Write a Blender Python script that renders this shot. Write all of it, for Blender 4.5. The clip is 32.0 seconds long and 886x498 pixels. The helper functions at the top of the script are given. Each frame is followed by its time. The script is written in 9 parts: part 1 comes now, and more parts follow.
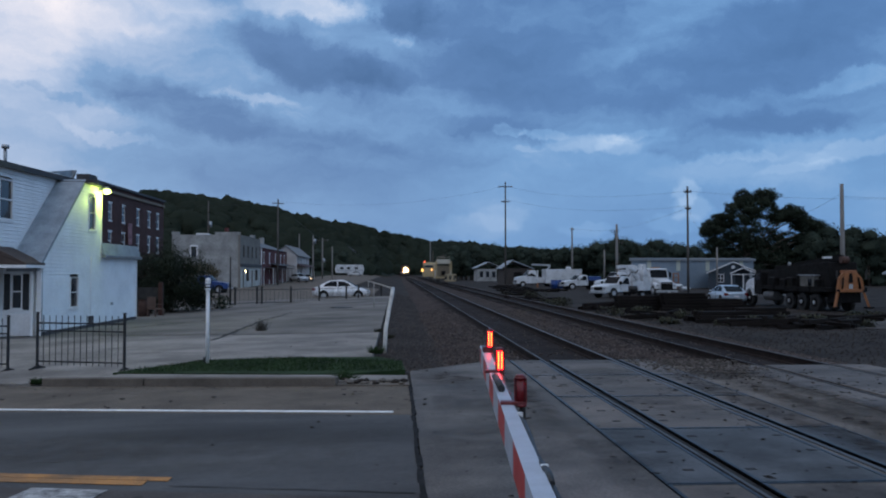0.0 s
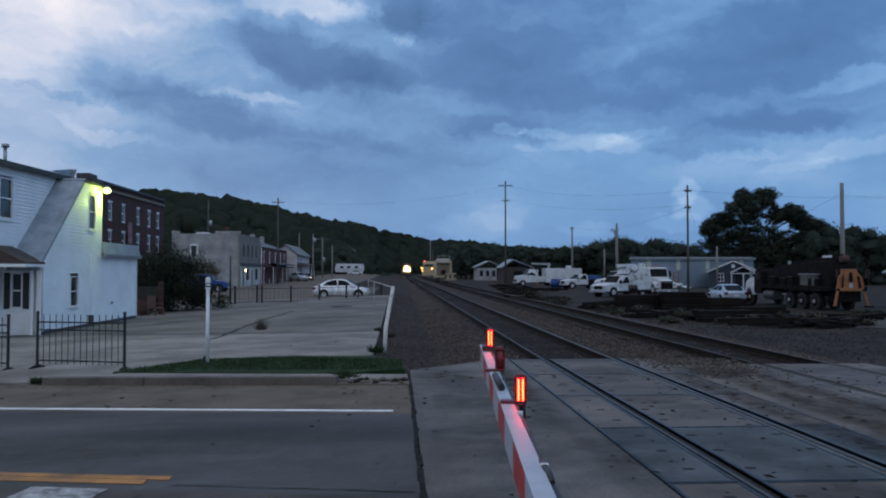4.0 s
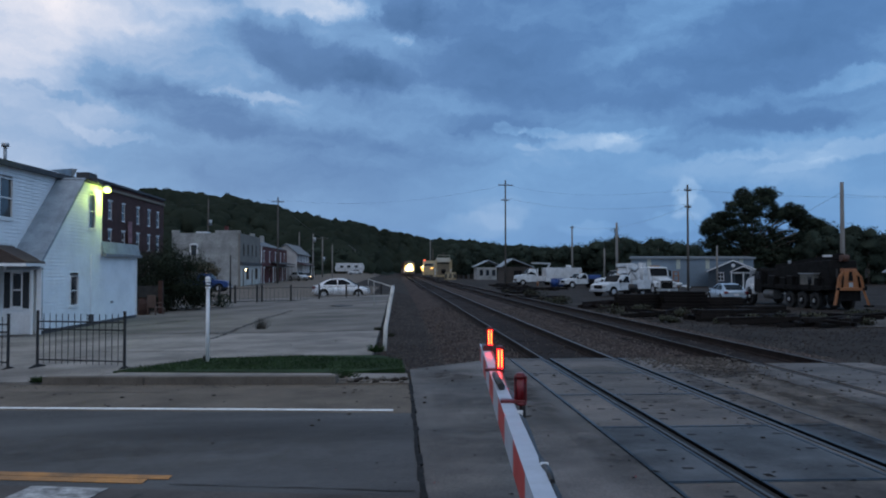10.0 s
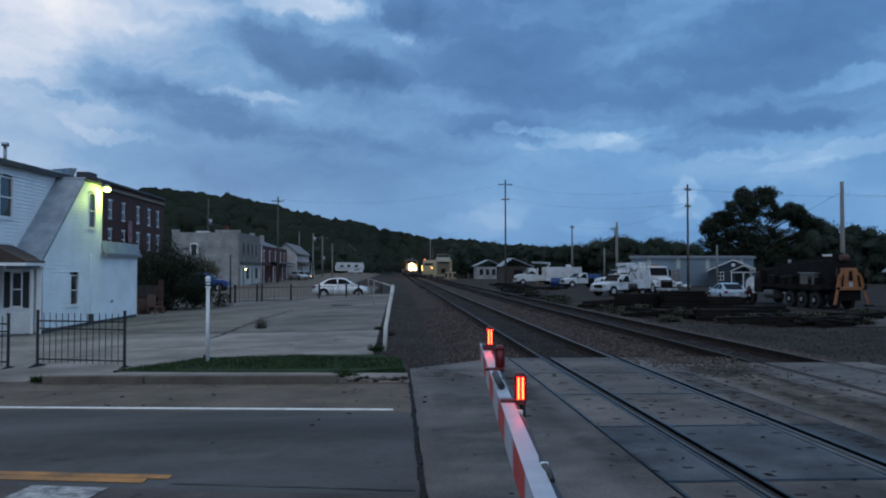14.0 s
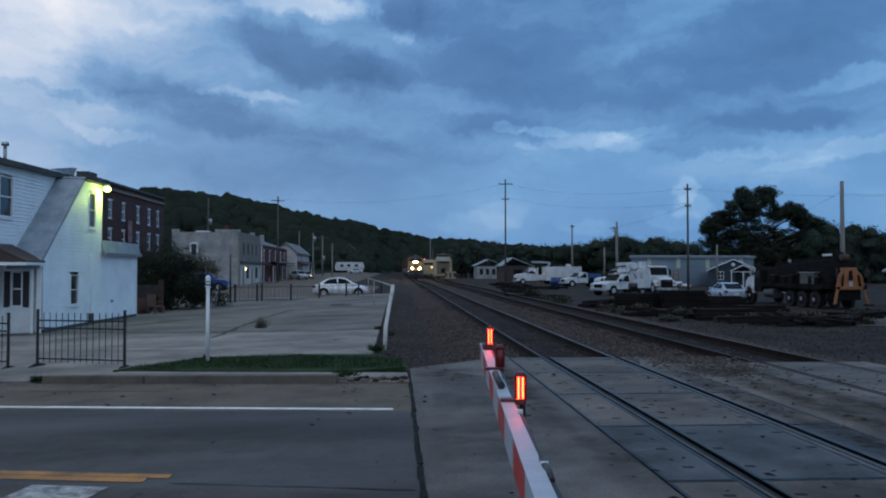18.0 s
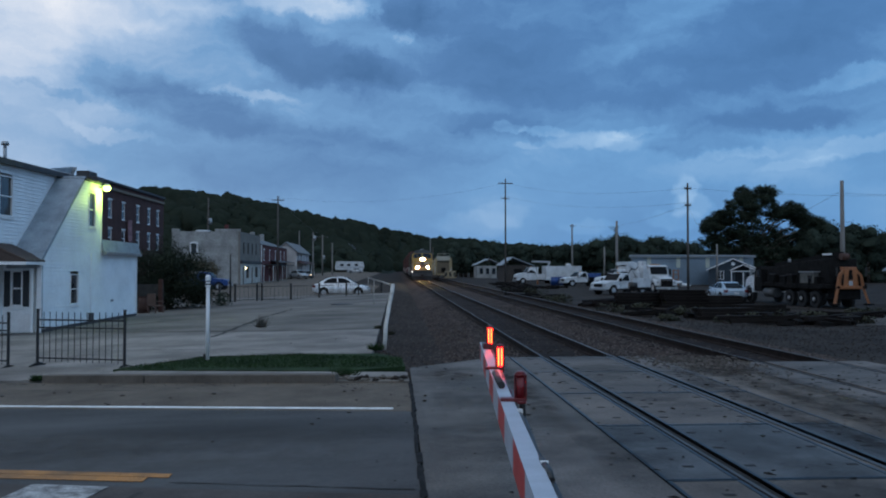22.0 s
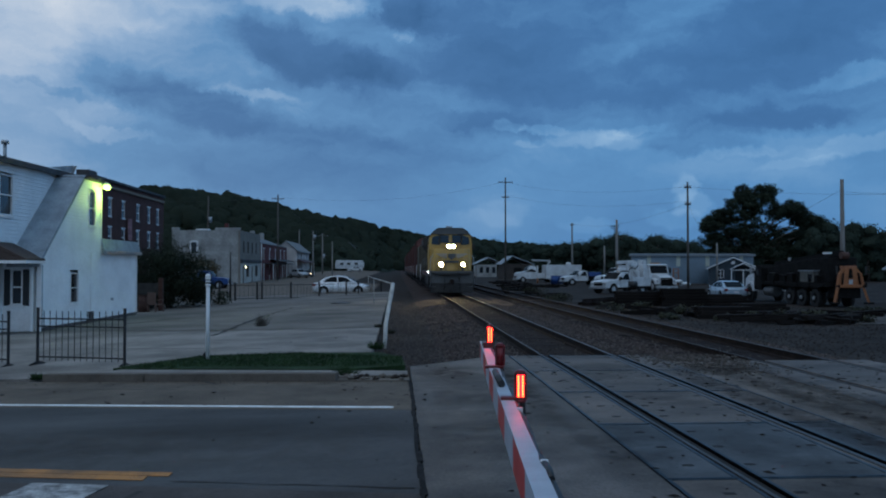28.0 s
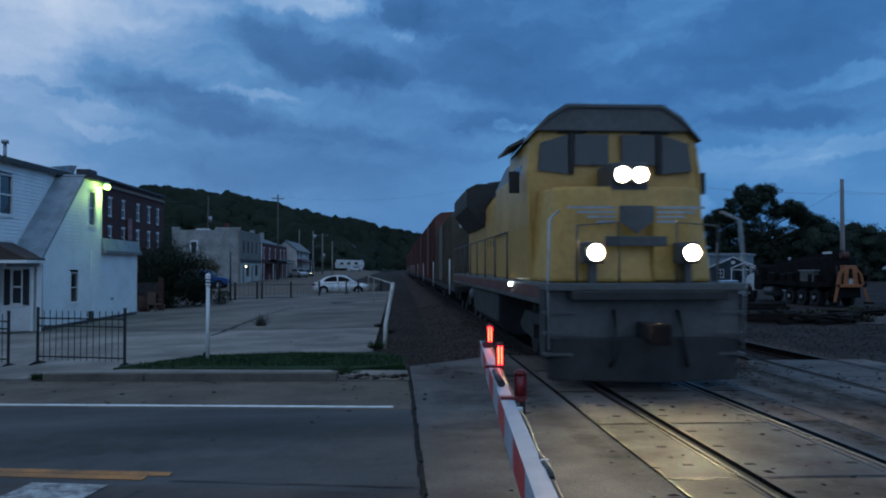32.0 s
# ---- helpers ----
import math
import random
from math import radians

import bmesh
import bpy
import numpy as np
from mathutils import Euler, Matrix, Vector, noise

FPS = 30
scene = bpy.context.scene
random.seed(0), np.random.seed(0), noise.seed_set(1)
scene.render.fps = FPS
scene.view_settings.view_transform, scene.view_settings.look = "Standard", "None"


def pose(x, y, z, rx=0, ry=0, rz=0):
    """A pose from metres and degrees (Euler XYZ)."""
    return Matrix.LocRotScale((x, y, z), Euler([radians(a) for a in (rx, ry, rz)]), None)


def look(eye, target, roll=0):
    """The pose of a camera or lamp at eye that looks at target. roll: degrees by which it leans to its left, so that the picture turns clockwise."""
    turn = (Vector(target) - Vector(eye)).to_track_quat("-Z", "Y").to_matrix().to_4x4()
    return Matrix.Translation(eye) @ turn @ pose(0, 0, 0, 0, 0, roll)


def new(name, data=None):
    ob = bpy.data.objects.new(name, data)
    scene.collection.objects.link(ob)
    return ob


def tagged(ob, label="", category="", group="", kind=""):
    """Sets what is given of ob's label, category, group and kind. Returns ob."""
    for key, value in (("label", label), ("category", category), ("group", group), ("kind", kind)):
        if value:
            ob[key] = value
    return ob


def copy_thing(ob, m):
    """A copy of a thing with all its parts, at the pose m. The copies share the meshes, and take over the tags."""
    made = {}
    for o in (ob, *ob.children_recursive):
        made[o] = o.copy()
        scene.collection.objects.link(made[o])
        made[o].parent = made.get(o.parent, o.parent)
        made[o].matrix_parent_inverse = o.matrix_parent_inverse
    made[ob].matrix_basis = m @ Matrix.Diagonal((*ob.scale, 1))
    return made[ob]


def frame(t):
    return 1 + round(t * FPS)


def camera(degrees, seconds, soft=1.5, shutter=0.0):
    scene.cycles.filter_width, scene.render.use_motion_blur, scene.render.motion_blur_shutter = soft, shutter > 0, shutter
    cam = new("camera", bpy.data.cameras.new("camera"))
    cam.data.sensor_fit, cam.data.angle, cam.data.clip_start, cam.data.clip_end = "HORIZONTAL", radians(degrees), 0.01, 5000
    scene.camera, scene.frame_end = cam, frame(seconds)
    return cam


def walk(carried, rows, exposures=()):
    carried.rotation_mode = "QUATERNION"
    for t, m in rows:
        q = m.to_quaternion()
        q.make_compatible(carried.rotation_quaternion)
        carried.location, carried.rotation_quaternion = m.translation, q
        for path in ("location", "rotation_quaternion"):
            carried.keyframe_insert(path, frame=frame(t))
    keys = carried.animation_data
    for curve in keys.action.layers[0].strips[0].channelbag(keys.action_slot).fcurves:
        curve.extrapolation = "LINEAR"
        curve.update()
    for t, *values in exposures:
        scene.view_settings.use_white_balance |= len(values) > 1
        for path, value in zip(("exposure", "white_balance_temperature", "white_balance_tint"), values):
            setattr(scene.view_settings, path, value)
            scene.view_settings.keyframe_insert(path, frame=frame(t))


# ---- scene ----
# ---- camera ----
cam = camera(58.5, 32.0, soft=2.0, shutter=0.5)
YAW = -3.311


def aim(pitch):
    return pose(0, 0, 1.86, 90 + pitch, 0, YAW)


walk(cam, [(0, aim(1.67)), (3, aim(1.61)), (6, aim(1.59)), (9, aim(1.565)), (13, aim(1.52)), (17, aim(1.495)),
           (20, aim(1.455)), (23, aim(1.43)), (28, aim(1.35)), (32, aim(1.325))],
     exposures=[(0, 0.1, 6500, 10), (9, 0.08, 6450, 9), (14, 0.08, 6310, 5), (20, 0.02, 6150, 4), (25, -0.06, 5900, 1), (28, -0.35, 5650, -1), (30, -0.46, 5450, -3), (32, -0.44, 5150, 0)])

# ---- sky: dusk blue with broken cloud, lighter towards the sunset ----
world = bpy.data.worlds.new("dusk")
scene.world = world
world.use_nodes = True


def sky_nodes():
    nt = world.node_tree
    N, L = nt.nodes, nt.links
    N.clear()

    def mth(op, a, b=None, c=None):
        n = N.new("ShaderNodeMath")
        n.operation = op
        for i, v in enumerate((a, b, c)):
            if v is None:
                continue
            if isinstance(v, (int, float)):
                n.inputs[i].default_value = v
            else:
                L.new(v, n.inputs[i])
        return n.outputs[0]

    tc = N.new("ShaderNodeTexCoord")
    sep = N.new("ShaderNodeSeparateXYZ")
    L.new(tc.outputs["Generated"], sep.inputs[0])
    az = mth("MULTIPLY", mth("ARCTAN2", sep.outputs[0], sep.outputs[1]), 57.2958)
    el = mth("MULTIPLY", mth("ARCSINE", sep.outputs[2]), 57.2958)
    flat = N.new("ShaderNodeCombineXYZ")
    L.new(az, flat.inputs[0])
    L.new(el, flat.inputs[1])
    # ragged edges: the cloud coordinates are stirred by noise
    stir = N.new("ShaderNodeTexNoise")
    stir.inputs["Scale"].default_value = 0.16
    stir.inputs["Detail"].default_value = 6
    stir.inputs["Roughness"].default_value = 0.66
    L.new(flat.outputs[0], stir.inputs["Vector"])
    off = N.new("ShaderNodeVectorMath")
    off.operation = "MULTIPLY_ADD"
    L.new(stir.outputs["Color"], off.inputs[0])
    off.inputs[1].default_value = (8, 4.4, 0)
    off.inputs[2].default_value = (-4, -2.2, 0)
    add = N.new("ShaderNodeVectorMath")
    L.new(flat.outputs[0], add.inputs[0])
    L.new(off.outputs[0], add.inputs[1])
    warped = add.outputs[0]
    # the low heaped clouds have small crisp edges of their own
    curl = N.new("ShaderNodeTexNoise")
    curl.inputs["Scale"].default_value = 0.9
    curl.inputs["Detail"].default_value = 5
    L.new(flat.outputs[0], curl.inputs["Vector"])
    coff = N.new("ShaderNodeVectorMath")
    coff.operation = "MULTIPLY_ADD"
    L.new(curl.outputs["Color"], coff.inputs[0])
    coff.inputs[1].default_value = (1.6, 1.2, 0)
    coff.inputs[2].default_value = (-0.8, -0.6, 0)
    cadd = N.new("ShaderNodeVectorMath")
    L.new(flat.outputs[0], cadd.inputs[0])
    L.new(coff.outputs[0], cadd.inputs[1])
    total = None
    for a, e, ra, re, tilt, w, s0, s1 in [(*c, 0.42, 1.15) for c in CLOUDS] + [(*c, 0.6, 1.1) for c in HEAPS]:
        sub = N.new("ShaderNodeVectorMath")
        sub.operation = "SUBTRACT"
        L.new(warped if s0 < 0.5 else cadd.outputs[0], sub.inputs[0])
        sub.inputs[1].default_value = (a, e, 0)
        turn = N.new("ShaderNodeVectorRotate")
        turn.rotation_type = "Z_AXIS"
        turn.inputs["Angle"].default_value = radians(-tilt)
        L.new(sub.outputs[0], turn.inputs["Vector"])
        mul = N.new("ShaderNodeVectorMath")
        mul.operation = "MULTIPLY"
        L.new(turn.outputs[0], mul.inputs[0])
        mul.inputs[1].default_value = (1 / ra, 1 / re, 0)
        ln = N.new("ShaderNodeVectorMath")
        ln.operation = "LENGTH"
        L.new(mul.outputs[0], ln.inputs[0])
        mr = N.new("ShaderNodeMapRange")
        mr.interpolation_type = "SMOOTHERSTEP"
        L.new(ln.outputs["Value"], mr.inputs[0])
        for i, v in zip((1, 2, 3, 4), (s0, s1, w, 0.0)):
            mr.inputs[i].default_value = v
        total = mr.outputs[0] if total is None else mth("ADD", total, mr.outputs[0])
    # streaky cloud grain, drawn out sideways
    sq = N.new("ShaderNodeVectorMath")
    sq.operation = "MULTIPLY"
    L.new(warped, sq.inputs[0])
    sq.inputs[1].default_value = (0.085, 0.24, 1)
    fb = N.new("ShaderNodeTexNoise")
    fb.inputs["Scale"].default_value = 1.0
    fb.inputs["Detail"].default_value = 9
    fb.inputs["Roughness"].default_value = 0.56
    L.new(sq.outputs[0], fb.inputs["Vector"])
    grain = mth("MULTIPLY", mth("SUBTRACT", fb.outputs["Fac"], 0.5), 0.7)
    low = N.new("ShaderNodeMapRange")
    low.interpolation_type = "SMOOTHSTEP"
    L.new(el, low.inputs[0])
    for i, v in zip((1, 2, 3, 4), (3, 12, 0.3, 1.0)):
        low.inputs[i].default_value = v
    wisp = N.new("ShaderNodeTexNoise")
    wisp.inputs["Scale"].default_value = 0.42
    wisp.inputs["Detail"].default_value = 7
    wisp.inputs["Roughness"].default_value = 0.6
    wsq = N.new("ShaderNodeVectorMath")
    wsq.operation = "MULTIPLY"
    L.new(warped, wsq.inputs[0])
    wsq.inputs[1].default_value = (0.6, 1.5, 1)
    L.new(wsq.outputs[0], wisp.inputs["Vector"])
    grain = mth("ADD", grain, mth("MULTIPLY", mth("SUBTRACT", wisp.outputs["Fac"], 0.5), 0.2))
    grain = mth("MULTIPLY", grain, low.outputs[0])
    value = mth("ADD", mth("ADD", total, grain), 0.42)
    # lighter towards the west, where the sun went down
    west = N.new("ShaderNodeMapRange")
    L.new(az, west.inputs[0])
    for i, v in zip((1, 2, 3, 4), (6, -36, 0.0, 0.22)):
        west.inputs[i].default_value = v
    value = mth("ADD", value, west.outputs[0])
    # the cloud deck ends in a ragged lower edge to the east, with clear sky under it
    wsep = N.new("ShaderNodeSeparateXYZ")
    L.new(warped, wsep.inputs[0])
    under = N.new("ShaderNodeMapRange")
    under.interpolation_type = "SMOOTHSTEP"
    L.new(wsep.outputs[1], under.inputs[0])
    for i, v in zip((1, 2, 3, 4), (9.8, 8.9, 0.0, 0.1)):
        under.inputs[i].default_value = v
    east = N.new("ShaderNodeMapRange")
    east.interpolation_type = "SMOOTHSTEP"
    L.new(wsep.outputs[0], east.inputs[0])
    for i, v in zip((1, 2, 3, 4), (1, 9, 0.0, 1.0)):
        east.inputs[i].default_value = v
    value = mth("ADD", value, mth("MULTIPLY", under.outputs[0], east.outputs[0]))
    # thinner, paler cloud overhead
    over = N.new("ShaderNodeMapRange")
    L.new(el, over.inputs[0])
    for i, v in zip((1, 2, 3, 4), (22, 65, 0.0, 0.34)):
        over.inputs[i].default_value = v
    value = mth("ADD", value, over.outputs[0])
    ramp = N.new("ShaderNodeValToRGB")
    L.new(value, ramp.inputs[0])
    stops = [(0.0, (0.06, 0.141, 0.304)), (0.3, (0.097, 0.204, 0.411)), (0.5, (0.165, 0.32, 0.56)), (0.72, (0.345, 0.485, 0.69)),
             (1.0, (0.73, 0.785, 0.86))]
    el_ = ramp.color_ramp.elements
    el_[0].position, el_[0].color = stops[0][0], (*stops[0][1], 1)
    el_[1].position, el_[1].color = stops[-1][0], (*stops[-1][1], 1)
    for p, c in stops[1:-1]:
        e = el_.new(p)
        e.color = (*c, 1)
    sky = N.new("ShaderNodeTexSky")
    sky.sky_type = "NISHITA"
    sky.sun_disc = False
    sky.sun_elevation, sky.sun_rotation = radians(-1.5), radians(-75)
    bg1 = N.new("ShaderNodeBackground")
    bg1.inputs["Strength"].default_value = 0.05
    L.new(sky.outputs[0], bg1.inputs[0])
    bg2 = N.new("ShaderNodeBackground")
    bg2.inputs["Strength"].default_value = 1.05
    # the western half is touched with mauve, the eastern with blue
    side = N.new("ShaderNodeMapRange")
    side.interpolation_type = "SMOOTHSTEP"
    L.new(az, side.inputs[0])
    for i, v in zip((1, 2), (-28, 26)):
        side.inputs[i].default_value = v
    tint = N.new("ShaderNodeMix")
    tint.data_type = "RGBA"
    tint.inputs["A"].default_value = (1.14, 1.0, 0.96, 1)
    tint.inputs["B"].default_value = (0.89, 0.955, 1.0, 1)
    L.new(side.outputs[0], tint.inputs["Factor"])
    tinted = N.new("ShaderNodeMix")
    tinted.data_type = "RGBA"
    tinted.blend_type = "MULTIPLY"
    tinted.inputs["Factor"].default_value = 1
    L.new(ramp.outputs[0], tinted.inputs["A"])
    L.new(tint.outputs["Result"], tinted.inputs["B"])
    L.new(tinted.outputs["Result"], bg2.inputs[0])
    both = N.new("ShaderNodeAddShader")
    L.new(bg1.outputs[0], both.inputs[0])
    L.new(bg2.outputs[0], both.inputs[1])
    out = N.new("ShaderNodeOutputWorld")
    L.new(both.outputs[0], out.inputs[0])


# cloud masses: azimuth, elevation, half width, half height, tilt (degrees), lighter + or darker -
CLOUDS = [(-26.5, 15.5, 6, 4.5, 0, 0.22), (-18.5, 17.6, 7.5, 2.4, 8, 0.22), (-23.5, 10.6, 6, 2.6, -10, 0.08), (-6.8, 18.8, 5.4, 1.3, -4, 0.3), (-6.4, 15.0, 7.2, 2.1, -16, -0.27), (-1.8, 13.8, 3.6, 1.3, -8, -0.12), (-15.0, 11.4, 7.6, 2.2, -14, -0.25),
          (-10.2, 12.3, 3.6, 0.5, -4, 0.14), (-19.6, 9.3, 4.6, 0.5, -14, 0.1), (0.6, 18.4, 3.4, 2.2, -20, -0.24), (7, 14.2, 8, 2.2, -6, -0.12), (9, 18, 10, 3.0, 0, -0.1), (19, 12.8, 9, 2.0, 2, -0.13), (27, 16.4, 8, 2.6, 6, -0.12),
          (20.4, 8.4, 4.6, 1.0, -3, -0.13), (25.5, 9.8, 6, 1.2, 4, -0.12), (0.6, 16.4, 1.1, 0.7, 30, 0.12), (27.2, 18.7, 2.4, 0.35, 18, 0.13), (31.5, 12.6, 4.5, 0.75, 6, 0.15), (24.6, 13.6, 3, 0.4, 6, 0.05), (9.0, 16.4, 1.6, 0.45, 10, 0.05),
          (-8, 7.6, 15, 3.4, 0, -0.1), (14, 13.5, 22, 5, 0, -0.05), (-23, 11.6, 3, 0.4, -8, -0.08), (6, 10.6, 4, 0.8, -4, -0.08), (24.5, 7.6, 2.6, 0.4, 0, 0.07), (20, 2.6, 14, 3.6, 0, -0.07)]
HEAPS = [(8.2, 10.2, 1.5, 0.42, -8, 0.13), (10.6, 9.9, 2.2, 0.4, -4, 0.12), (9.6, 8.9, 1.3, 0.3, 0, 0.07), (13.6, 9.2, 3.2, 0.7, 2, 0.1), (15.8, 9.0, 1.9, 0.8, -12, 0.1), (17.2, 9.6, 2.2, 0.35, 4, 0.08), (10.0, 9.35, 0.8, 0.4, -40, -0.07),
         (20.5, 5.5, 1.0, 1.0, 0, 0.12), (20.8, 4.4, 1.7, 1.0, 0, 0.11), (19.6, 3.4, 2.2, 0.8, 0, 0.07), (7.6, 3.9, 2.4, 1.1, 0, 0.06), (5.5, 3.2, 3.5, 1.1, 0, 0.06), (13.6, 3.0, 2.4, 0.6, 0, 0.05), (31, 7.8, 4.0, 0.7, 8, 0.1), (27.5, 6.9, 3.0, 0.4, 6, 0.06)]
sky_nodes()

sun_data = bpy.data.lights.new("sun", "SUN")
sun_data.energy, sun_data.angle, sun_data.color = 0.36, radians(60), (1.0, 0.9, 0.78)
sun = new("sun", sun_data)
sun.matrix_world = look((26, -46, 30), (0, 0, 0))


# ---- materials ----
MATS = {}


def mat(name, col, rough=0.7, metal=0.0, vary=0.25, scale=3.0, fine=40.0, bump=0.0, col2=None, emit=0.0, island=0.0, obvar=0.0, spec=0.5,
        stretch=(1, 1, 1), streak=None):
    """A surface of one colour with stains at one scale, grain at a finer one, and relief."""
    if name in MATS:
        return MATS[name]
    m = bpy.data.materials.new(name)
    MATS[name] = m
    m.use_nodes = True
    nt = m.node_tree
    N, L = nt.nodes, nt.links
    b = N["Principled BSDF"]
    b.inputs["Roughness"].default_value = rough
    b.inputs["Metallic"].default_value = metal
    b.inputs["Specular IOR Level"].default_value = spec
    tc = N.new("ShaderNodeTexCoord")
    mp = N.new("ShaderNodeMapping")
    mp.inputs["Scale"].default_value = stretch
    L.new(tc.outputs["Object"], mp.inputs[0])

    def noisy(sc, detail):
        n = N.new("ShaderNodeTexNoise")
        n.inputs["Scale"].default_value = sc
        n.inputs["Detail"].default_value = detail
        n.inputs["Roughness"].default_value = 0.62
        L.new(mp.outputs[0], n.inputs["Vector"])
        return n.outputs["Fac"]

    big, small = noisy(scale, 5), noisy(fine, 3)
    mixn = N.new("ShaderNodeMix")
    mixn.data_type = "RGBA"
    c2 = col2 or tuple(c * (1 - vary) for c in col)
    c1 = col if col2 else tuple(min(1, c * (1 + vary * 0.6)) for c in col)
    mixn.inputs["A"].default_value = (*c1, 1)
    mixn.inputs["B"].default_value = (*c2, 1)
    cr = N.new("ShaderNodeMapRange")
    cr.inputs[1].default_value, cr.inputs[2].default_value = 0.33, 0.67
    L.new(big, cr.inputs[0])
    L.new(cr.outputs[0], mixn.inputs["Factor"])
    hsv = N.new("ShaderNodeHueSaturation")
    L.new(mixn.outputs["Result"], hsv.inputs["Color"])
    g = N.new("ShaderNodeMapRange")
    for i, v in zip((1, 2, 3, 4), (0.3, 0.7, 1 - vary * 0.7, 1 + vary * 0.7)):
        g.inputs[i].default_value = v
    L.new(small, g.inputs[0])
    val = g.outputs[0]
    if streak:
        sm = N.new("ShaderNodeMapping")
        sm.inputs["Scale"].default_value = streak[:3]
        L.new(tc.outputs["Object"], sm.inputs[0])
        sn = N.new("ShaderNodeTexNoise")
        sn.inputs["Scale"].default_value = 1.0
        sn.inputs["Detail"].default_value = 4
        L.new(sm.outputs[0], sn.inputs["Vector"])
        sr = N.new("ShaderNodeMapRange")
        for i, v in zip((1, 2, 3, 4), (0.35, 0.62, streak[3], 1.12)):
            sr.inputs[i].default_value = v
        L.new(sn.outputs["Fac"], sr.inputs[0])
        smu = N.new("ShaderNodeMath")
        smu.operation = "MULTIPLY"
        L.new(val, smu.inputs[0])
        L.new(sr.outputs[0], smu.inputs[1])
        val = smu.outputs[0]
    for on, kind, sock in ((island, "ShaderNodeNewGeometry", "Random Per Island"), (obvar, "ShaderNodeObjectInfo", "Random")):
        if on:
            src = N.new(kind)
            r = N.new("ShaderNodeMapRange")
            r.inputs[3].default_value, r.inputs[4].default_value = 1 - on, 1 + on
            L.new(src.outputs[sock], r.inputs[0])
            mu = N.new("ShaderNodeMath")
            mu.operation = "MULTIPLY"
            L.new(val, mu.inputs[0])
            L.new(r.outputs[0], mu.inputs[1])
            val = mu.outputs[0]
    L.new(val, hsv.inputs["Value"])
    L.new(hsv.outputs[0], b.inputs["Base Color"])
    rr = N.new("ShaderNodeMapRange")
    rr.inputs[3].default_value, rr.inputs[4].default_value = max(0.02, rough - 0.12), min(1, rough + 0.12)
    L.new(big, rr.inputs[0])
    L.new(rr.outputs[0], b.inputs["Roughness"])
    if bump:
        bp = N.new("ShaderNodeBump")
        bp.inputs["Strength"].default_value = bump
        bp.inputs["Distance"].default_value = 0.02
        L.new(small, bp.inputs["Height"])
        L.new(bp.outputs[0], b.inputs["Normal"])
    if emit:
        b.inputs["Emission Color"].default_value = (*col, 1)
        b.inputs["Emission Strength"].default_value = emit
    return m


def film(name, col, cover, grain, soft=1.0):
    """A thin film of dirt, also used for painted shade: patchy, fading out towards the edges of its sheet."""
    m = mat(name, col, 0.95, vary=0.4, scale=2.5, fine=30, spec=0.1)
    N, L = m.node_tree.nodes, m.node_tree.links
    tc = N.new("ShaderNodeTexCoord")
    sep = N.new("ShaderNodeSeparateXYZ")
    L.new(tc.outputs["Generated"], sep.inputs[0])

    def mth(op, a, b):
        n = N.new("ShaderNodeMath")
        n.operation = op
        n.use_clamp = op == "MULTIPLY"
        for i, v in enumerate((a, b)):
            if isinstance(v, (int, float)):
                n.inputs[i].default_value = v
            else:
                L.new(v, n.inputs[i])
        return n.outputs[0]
    fade = None
    for k in (0, 1):
        x = sep.outputs[k]
        f = mth("MULTIPLY", mth("MULTIPLY", mth("MULTIPLY", x, mth("SUBTRACT", 1.0, x)), 4.0), 1.0)
        fade = f if fade is None else mth("MULTIPLY", fade, f)
    n = N.new("ShaderNodeTexNoise")
    n.inputs["Scale"].default_value = grain
    n.inputs["Detail"].default_value = 8
    n.inputs["Roughness"].default_value = 0.7
    L.new(tc.outputs["Object"], n.inputs["Vector"])
    r = N.new("ShaderNodeMapRange")
    r.inputs[1].default_value, r.inputs[2].default_value = 0.36, 0.66
    L.new(n.outputs["Fac"], r.inputs[0])
    a = mth("MULTIPLY", mth("MULTIPLY", mth("POWER", fade, soft), r.outputs[0]), cover)
    L.new(a, N["Principled BSDF"].inputs["Alpha"])
    return m


def glow(name, col, strength):
    m = bpy.data.materials.new(name)
    m.use_nodes = True
    b = m.node_tree.nodes["Principled BSDF"]
    b.inputs["Base Color"].default_value = (*col, 1)
    b.inputs["Roughness"].default_value = 0.3
    b.inputs["Emission Color"].default_value = (*col, 1)
    b.inputs["Emission Strength"].default_value = strength
    return m


asphalt = mat("asphalt", (0.069, 0.069, 0.071), 0.85, vary=0.35, scale=0.7, fine=55, bump=0.35, stretch=(0.3, 1, 1), spec=0.3, streak=(0.15, 0.9, 1, 0.72))
asphalt_edge = mat("worn_asphalt", (0.122, 0.1, 0.079), 0.9, vary=0.3, scale=1.1, fine=60, bump=0.4, spec=0.3)
concrete = mat("old_concrete", (0.225, 0.203, 0.182), 0.85, vary=0.38, scale=0.7, fine=30, bump=0.25, streak=(0.3, 0.5, 1, 0.68))
crossing = mat("crossing_concrete", (0.124, 0.1, 0.082), 0.68, vary=0.42, scale=1.0, fine=35, bump=0.3, stretch=(0.6, 1, 1), obvar=0.15, streak=(0.22, 0.75, 1, 0.6))
kerb_stone = mat("kerb_concrete", (0.118, 0.1, 0.082), 0.9, vary=0.35, scale=1.5, fine=40, bump=0.3, obvar=0.06)
dirt = mat("dirt", (0.034, 0.028, 0.024), 0.95, vary=0.5, scale=0.35, fine=14, bump=0.5, spec=0.12)
ballast = mat("ballast", (0.05, 0.035, 0.029), 0.95, vary=0.5, scale=1.2, fine=16, bump=0.9, spec=0.12)
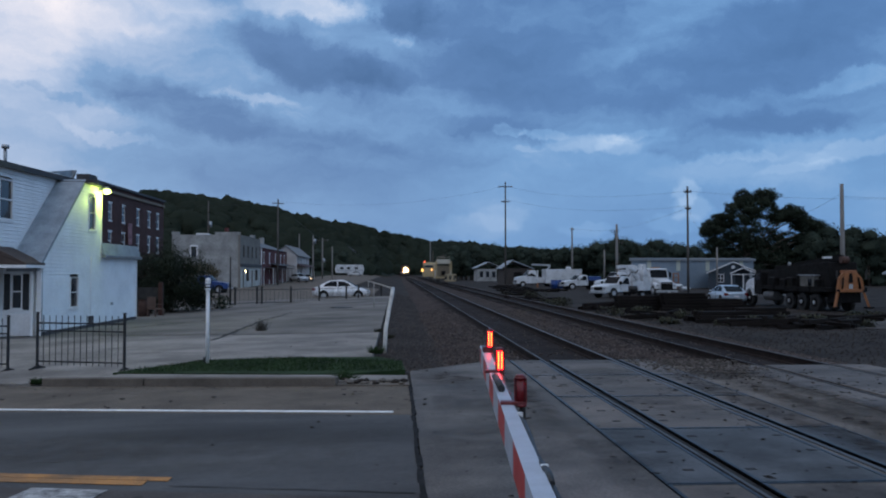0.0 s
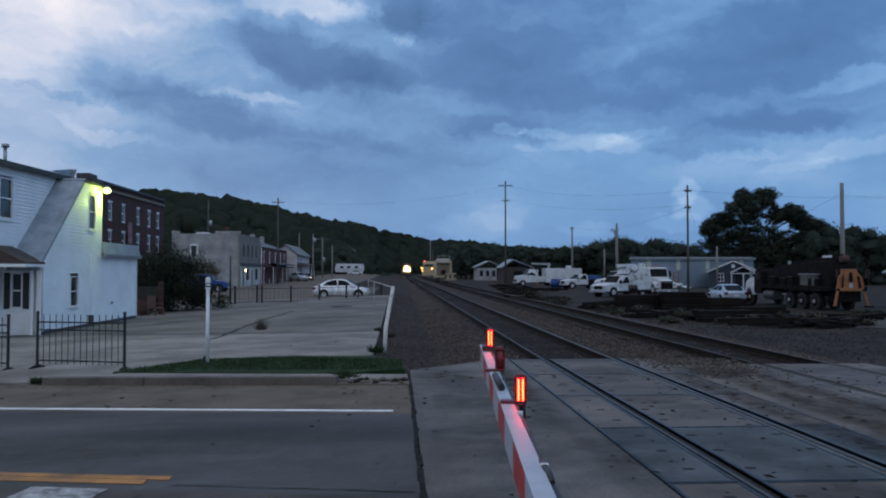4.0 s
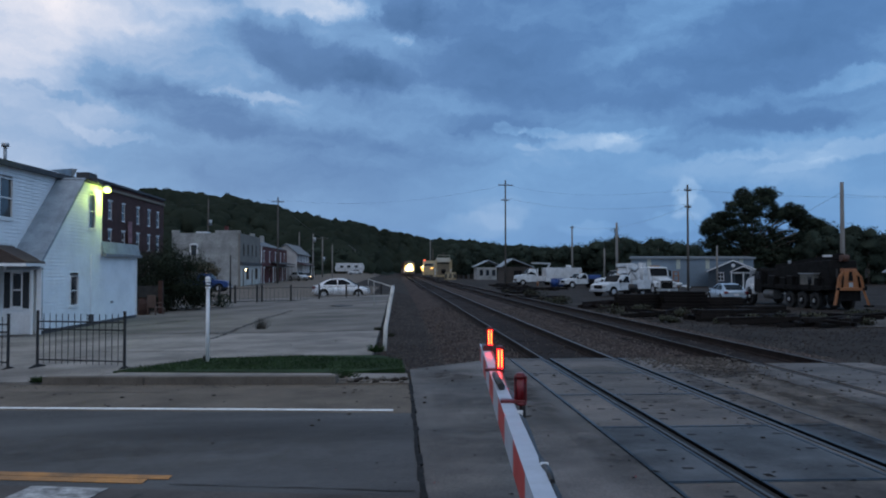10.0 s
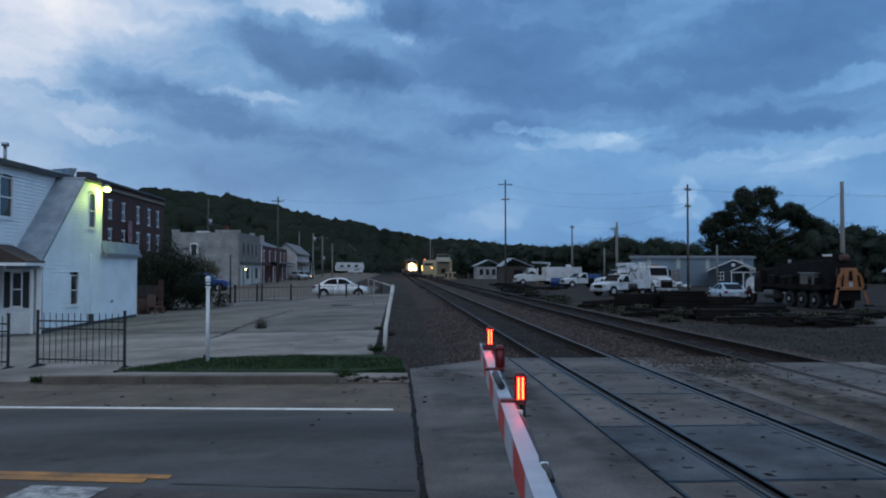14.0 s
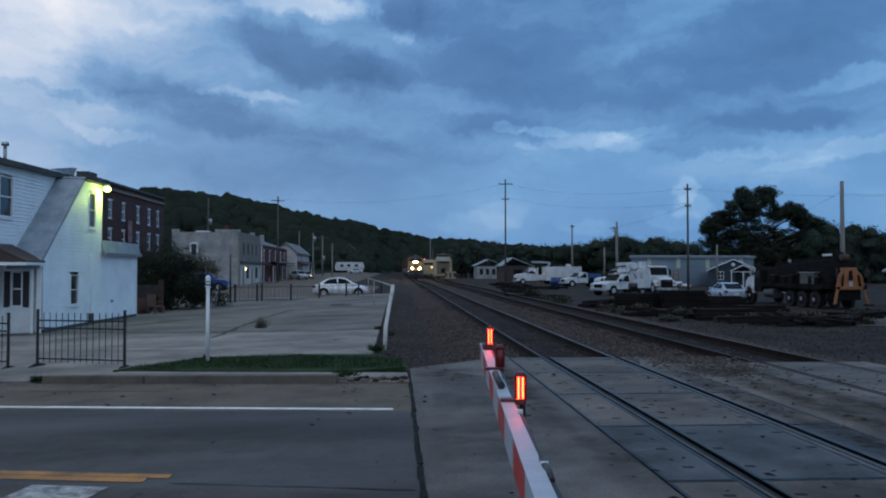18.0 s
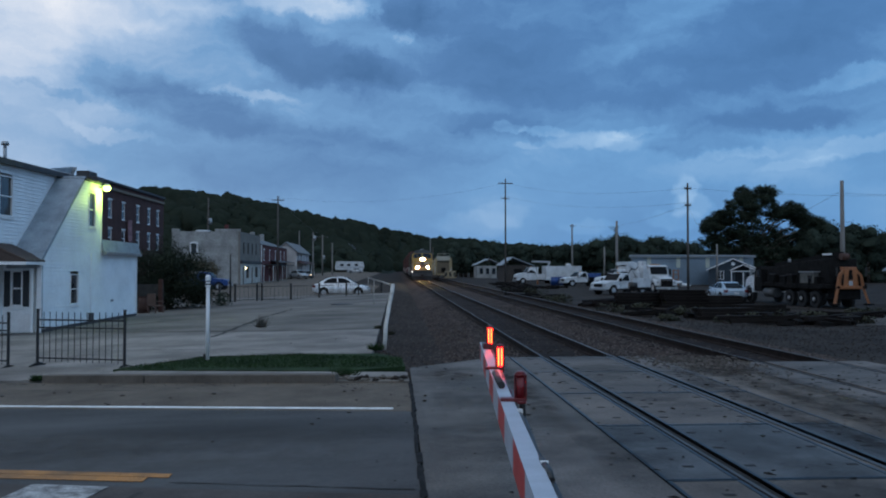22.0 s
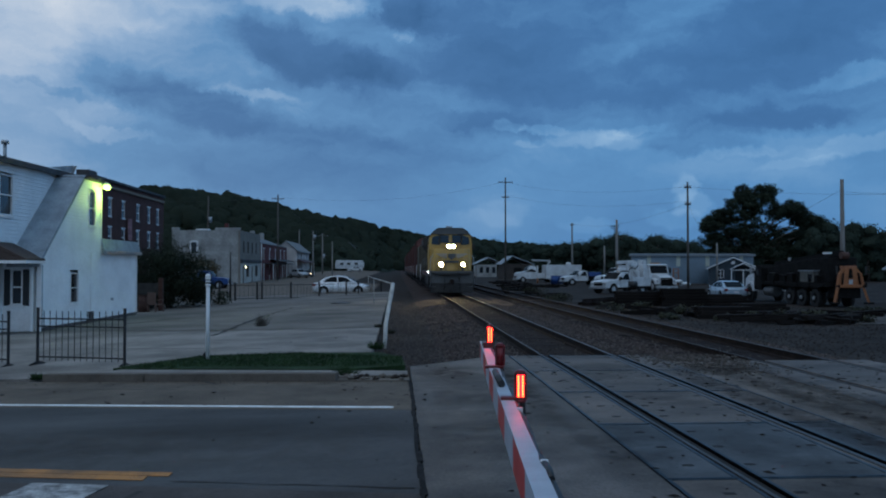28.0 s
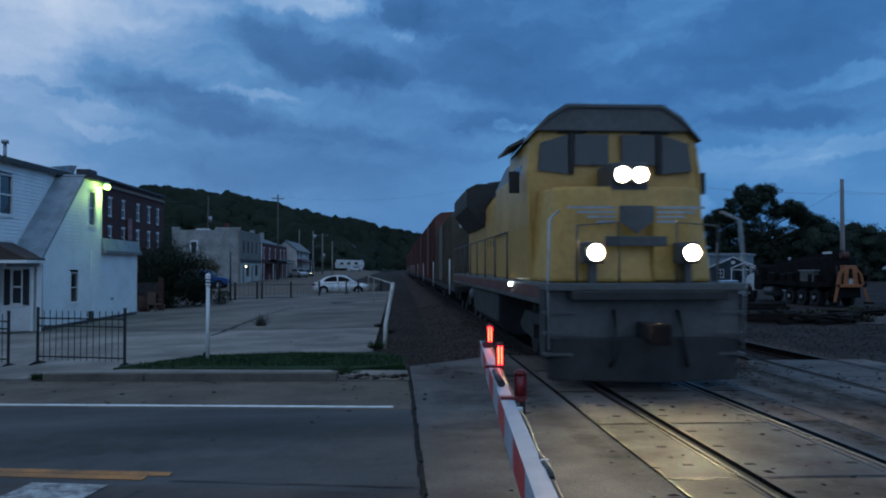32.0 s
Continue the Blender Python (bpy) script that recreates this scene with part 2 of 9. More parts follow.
ballast_stone = mat("ballast_stone", (0.082, 0.068, 0.063), 0.9, vary=0.3, scale=6, fine=40, island=0.65, spec=0.2)
pale_stone = mat("pale_stone", (0.1, 0.088, 0.078), 0.9, vary=0.3, scale=6, fine=40, island=0.4, spec=0.2)
tie_wood = mat("creosoted_wood", (0.015, 0.0125, 0.0115), 0.92, vary=0.4, scale=3, fine=30, bump=0.4, stretch=(0.3, 2, 2), obvar=0.3, spec=0.1)
rail_steel = mat("rail_steel", (0.085, 0.078, 0.073), 0.5, metal=0.6, vary=0.15, scale=2, fine=30)
dull_rail = mat("dull_rail_steel", (0.07, 0.058, 0.052), 0.55, metal=0.8, vary=0.25, scale=2, fine=30)
rail_rust = mat("rail_rust", (0.024, 0.017, 0.015), 0.9, vary=0.35, scale=4, fine=40, spec=0.15)
rubber = mat("flangeway_rubber", (0.032, 0.031, 0.032), 0.9, vary=0.3, spec=0.3)
white_paint = mat("road_white", (0.72, 0.72, 0.71), 0.7, vary=0.25, scale=4, fine=50)
worn_white = mat("worn_road_white", (0.5, 0.5, 0.5), 0.8, scale=7, fine=60, col2=(0.1, 0.1, 0.1), vary=0.5)
yellow_paint = mat("road_yellow", (0.42, 0.185, 0.042), 0.75, col2=(0.21, 0.115, 0.05), vary=0.45, scale=2.2, fine=40)
grass_mat = mat("grass", (0.026, 0.048, 0.019), 0.9, vary=0.4, scale=1.5, fine=20, island=0.35, spec=0.1)
weed_mat = mat("weeds", (0.034, 0.036, 0.02), 0.9, vary=0.4, scale=1.5, fine=20, island=0.4)
leaf_dark = mat("foliage_dark", (0.033, 0.044, 0.03), 0.9, vary=0.35, scale=0.3, fine=4, island=0.3, spec=0.1)
leaf_wood = mat("foliage_wood", (0.029, 0.0395, 0.03), 0.92, vary=0.3, scale=0.3, fine=4, island=0.2, spec=0.08)
leaf_hill = mat("foliage_hill", (0.02, 0.0265, 0.019), 0.95, vary=0.25, scale=0.03, fine=0.25, island=0.06, spec=0.05)
bark = mat("bark", (0.1, 0.08, 0.065), 0.95, vary=0.4, scale=3, fine=20, bump=0.6)
siding = mat("white_siding", (0.83, 0.86, 0.88), 0.6, vary=0.1, scale=0.8, fine=12)
trim_white = mat("white_trim", (0.76, 0.77, 0.78), 0.55, vary=0.1, scale=2, fine=20)
shingle = mat("grey_shingle", (0.27, 0.31, 0.35), 0.9, vary=0.22, scale=2, fine=18, bump=0.3)
brown_roof = mat("brown_shingle", (0.07, 0.05, 0.042), 0.9, vary=0.25, scale=2, fine=18, bump=0.3)
dark_trim = mat("dark_trim", (0.05, 0.05, 0.055), 0.7, vary=0.2)
shutter_mat = mat("dark_shutter", (0.022, 0.026, 0.03), 0.6, vary=0.2)
glass_dark = mat("window_glass", (0.02, 0.024, 0.03), 0.08, vary=0.1, spec=0.6)
car_glass = mat("vehicle_glass", (0.012, 0.014, 0.017), 0.12, vary=0.1, spec=0.04)
brick_red = mat("red_brick", (0.07, 0.03, 0.027), 0.9, vary=0.3, scale=0.6, fine=9)
brick_dark = mat("dark_red_brick", (0.11, 0.031, 0.032), 0.9, vary=0.3, scale=0.6, fine=9)
stucco_grey = mat("old_plaster", (0.33, 0.33, 0.322), 0.95, vary=0.38, scale=0.5, fine=6, bump=0.2)
stucco_dark = mat("grey_front", (0.2, 0.185, 0.165), 0.9, vary=0.25, scale=0.5, fine=8)
cream = mat("cream_wall", (0.46, 0.43, 0.36), 0.8, vary=0.12, scale=0.6, fine=9)
iron = mat("black_iron", (0.014, 0.014, 0.016), 0.6, metal=0.0, vary=0.3)
pole_wood = mat("pole_wood", (0.2, 0.19, 0.18), 0.95, vary=0.3, scale=1.5, fine=18, stretch=(2, 2, 0.2))
pole_dark = mat("dark_pole_wood", (0.09, 0.08, 0.072), 0.95, vary=0.3, scale=1.5, fine=18, stretch=(2, 2, 0.2))
wire_mat = mat("wire", (0.03, 0.03, 0.035), 0.6)
steel_grey = mat("galvanised", (0.36, 0.38, 0.4), 0.5, metal=0.6, vary=0.2)
blue_metal = mat("blue_grey_metal", (0.2, 0.26, 0.32), 0.55, metal=0.2, vary=0.15, scale=0.5, fine=5)
tyre_mat = mat("tyre", (0.012, 0.012, 0.0125), 0.92, vary=0.25)
rim_mat = mat("rim", (0.42, 0.43, 0.45), 0.4, metal=0.3, vary=0.15)
car_silver = mat("silver_paint", (0.68, 0.7, 0.73), 0.28, metal=0.35, vary=0.06)
car_blue = mat("blue_paint", (0.018, 0.055, 0.2), 0.3, metal=0.2, vary=0.1)
car_white = mat("white_vehicle_paint", (0.56, 0.58, 0.6), 0.4, vary=0.22, scale=1.2, fine=9)
car_dark = mat("dark_vehicle", (0.011, 0.0105, 0.0105), 0.85, vary=0.4, spec=0.12)
orange_paint = mat("orange_paint", (0.26, 0.095, 0.028), 0.55, vary=0.25, scale=2)
machine_yellow = mat("machine_yellow", (0.4, 0.31, 0.17), 0.55, vary=0.25, scale=1.5)
loco_yellow = mat("armour_yellow", (0.46, 0.28, 0.06), 0.4, vary=0.18, scale=0.8, fine=8)
loco_grey = mat("loco_grey", (0.085, 0.085, 0.085), 0.5, vary=0.25, scale=0.9, fine=8)
loco_black = mat("underframe_black", (0.028, 0.026, 0.025), 0.75, vary=0.4, scale=2)
car_red = mat("freight_red", (0.095, 0.034, 0.028), 0.75, vary=0.35, scale=0.6, fine=7, obvar=0.2)
red_stripe = mat("gate_red", (0.45, 0.045, 0.04), 0.5, vary=0.15, scale=6)
gate_white = mat("gate_white", (0.4, 0.43, 0.49), 0.45, vary=0.1, scale=5)
red_plastic = mat("red_lens", (0.15, 0.008, 0.012), 0.3, vary=0.15)
black_cable = mat("black_cable", (0.015, 0.015, 0.016), 0.5)
pvc_white = mat("white_post_paint", (0.72, 0.73, 0.74), 0.5, vary=0.12, scale=4)
headlight_glow = glow("headlight_glow", (1.0, 0.68, 0.3), 950.0)
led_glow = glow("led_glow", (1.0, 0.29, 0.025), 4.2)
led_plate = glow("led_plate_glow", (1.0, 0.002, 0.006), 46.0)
marker_glow = glow("marker_glow", (1.0, 0.85, 0.6), 2.0)
lamp_glow = glow("security_lamp_glow", (0.8, 1.0, 0.3), 3.4)
amber_glow = glow("work_lamp_glow", (1.0, 0.5, 0.12), 8.0)
door_lamp_glow = glow("door_lamp_glow", (1.0, 0.78, 0.4), 7.0)


# ---- mesh helpers ----
def part(name, bm, material, parent=None, label="", m=None, smooth=False):
    """Links a bmesh as one mesh object under a thing or part."""
    me = bpy.data.meshes.new(name)
    bm.to_mesh(me)
    bm.free()
    for mm in (material if isinstance(material, (list, tuple)) else [material]):
        me.materials.append(mm)
    if smooth:
        for f in me.polygons:
            f.use_smooth = True
    ob = new(name, me)
    if parent is not None:
        ob.parent = parent
    if m is not None:
        ob.matrix_basis = m
    if label:
        tagged(ob, label)
    return ob


def thing(name, m, label, category, group=""):
    ob = new(name)
    ob.empty_display_size = 0.3
    ob.matrix_basis = m
    return tagged(ob, label, category, group)


def bx(bm, x0, x1, y0, y1, z0, z1, bev=0.0, mi=0):
    """A box between two corners, its edges bevelled."""
    vs = [bm.verts.new(p) for p in ((x0, y0, z0), (x1, y0, z0), (x1, y1, z0), (x0, y1, z0), (x0, y0, z1), (x1, y0, z1), (x1, y1, z1), (x0, y1, z1))]
    fs = [bm.faces.new([vs[i] for i in q]) for q in ((0, 3, 2, 1), (4, 5, 6, 7), (0, 1, 5, 4), (1, 2, 6, 5), (2, 3, 7, 6), (3, 0, 4, 7))]
    for f in fs:
        f.material_index = mi
    if bev:
        es = list({e for f in fs for e in f.edges})
        r = bmesh.ops.bevel(bm, geom=es, offset=bev, segments=2, profile=0.6, affect="EDGES", clamp_overlap=True)
        for f in r["faces"]:
            f.material_index = mi
    return bm


def B(x0, x1, y0, y1, z0, z1, bev=0.0):
    return bx(bmesh.new(), x0, x1, y0, y1, z0, z1, bev)


def cyl(bm, p0, p1, r0, r1=None, n=12, mi=0, caps=True):
    """A round bar from p0 to p1."""
    p0, p1 = Vector(p0), Vector(p1)
    r1 = r0 if r1 is None else r1
    d = (p1 - p0).normalized()
    a = d.orthogonal().normalized()
    b = d.cross(a)
    ring = [[bm.verts.new(p + (a * math.cos(t) + b * math.sin(t)) * r) for t in [2 * math.pi * i / n for i in range(n)]] for p, r in ((p0, r0), (p1, r1))]
    for i in range(n):
        f = bm.faces.new((ring[0][i], ring[0][(i + 1) % n], ring[1][(i + 1) % n], ring[1][i]))
        f.smooth = True
        f.material_index = mi
    if caps:
        bm.faces.new(ring[0][::-1]).material_index = mi
        bm.faces.new(ring[1]).material_index = mi
    return bm


def C(p0, p1, r0, r1=None, n=12):
    return cyl(bmesh.new(), p0, p1, r0, r1, n)


def tube(bm, pts, r, n=8, mi=0):
    """A round bar bent along a row of points, all of one piece."""
    pts = [Vector(p) for p in pts]
    up = (pts[-1] - pts[0]).normalized().orthogonal().normalized()
    rings = []
    for i, p in enumerate(pts):
        d = (pts[min(i + 1, len(pts) - 1)] - pts[max(i - 1, 0)]).normalized()
        a = (up - d * up.dot(d)).normalized()
        b = d.cross(a)
        rings.append([bm.verts.new(p + (a * math.cos(t) + b * math.sin(t)) * r) for t in [2 * math.pi * k / n for k in range(n)]])
    for u, v in zip(rings, rings[1:]):
        for i in range(n):
            f = bm.faces.new((u[i], u[(i + 1) % n], v[(i + 1) % n], v[i]))
            f.smooth = True
            f.material_index = mi
    bm.faces.new(rings[0][::-1]).material_index = mi
    bm.faces.new(rings[-1]).material_index = mi
    return bm


def prism(bm, poly, axis, a0, a1, mi=0):
    """A polygon in the plane across an axis, drawn out along it from a0 to a1."""
    def v(p, a):
        return {"x": (a, p[0], p[1]), "y": (p[0], a, p[1]), "z": (p[0], p[1], a)}[axis]
    lo = [bm.verts.new(v(p, a0)) for p in poly]
    hi = [bm.verts.new(v(p, a1)) for p in poly]
    n = len(poly)
    fs = [bm.faces.new((lo[i], lo[(i + 1) % n], hi[(i + 1) % n], hi[i])) for i in range(n)]
    fs += [bm.faces.new(lo[::-1]), bm.faces.new(hi)]
    for f in fs:
        f.material_index = mi
    bmesh.ops.recalc_face_normals(bm, faces=fs)
    return bm


def PR(poly, axis, a0, a1, bev=0.0):
    bm = prism(bmesh.new(), poly, axis, a0, a1)
    if bev:
        bmesh.ops.bevel(bm, geom=list(bm.edges), offset=bev, segments=2, profile=0.6, affect="EDGES", clamp_overlap=True)
    return bm


def raw(name, verts, faces, material, parent=None, label="", m=None):
    me = bpy.data.meshes.new(name)
    me.from_pydata([tuple(v) for v in verts], [], faces)
    me.materials.append(material)
    ob = new(name, me)
    if parent is not None:
        ob.parent = parent
    if m is not None:
        ob.matrix_basis = m
    if label:
        tagged(ob, label)
    return ob


def foliage(name, clumps, material, rng, parent=None, label=""):
    """Leaf sprays: small bent quads scattered through ellipsoids (x, y, z, rx, ry, rz, count, leaf size)."""
    V, F, NR = [], [], []
    for cx, cy, cz, rx, ry, rz, n, s in clumps:
        n = int(n)
        d = rng.normal(size=(n, 3))
        d /= np.linalg.norm(d, axis=1)[:, None]
        rad = rng.uniform(0.35, 1.0, n) ** 0.5
        c = d * rad[:, None] * (rx, ry, rz) + (cx, cy, cz)
        a = rng.normal(size=(n, 3))
        a /= np.linalg.norm(a, axis=1)[:, None]
        b = np.cross(a, d)
        b /= np.linalg.norm(b, axis=1)[:, None] + 1e-6
        sz = s * rng.uniform(0.6, 1.35, n)[:, None]
        q = np.stack([c - a * sz, c - b * sz * 0.55, c + a * sz, c + b * sz * 0.55], 1)
        base = len(V)
        V.extend(q.reshape(-1, 3).tolist())
        F.extend([(base + 4 * i, base + 4 * i + 3, base + 4 * i + 2, base + 4 * i + 1) for i in range(n)])
        nn = d + rng.normal(0, 0.22, (n, 3)) + (0, 0, 0.25)
        NR.append(np.repeat(nn / np.linalg.norm(nn, axis=1)[:, None], 4, 0))
    ob = raw(name, V, F, material, parent, label)
    # soft shading: the leaves of a clump share its rounded form
    ob.data.polygons.foreach_set("use_smooth", np.ones(len(F), bool))
    ob.data.normals_split_custom_set_from_vertices(np.concatenate(NR))
    return ob


def crowns(name, trees, material, rng, leaves, leaf, parent=None, levels=2, even=0.0):
    """Tree crowns: lumpy rounded masses (x, y, z, radius, half height), each ruffled with small leaf sprays."""
    bm = bmesh.new()
    bmesh.ops.create_icosphere(bm, subdivisions=levels, radius=1)
    dirs, tri = np.array([v.co[:] for v in bm.verts]), np.array([[v.index for v in f.verts] for f in bm.faces])
    bm.free()
    slope = np.array((0.1, -0.55, 0.83))
    V, F, NR = [], [], []
    base = 0
    for x, y, z, r, h in trees:
        f = np.ones(len(dirs))
        for k, a in ((2.2, 0.12), (4.5, 0.1), (9.0, 0.07)):
            f += a * np.sin(dirs @ rng.normal(0, k, 3) + rng.uniform(0, 6.28)) + a * 0.6 * np.sin(dirs @ rng.normal(0, k * 1.4, 3) + rng.uniform(0, 6.28))
        p = dirs * f[:, None] * (r, r, h) + (x, y, z)
        V.append(p)
        F.extend((tri + base).tolist())
        NR.append(dirs * (1 - even) + slope * even)
        base += len(p)
        if leaves:
            pick = rng.integers(0, len(dirs), leaves)
            d = dirs[pick] + rng.normal(0, 0.16, (leaves, 3))
            c = d * f[pick][:, None] * (r, r, h) * rng.uniform(0.9, 1.04, (leaves, 1)) + (x, y, z)
            a = rng.normal(size=(leaves, 3))
            a /= np.linalg.norm(a, axis=1)[:, None]
            b = np.cross(a, d)
            b /= np.linalg.norm(b, axis=1)[:, None] + 1e-6
            sz = leaf * rng.uniform(0.5, 1.3, (leaves, 1))
            V.append(np.stack([c - a * sz, c - b * sz * 0.6, c + a * sz, c + b * sz * 0.6], 1).reshape(-1, 3))
            F.extend([(base + 4 * i, base + 4 * i + 1, base + 4 * i + 2, base + 4 * i + 3) for i in range(leaves)])
            nn = (d + (0, 0, 0.2)) * (1 - even) + slope * even
            NR.append(np.repeat(nn / np.linalg.norm(nn, axis=1)[:, None], 4, 0))
            base += 4 * leaves
    ob = raw(name, np.concatenate(V).tolist(), F, material, parent)
    ob.data.polygons.foreach_set("use_smooth", np.ones(len(F), bool))
    ob.data.normals_split_custom_set_from_vertices(np.concatenate(NR))
    return ob


def smooth(t):
    t = max(0.0, min(1.0, t))
    return t * t * (3 - 2 * t)


def lot_z(x):
    """The paving falls away from the track towards the street."""
    return max(-0.4, min(0.0, -0.0287 * (0.2 - x)))
# ---- ground ----
def street_rise(y):
    """The side street climbs gently towards the hill."""
    return 0.0085 * min(300, max(0.0, y - 115))


def ground_z(x, y):
    left = lot_z(x) - 0.05 + street_rise(y) * smooth((-x - 4) / 9)
    right = -0.45
    z = left if x < -2 else left + (right - left) * smooth((x + 2) / 4.0)
    if y < 17.5 and x > -1:
        k = smooth((y - 15.2) / 2.0)
        z = -0.06 * (1 - k) + z * k if x < 12 else -0.06 - 0.39 * smooth((x - 12) / 8)
    r = math.hypot(x, y)
    if r > 60:
        z += min(1.0, (r - 60) / 100) * 0.12 * noise.noise((x * 0.03, y * 0.03, 0))
    return z


def make_ground():
    def axis(lo, hi, step, far):
        core = list(np.arange(lo, hi + 1e-6, step))
        out, d, v = [], step, hi
        while v < far:
            d *= 1.35
            v += d
            out.append(v)
        neg, d, v = [], step, lo
        while v > -far:
            d *= 1.35
            v -= d
            neg.append(v)
        return neg[::-1] + core + out
    xs, ys = axis(-16, 30, 1.0, 3800), axis(-4, 60, 1.0, 3800)
    V = [(x, y, ground_z(x, y)) for y in ys for x in xs]
    w = len(xs)
    F = [(j * w + i, j * w + i + 1, (j + 1) * w + i + 1, (j + 1) * w + i) for j in range(len(ys) - 1) for i in range(w - 1)]
    g = raw("ground", V, F, dirt)
    tagged(g, "bare brown dirt and gravel ground of a rail yard", "ground", kind="structure")


make_ground()


def sheet(name, poly, material, label, category, lift, kind="structure", thick=0.12, step=0.6):
    """A paved slab that follows the fall of the lot; poly is a list of (x, y), walked counter-clockwise."""
    bm = bmesh.new()
    f = bm.faces.new([bm.verts.new((x, y, 0)) for x, y in poly])
    xs = [p[0] for p in poly]
    c = min(xs) + step
    while c < max(xs):
        bmesh.ops.bisect_plane(bm, geom=bm.verts[:] + bm.edges[:] + bm.faces[:], plane_co=(c, 0, 0), plane_no=(1, 0, 0))
        c += step
    bmesh.ops.triangulate(bm, faces=bm.faces[:])
    r = bmesh.ops.extrude_face_region(bm, geom=bm.faces[:])
    up = {v for v in r["geom"] if isinstance(v, bmesh.types.BMVert)}
    for v in bm.verts:
        v.co.z = lot_z(v.co.x) + (lift if v in up else lift - thick)
    bmesh.ops.recalc_face_normals(bm, faces=bm.faces[:])
    ob = part(name, bm, material)
    return tagged(ob, label, category, kind=kind)


def road_y(x, y0):
    """Lines of the road run a little askew of the track."""
    return y0 - 0.255 * x


# lines across the road, by their place at x = 0
KERB, EDGE, CENTRE = 13.0, 10.55, 6.93
sheet("road", [(-30, road_y(-30, -4)), (0.2, -4), (0.2, road_y(0.2, EDGE - 0.12)), (-30, road_y(-30, EDGE - 0.12))], asphalt,
      "dark grey asphalt road leading to the crossing", "road", 0.0)
sheet("road_shoulder", [(-30, road_y(-30, EDGE - 0.12)), (0.2, road_y(0.2, EDGE - 0.12)), (0.2, road_y(0.2, KERB)), (-30, road_y(-30, KERB))], asphalt_edge,
      "worn brownish shoulder of the road beside the kerb", "road", 0.002)
sheet("edge_line", [(-30, road_y(-30, EDGE)), (-0.05, road_y(-0.05, EDGE)), (-0.05, road_y(-0.05, EDGE + 0.12)), (-30, road_y(-30, EDGE + 0.12))], white_paint,
      "painted white edge line on the road", "road marking", 0.008, thick=0.004)
sheet("centre_line", [(-30, road_y(-30, CENTRE + 0.02)), (-2.1, road_y(-2.1, CENTRE)), (-2.1, road_y(-2.1, CENTRE + 0.13)), (-30, road_y(-30, CENTRE + 0.15))], yellow_paint,
      "worn yellow centre line on the road", "road marking", 0.008, thick=0.004)
sheet("centre_line", [(-30, road_y(-30, CENTRE - 0.17)), (-2.3, road_y(-2.3, CENTRE - 0.16)), (-2.3, road_y(-2.3, CENTRE - 0.014)), (-30, road_y(-30, CENTRE - 0.014))], yellow_paint,
      "worn yellow centre line on the road", "road marking", 0.008, thick=0.004)
sheet("near_lane", [(-30, road_y(-30, -4)), (0.19, -4), (0.19, road_y(0.19, CENTRE - 0.34)), (-30, road_y(-30, CENTRE - 0.34))], mat("near_lane_paving", (0.084, 0.073, 0.069), 0.85, vary=0.4, scale=1.0, fine=50, bump=0.4, spec=0.3, streak=(0.3, 0.9, 1, 0.65)),
      "reddish grey worn paving of the near lane", "road", 0.004, thick=0.02)
sheet("stop_bar", [(-3.6, 5.6), (-2.9, 5.4), (-2.55, 7.22), (-3.3, 7.42)], worn_white, "worn white stop bar painted on the asphalt", "road marking", 0.012, thick=0.004)

# lot, apron and grass strip
lot_mat = mat("lot_paving", (0.15, 0.134, 0.117), 0.88, vary=0.35, scale=0.4, fine=22, bump=0.3, streak=(0.25, 0.35, 1, 0.6))
sheet("parking_lot", [(-30, 30.5), (-0.55, 24.5), (-0.6, 62), (-30, 62)], lot_mat, "cracked dark grey parking lot", "parking lot", 0.012, step=1.5)
sheet("pavement", [(-30, road_y(-30, KERB + 0.2)), (-6.9, road_y(-6.9, KERB + 0.2)), (-5.2, 15.75), (-4.2, 17.4), (-0.55, 17.6), (-0.55, 24.5), (-30, 30.5)], concrete,
      "pale concrete apron in front of the iron fence", "pavement", 0.02, step=1.5)
rows_ = [62, 90, 115, 130, 150, 175, 205, 240, 280, 330]
V_ = [(x, y, lot_z(x) + 0.03 + street_rise(y) * smooth((-x - 4) / 9)) for y in rows_ for x in (-22, -17, -14, -12, -10, -8, -6.5 if y > 100 else -2)]
tagged(raw("street", V_, [(j * 7 + i, j * 7 + i + 1, (j + 1) * 7 + i + 1, (j + 1) * 7 + i) for j in range(len(rows_) - 1) for i in range(6)], asphalt_edge), "grey side street beyond the lot", "road", kind="structure")


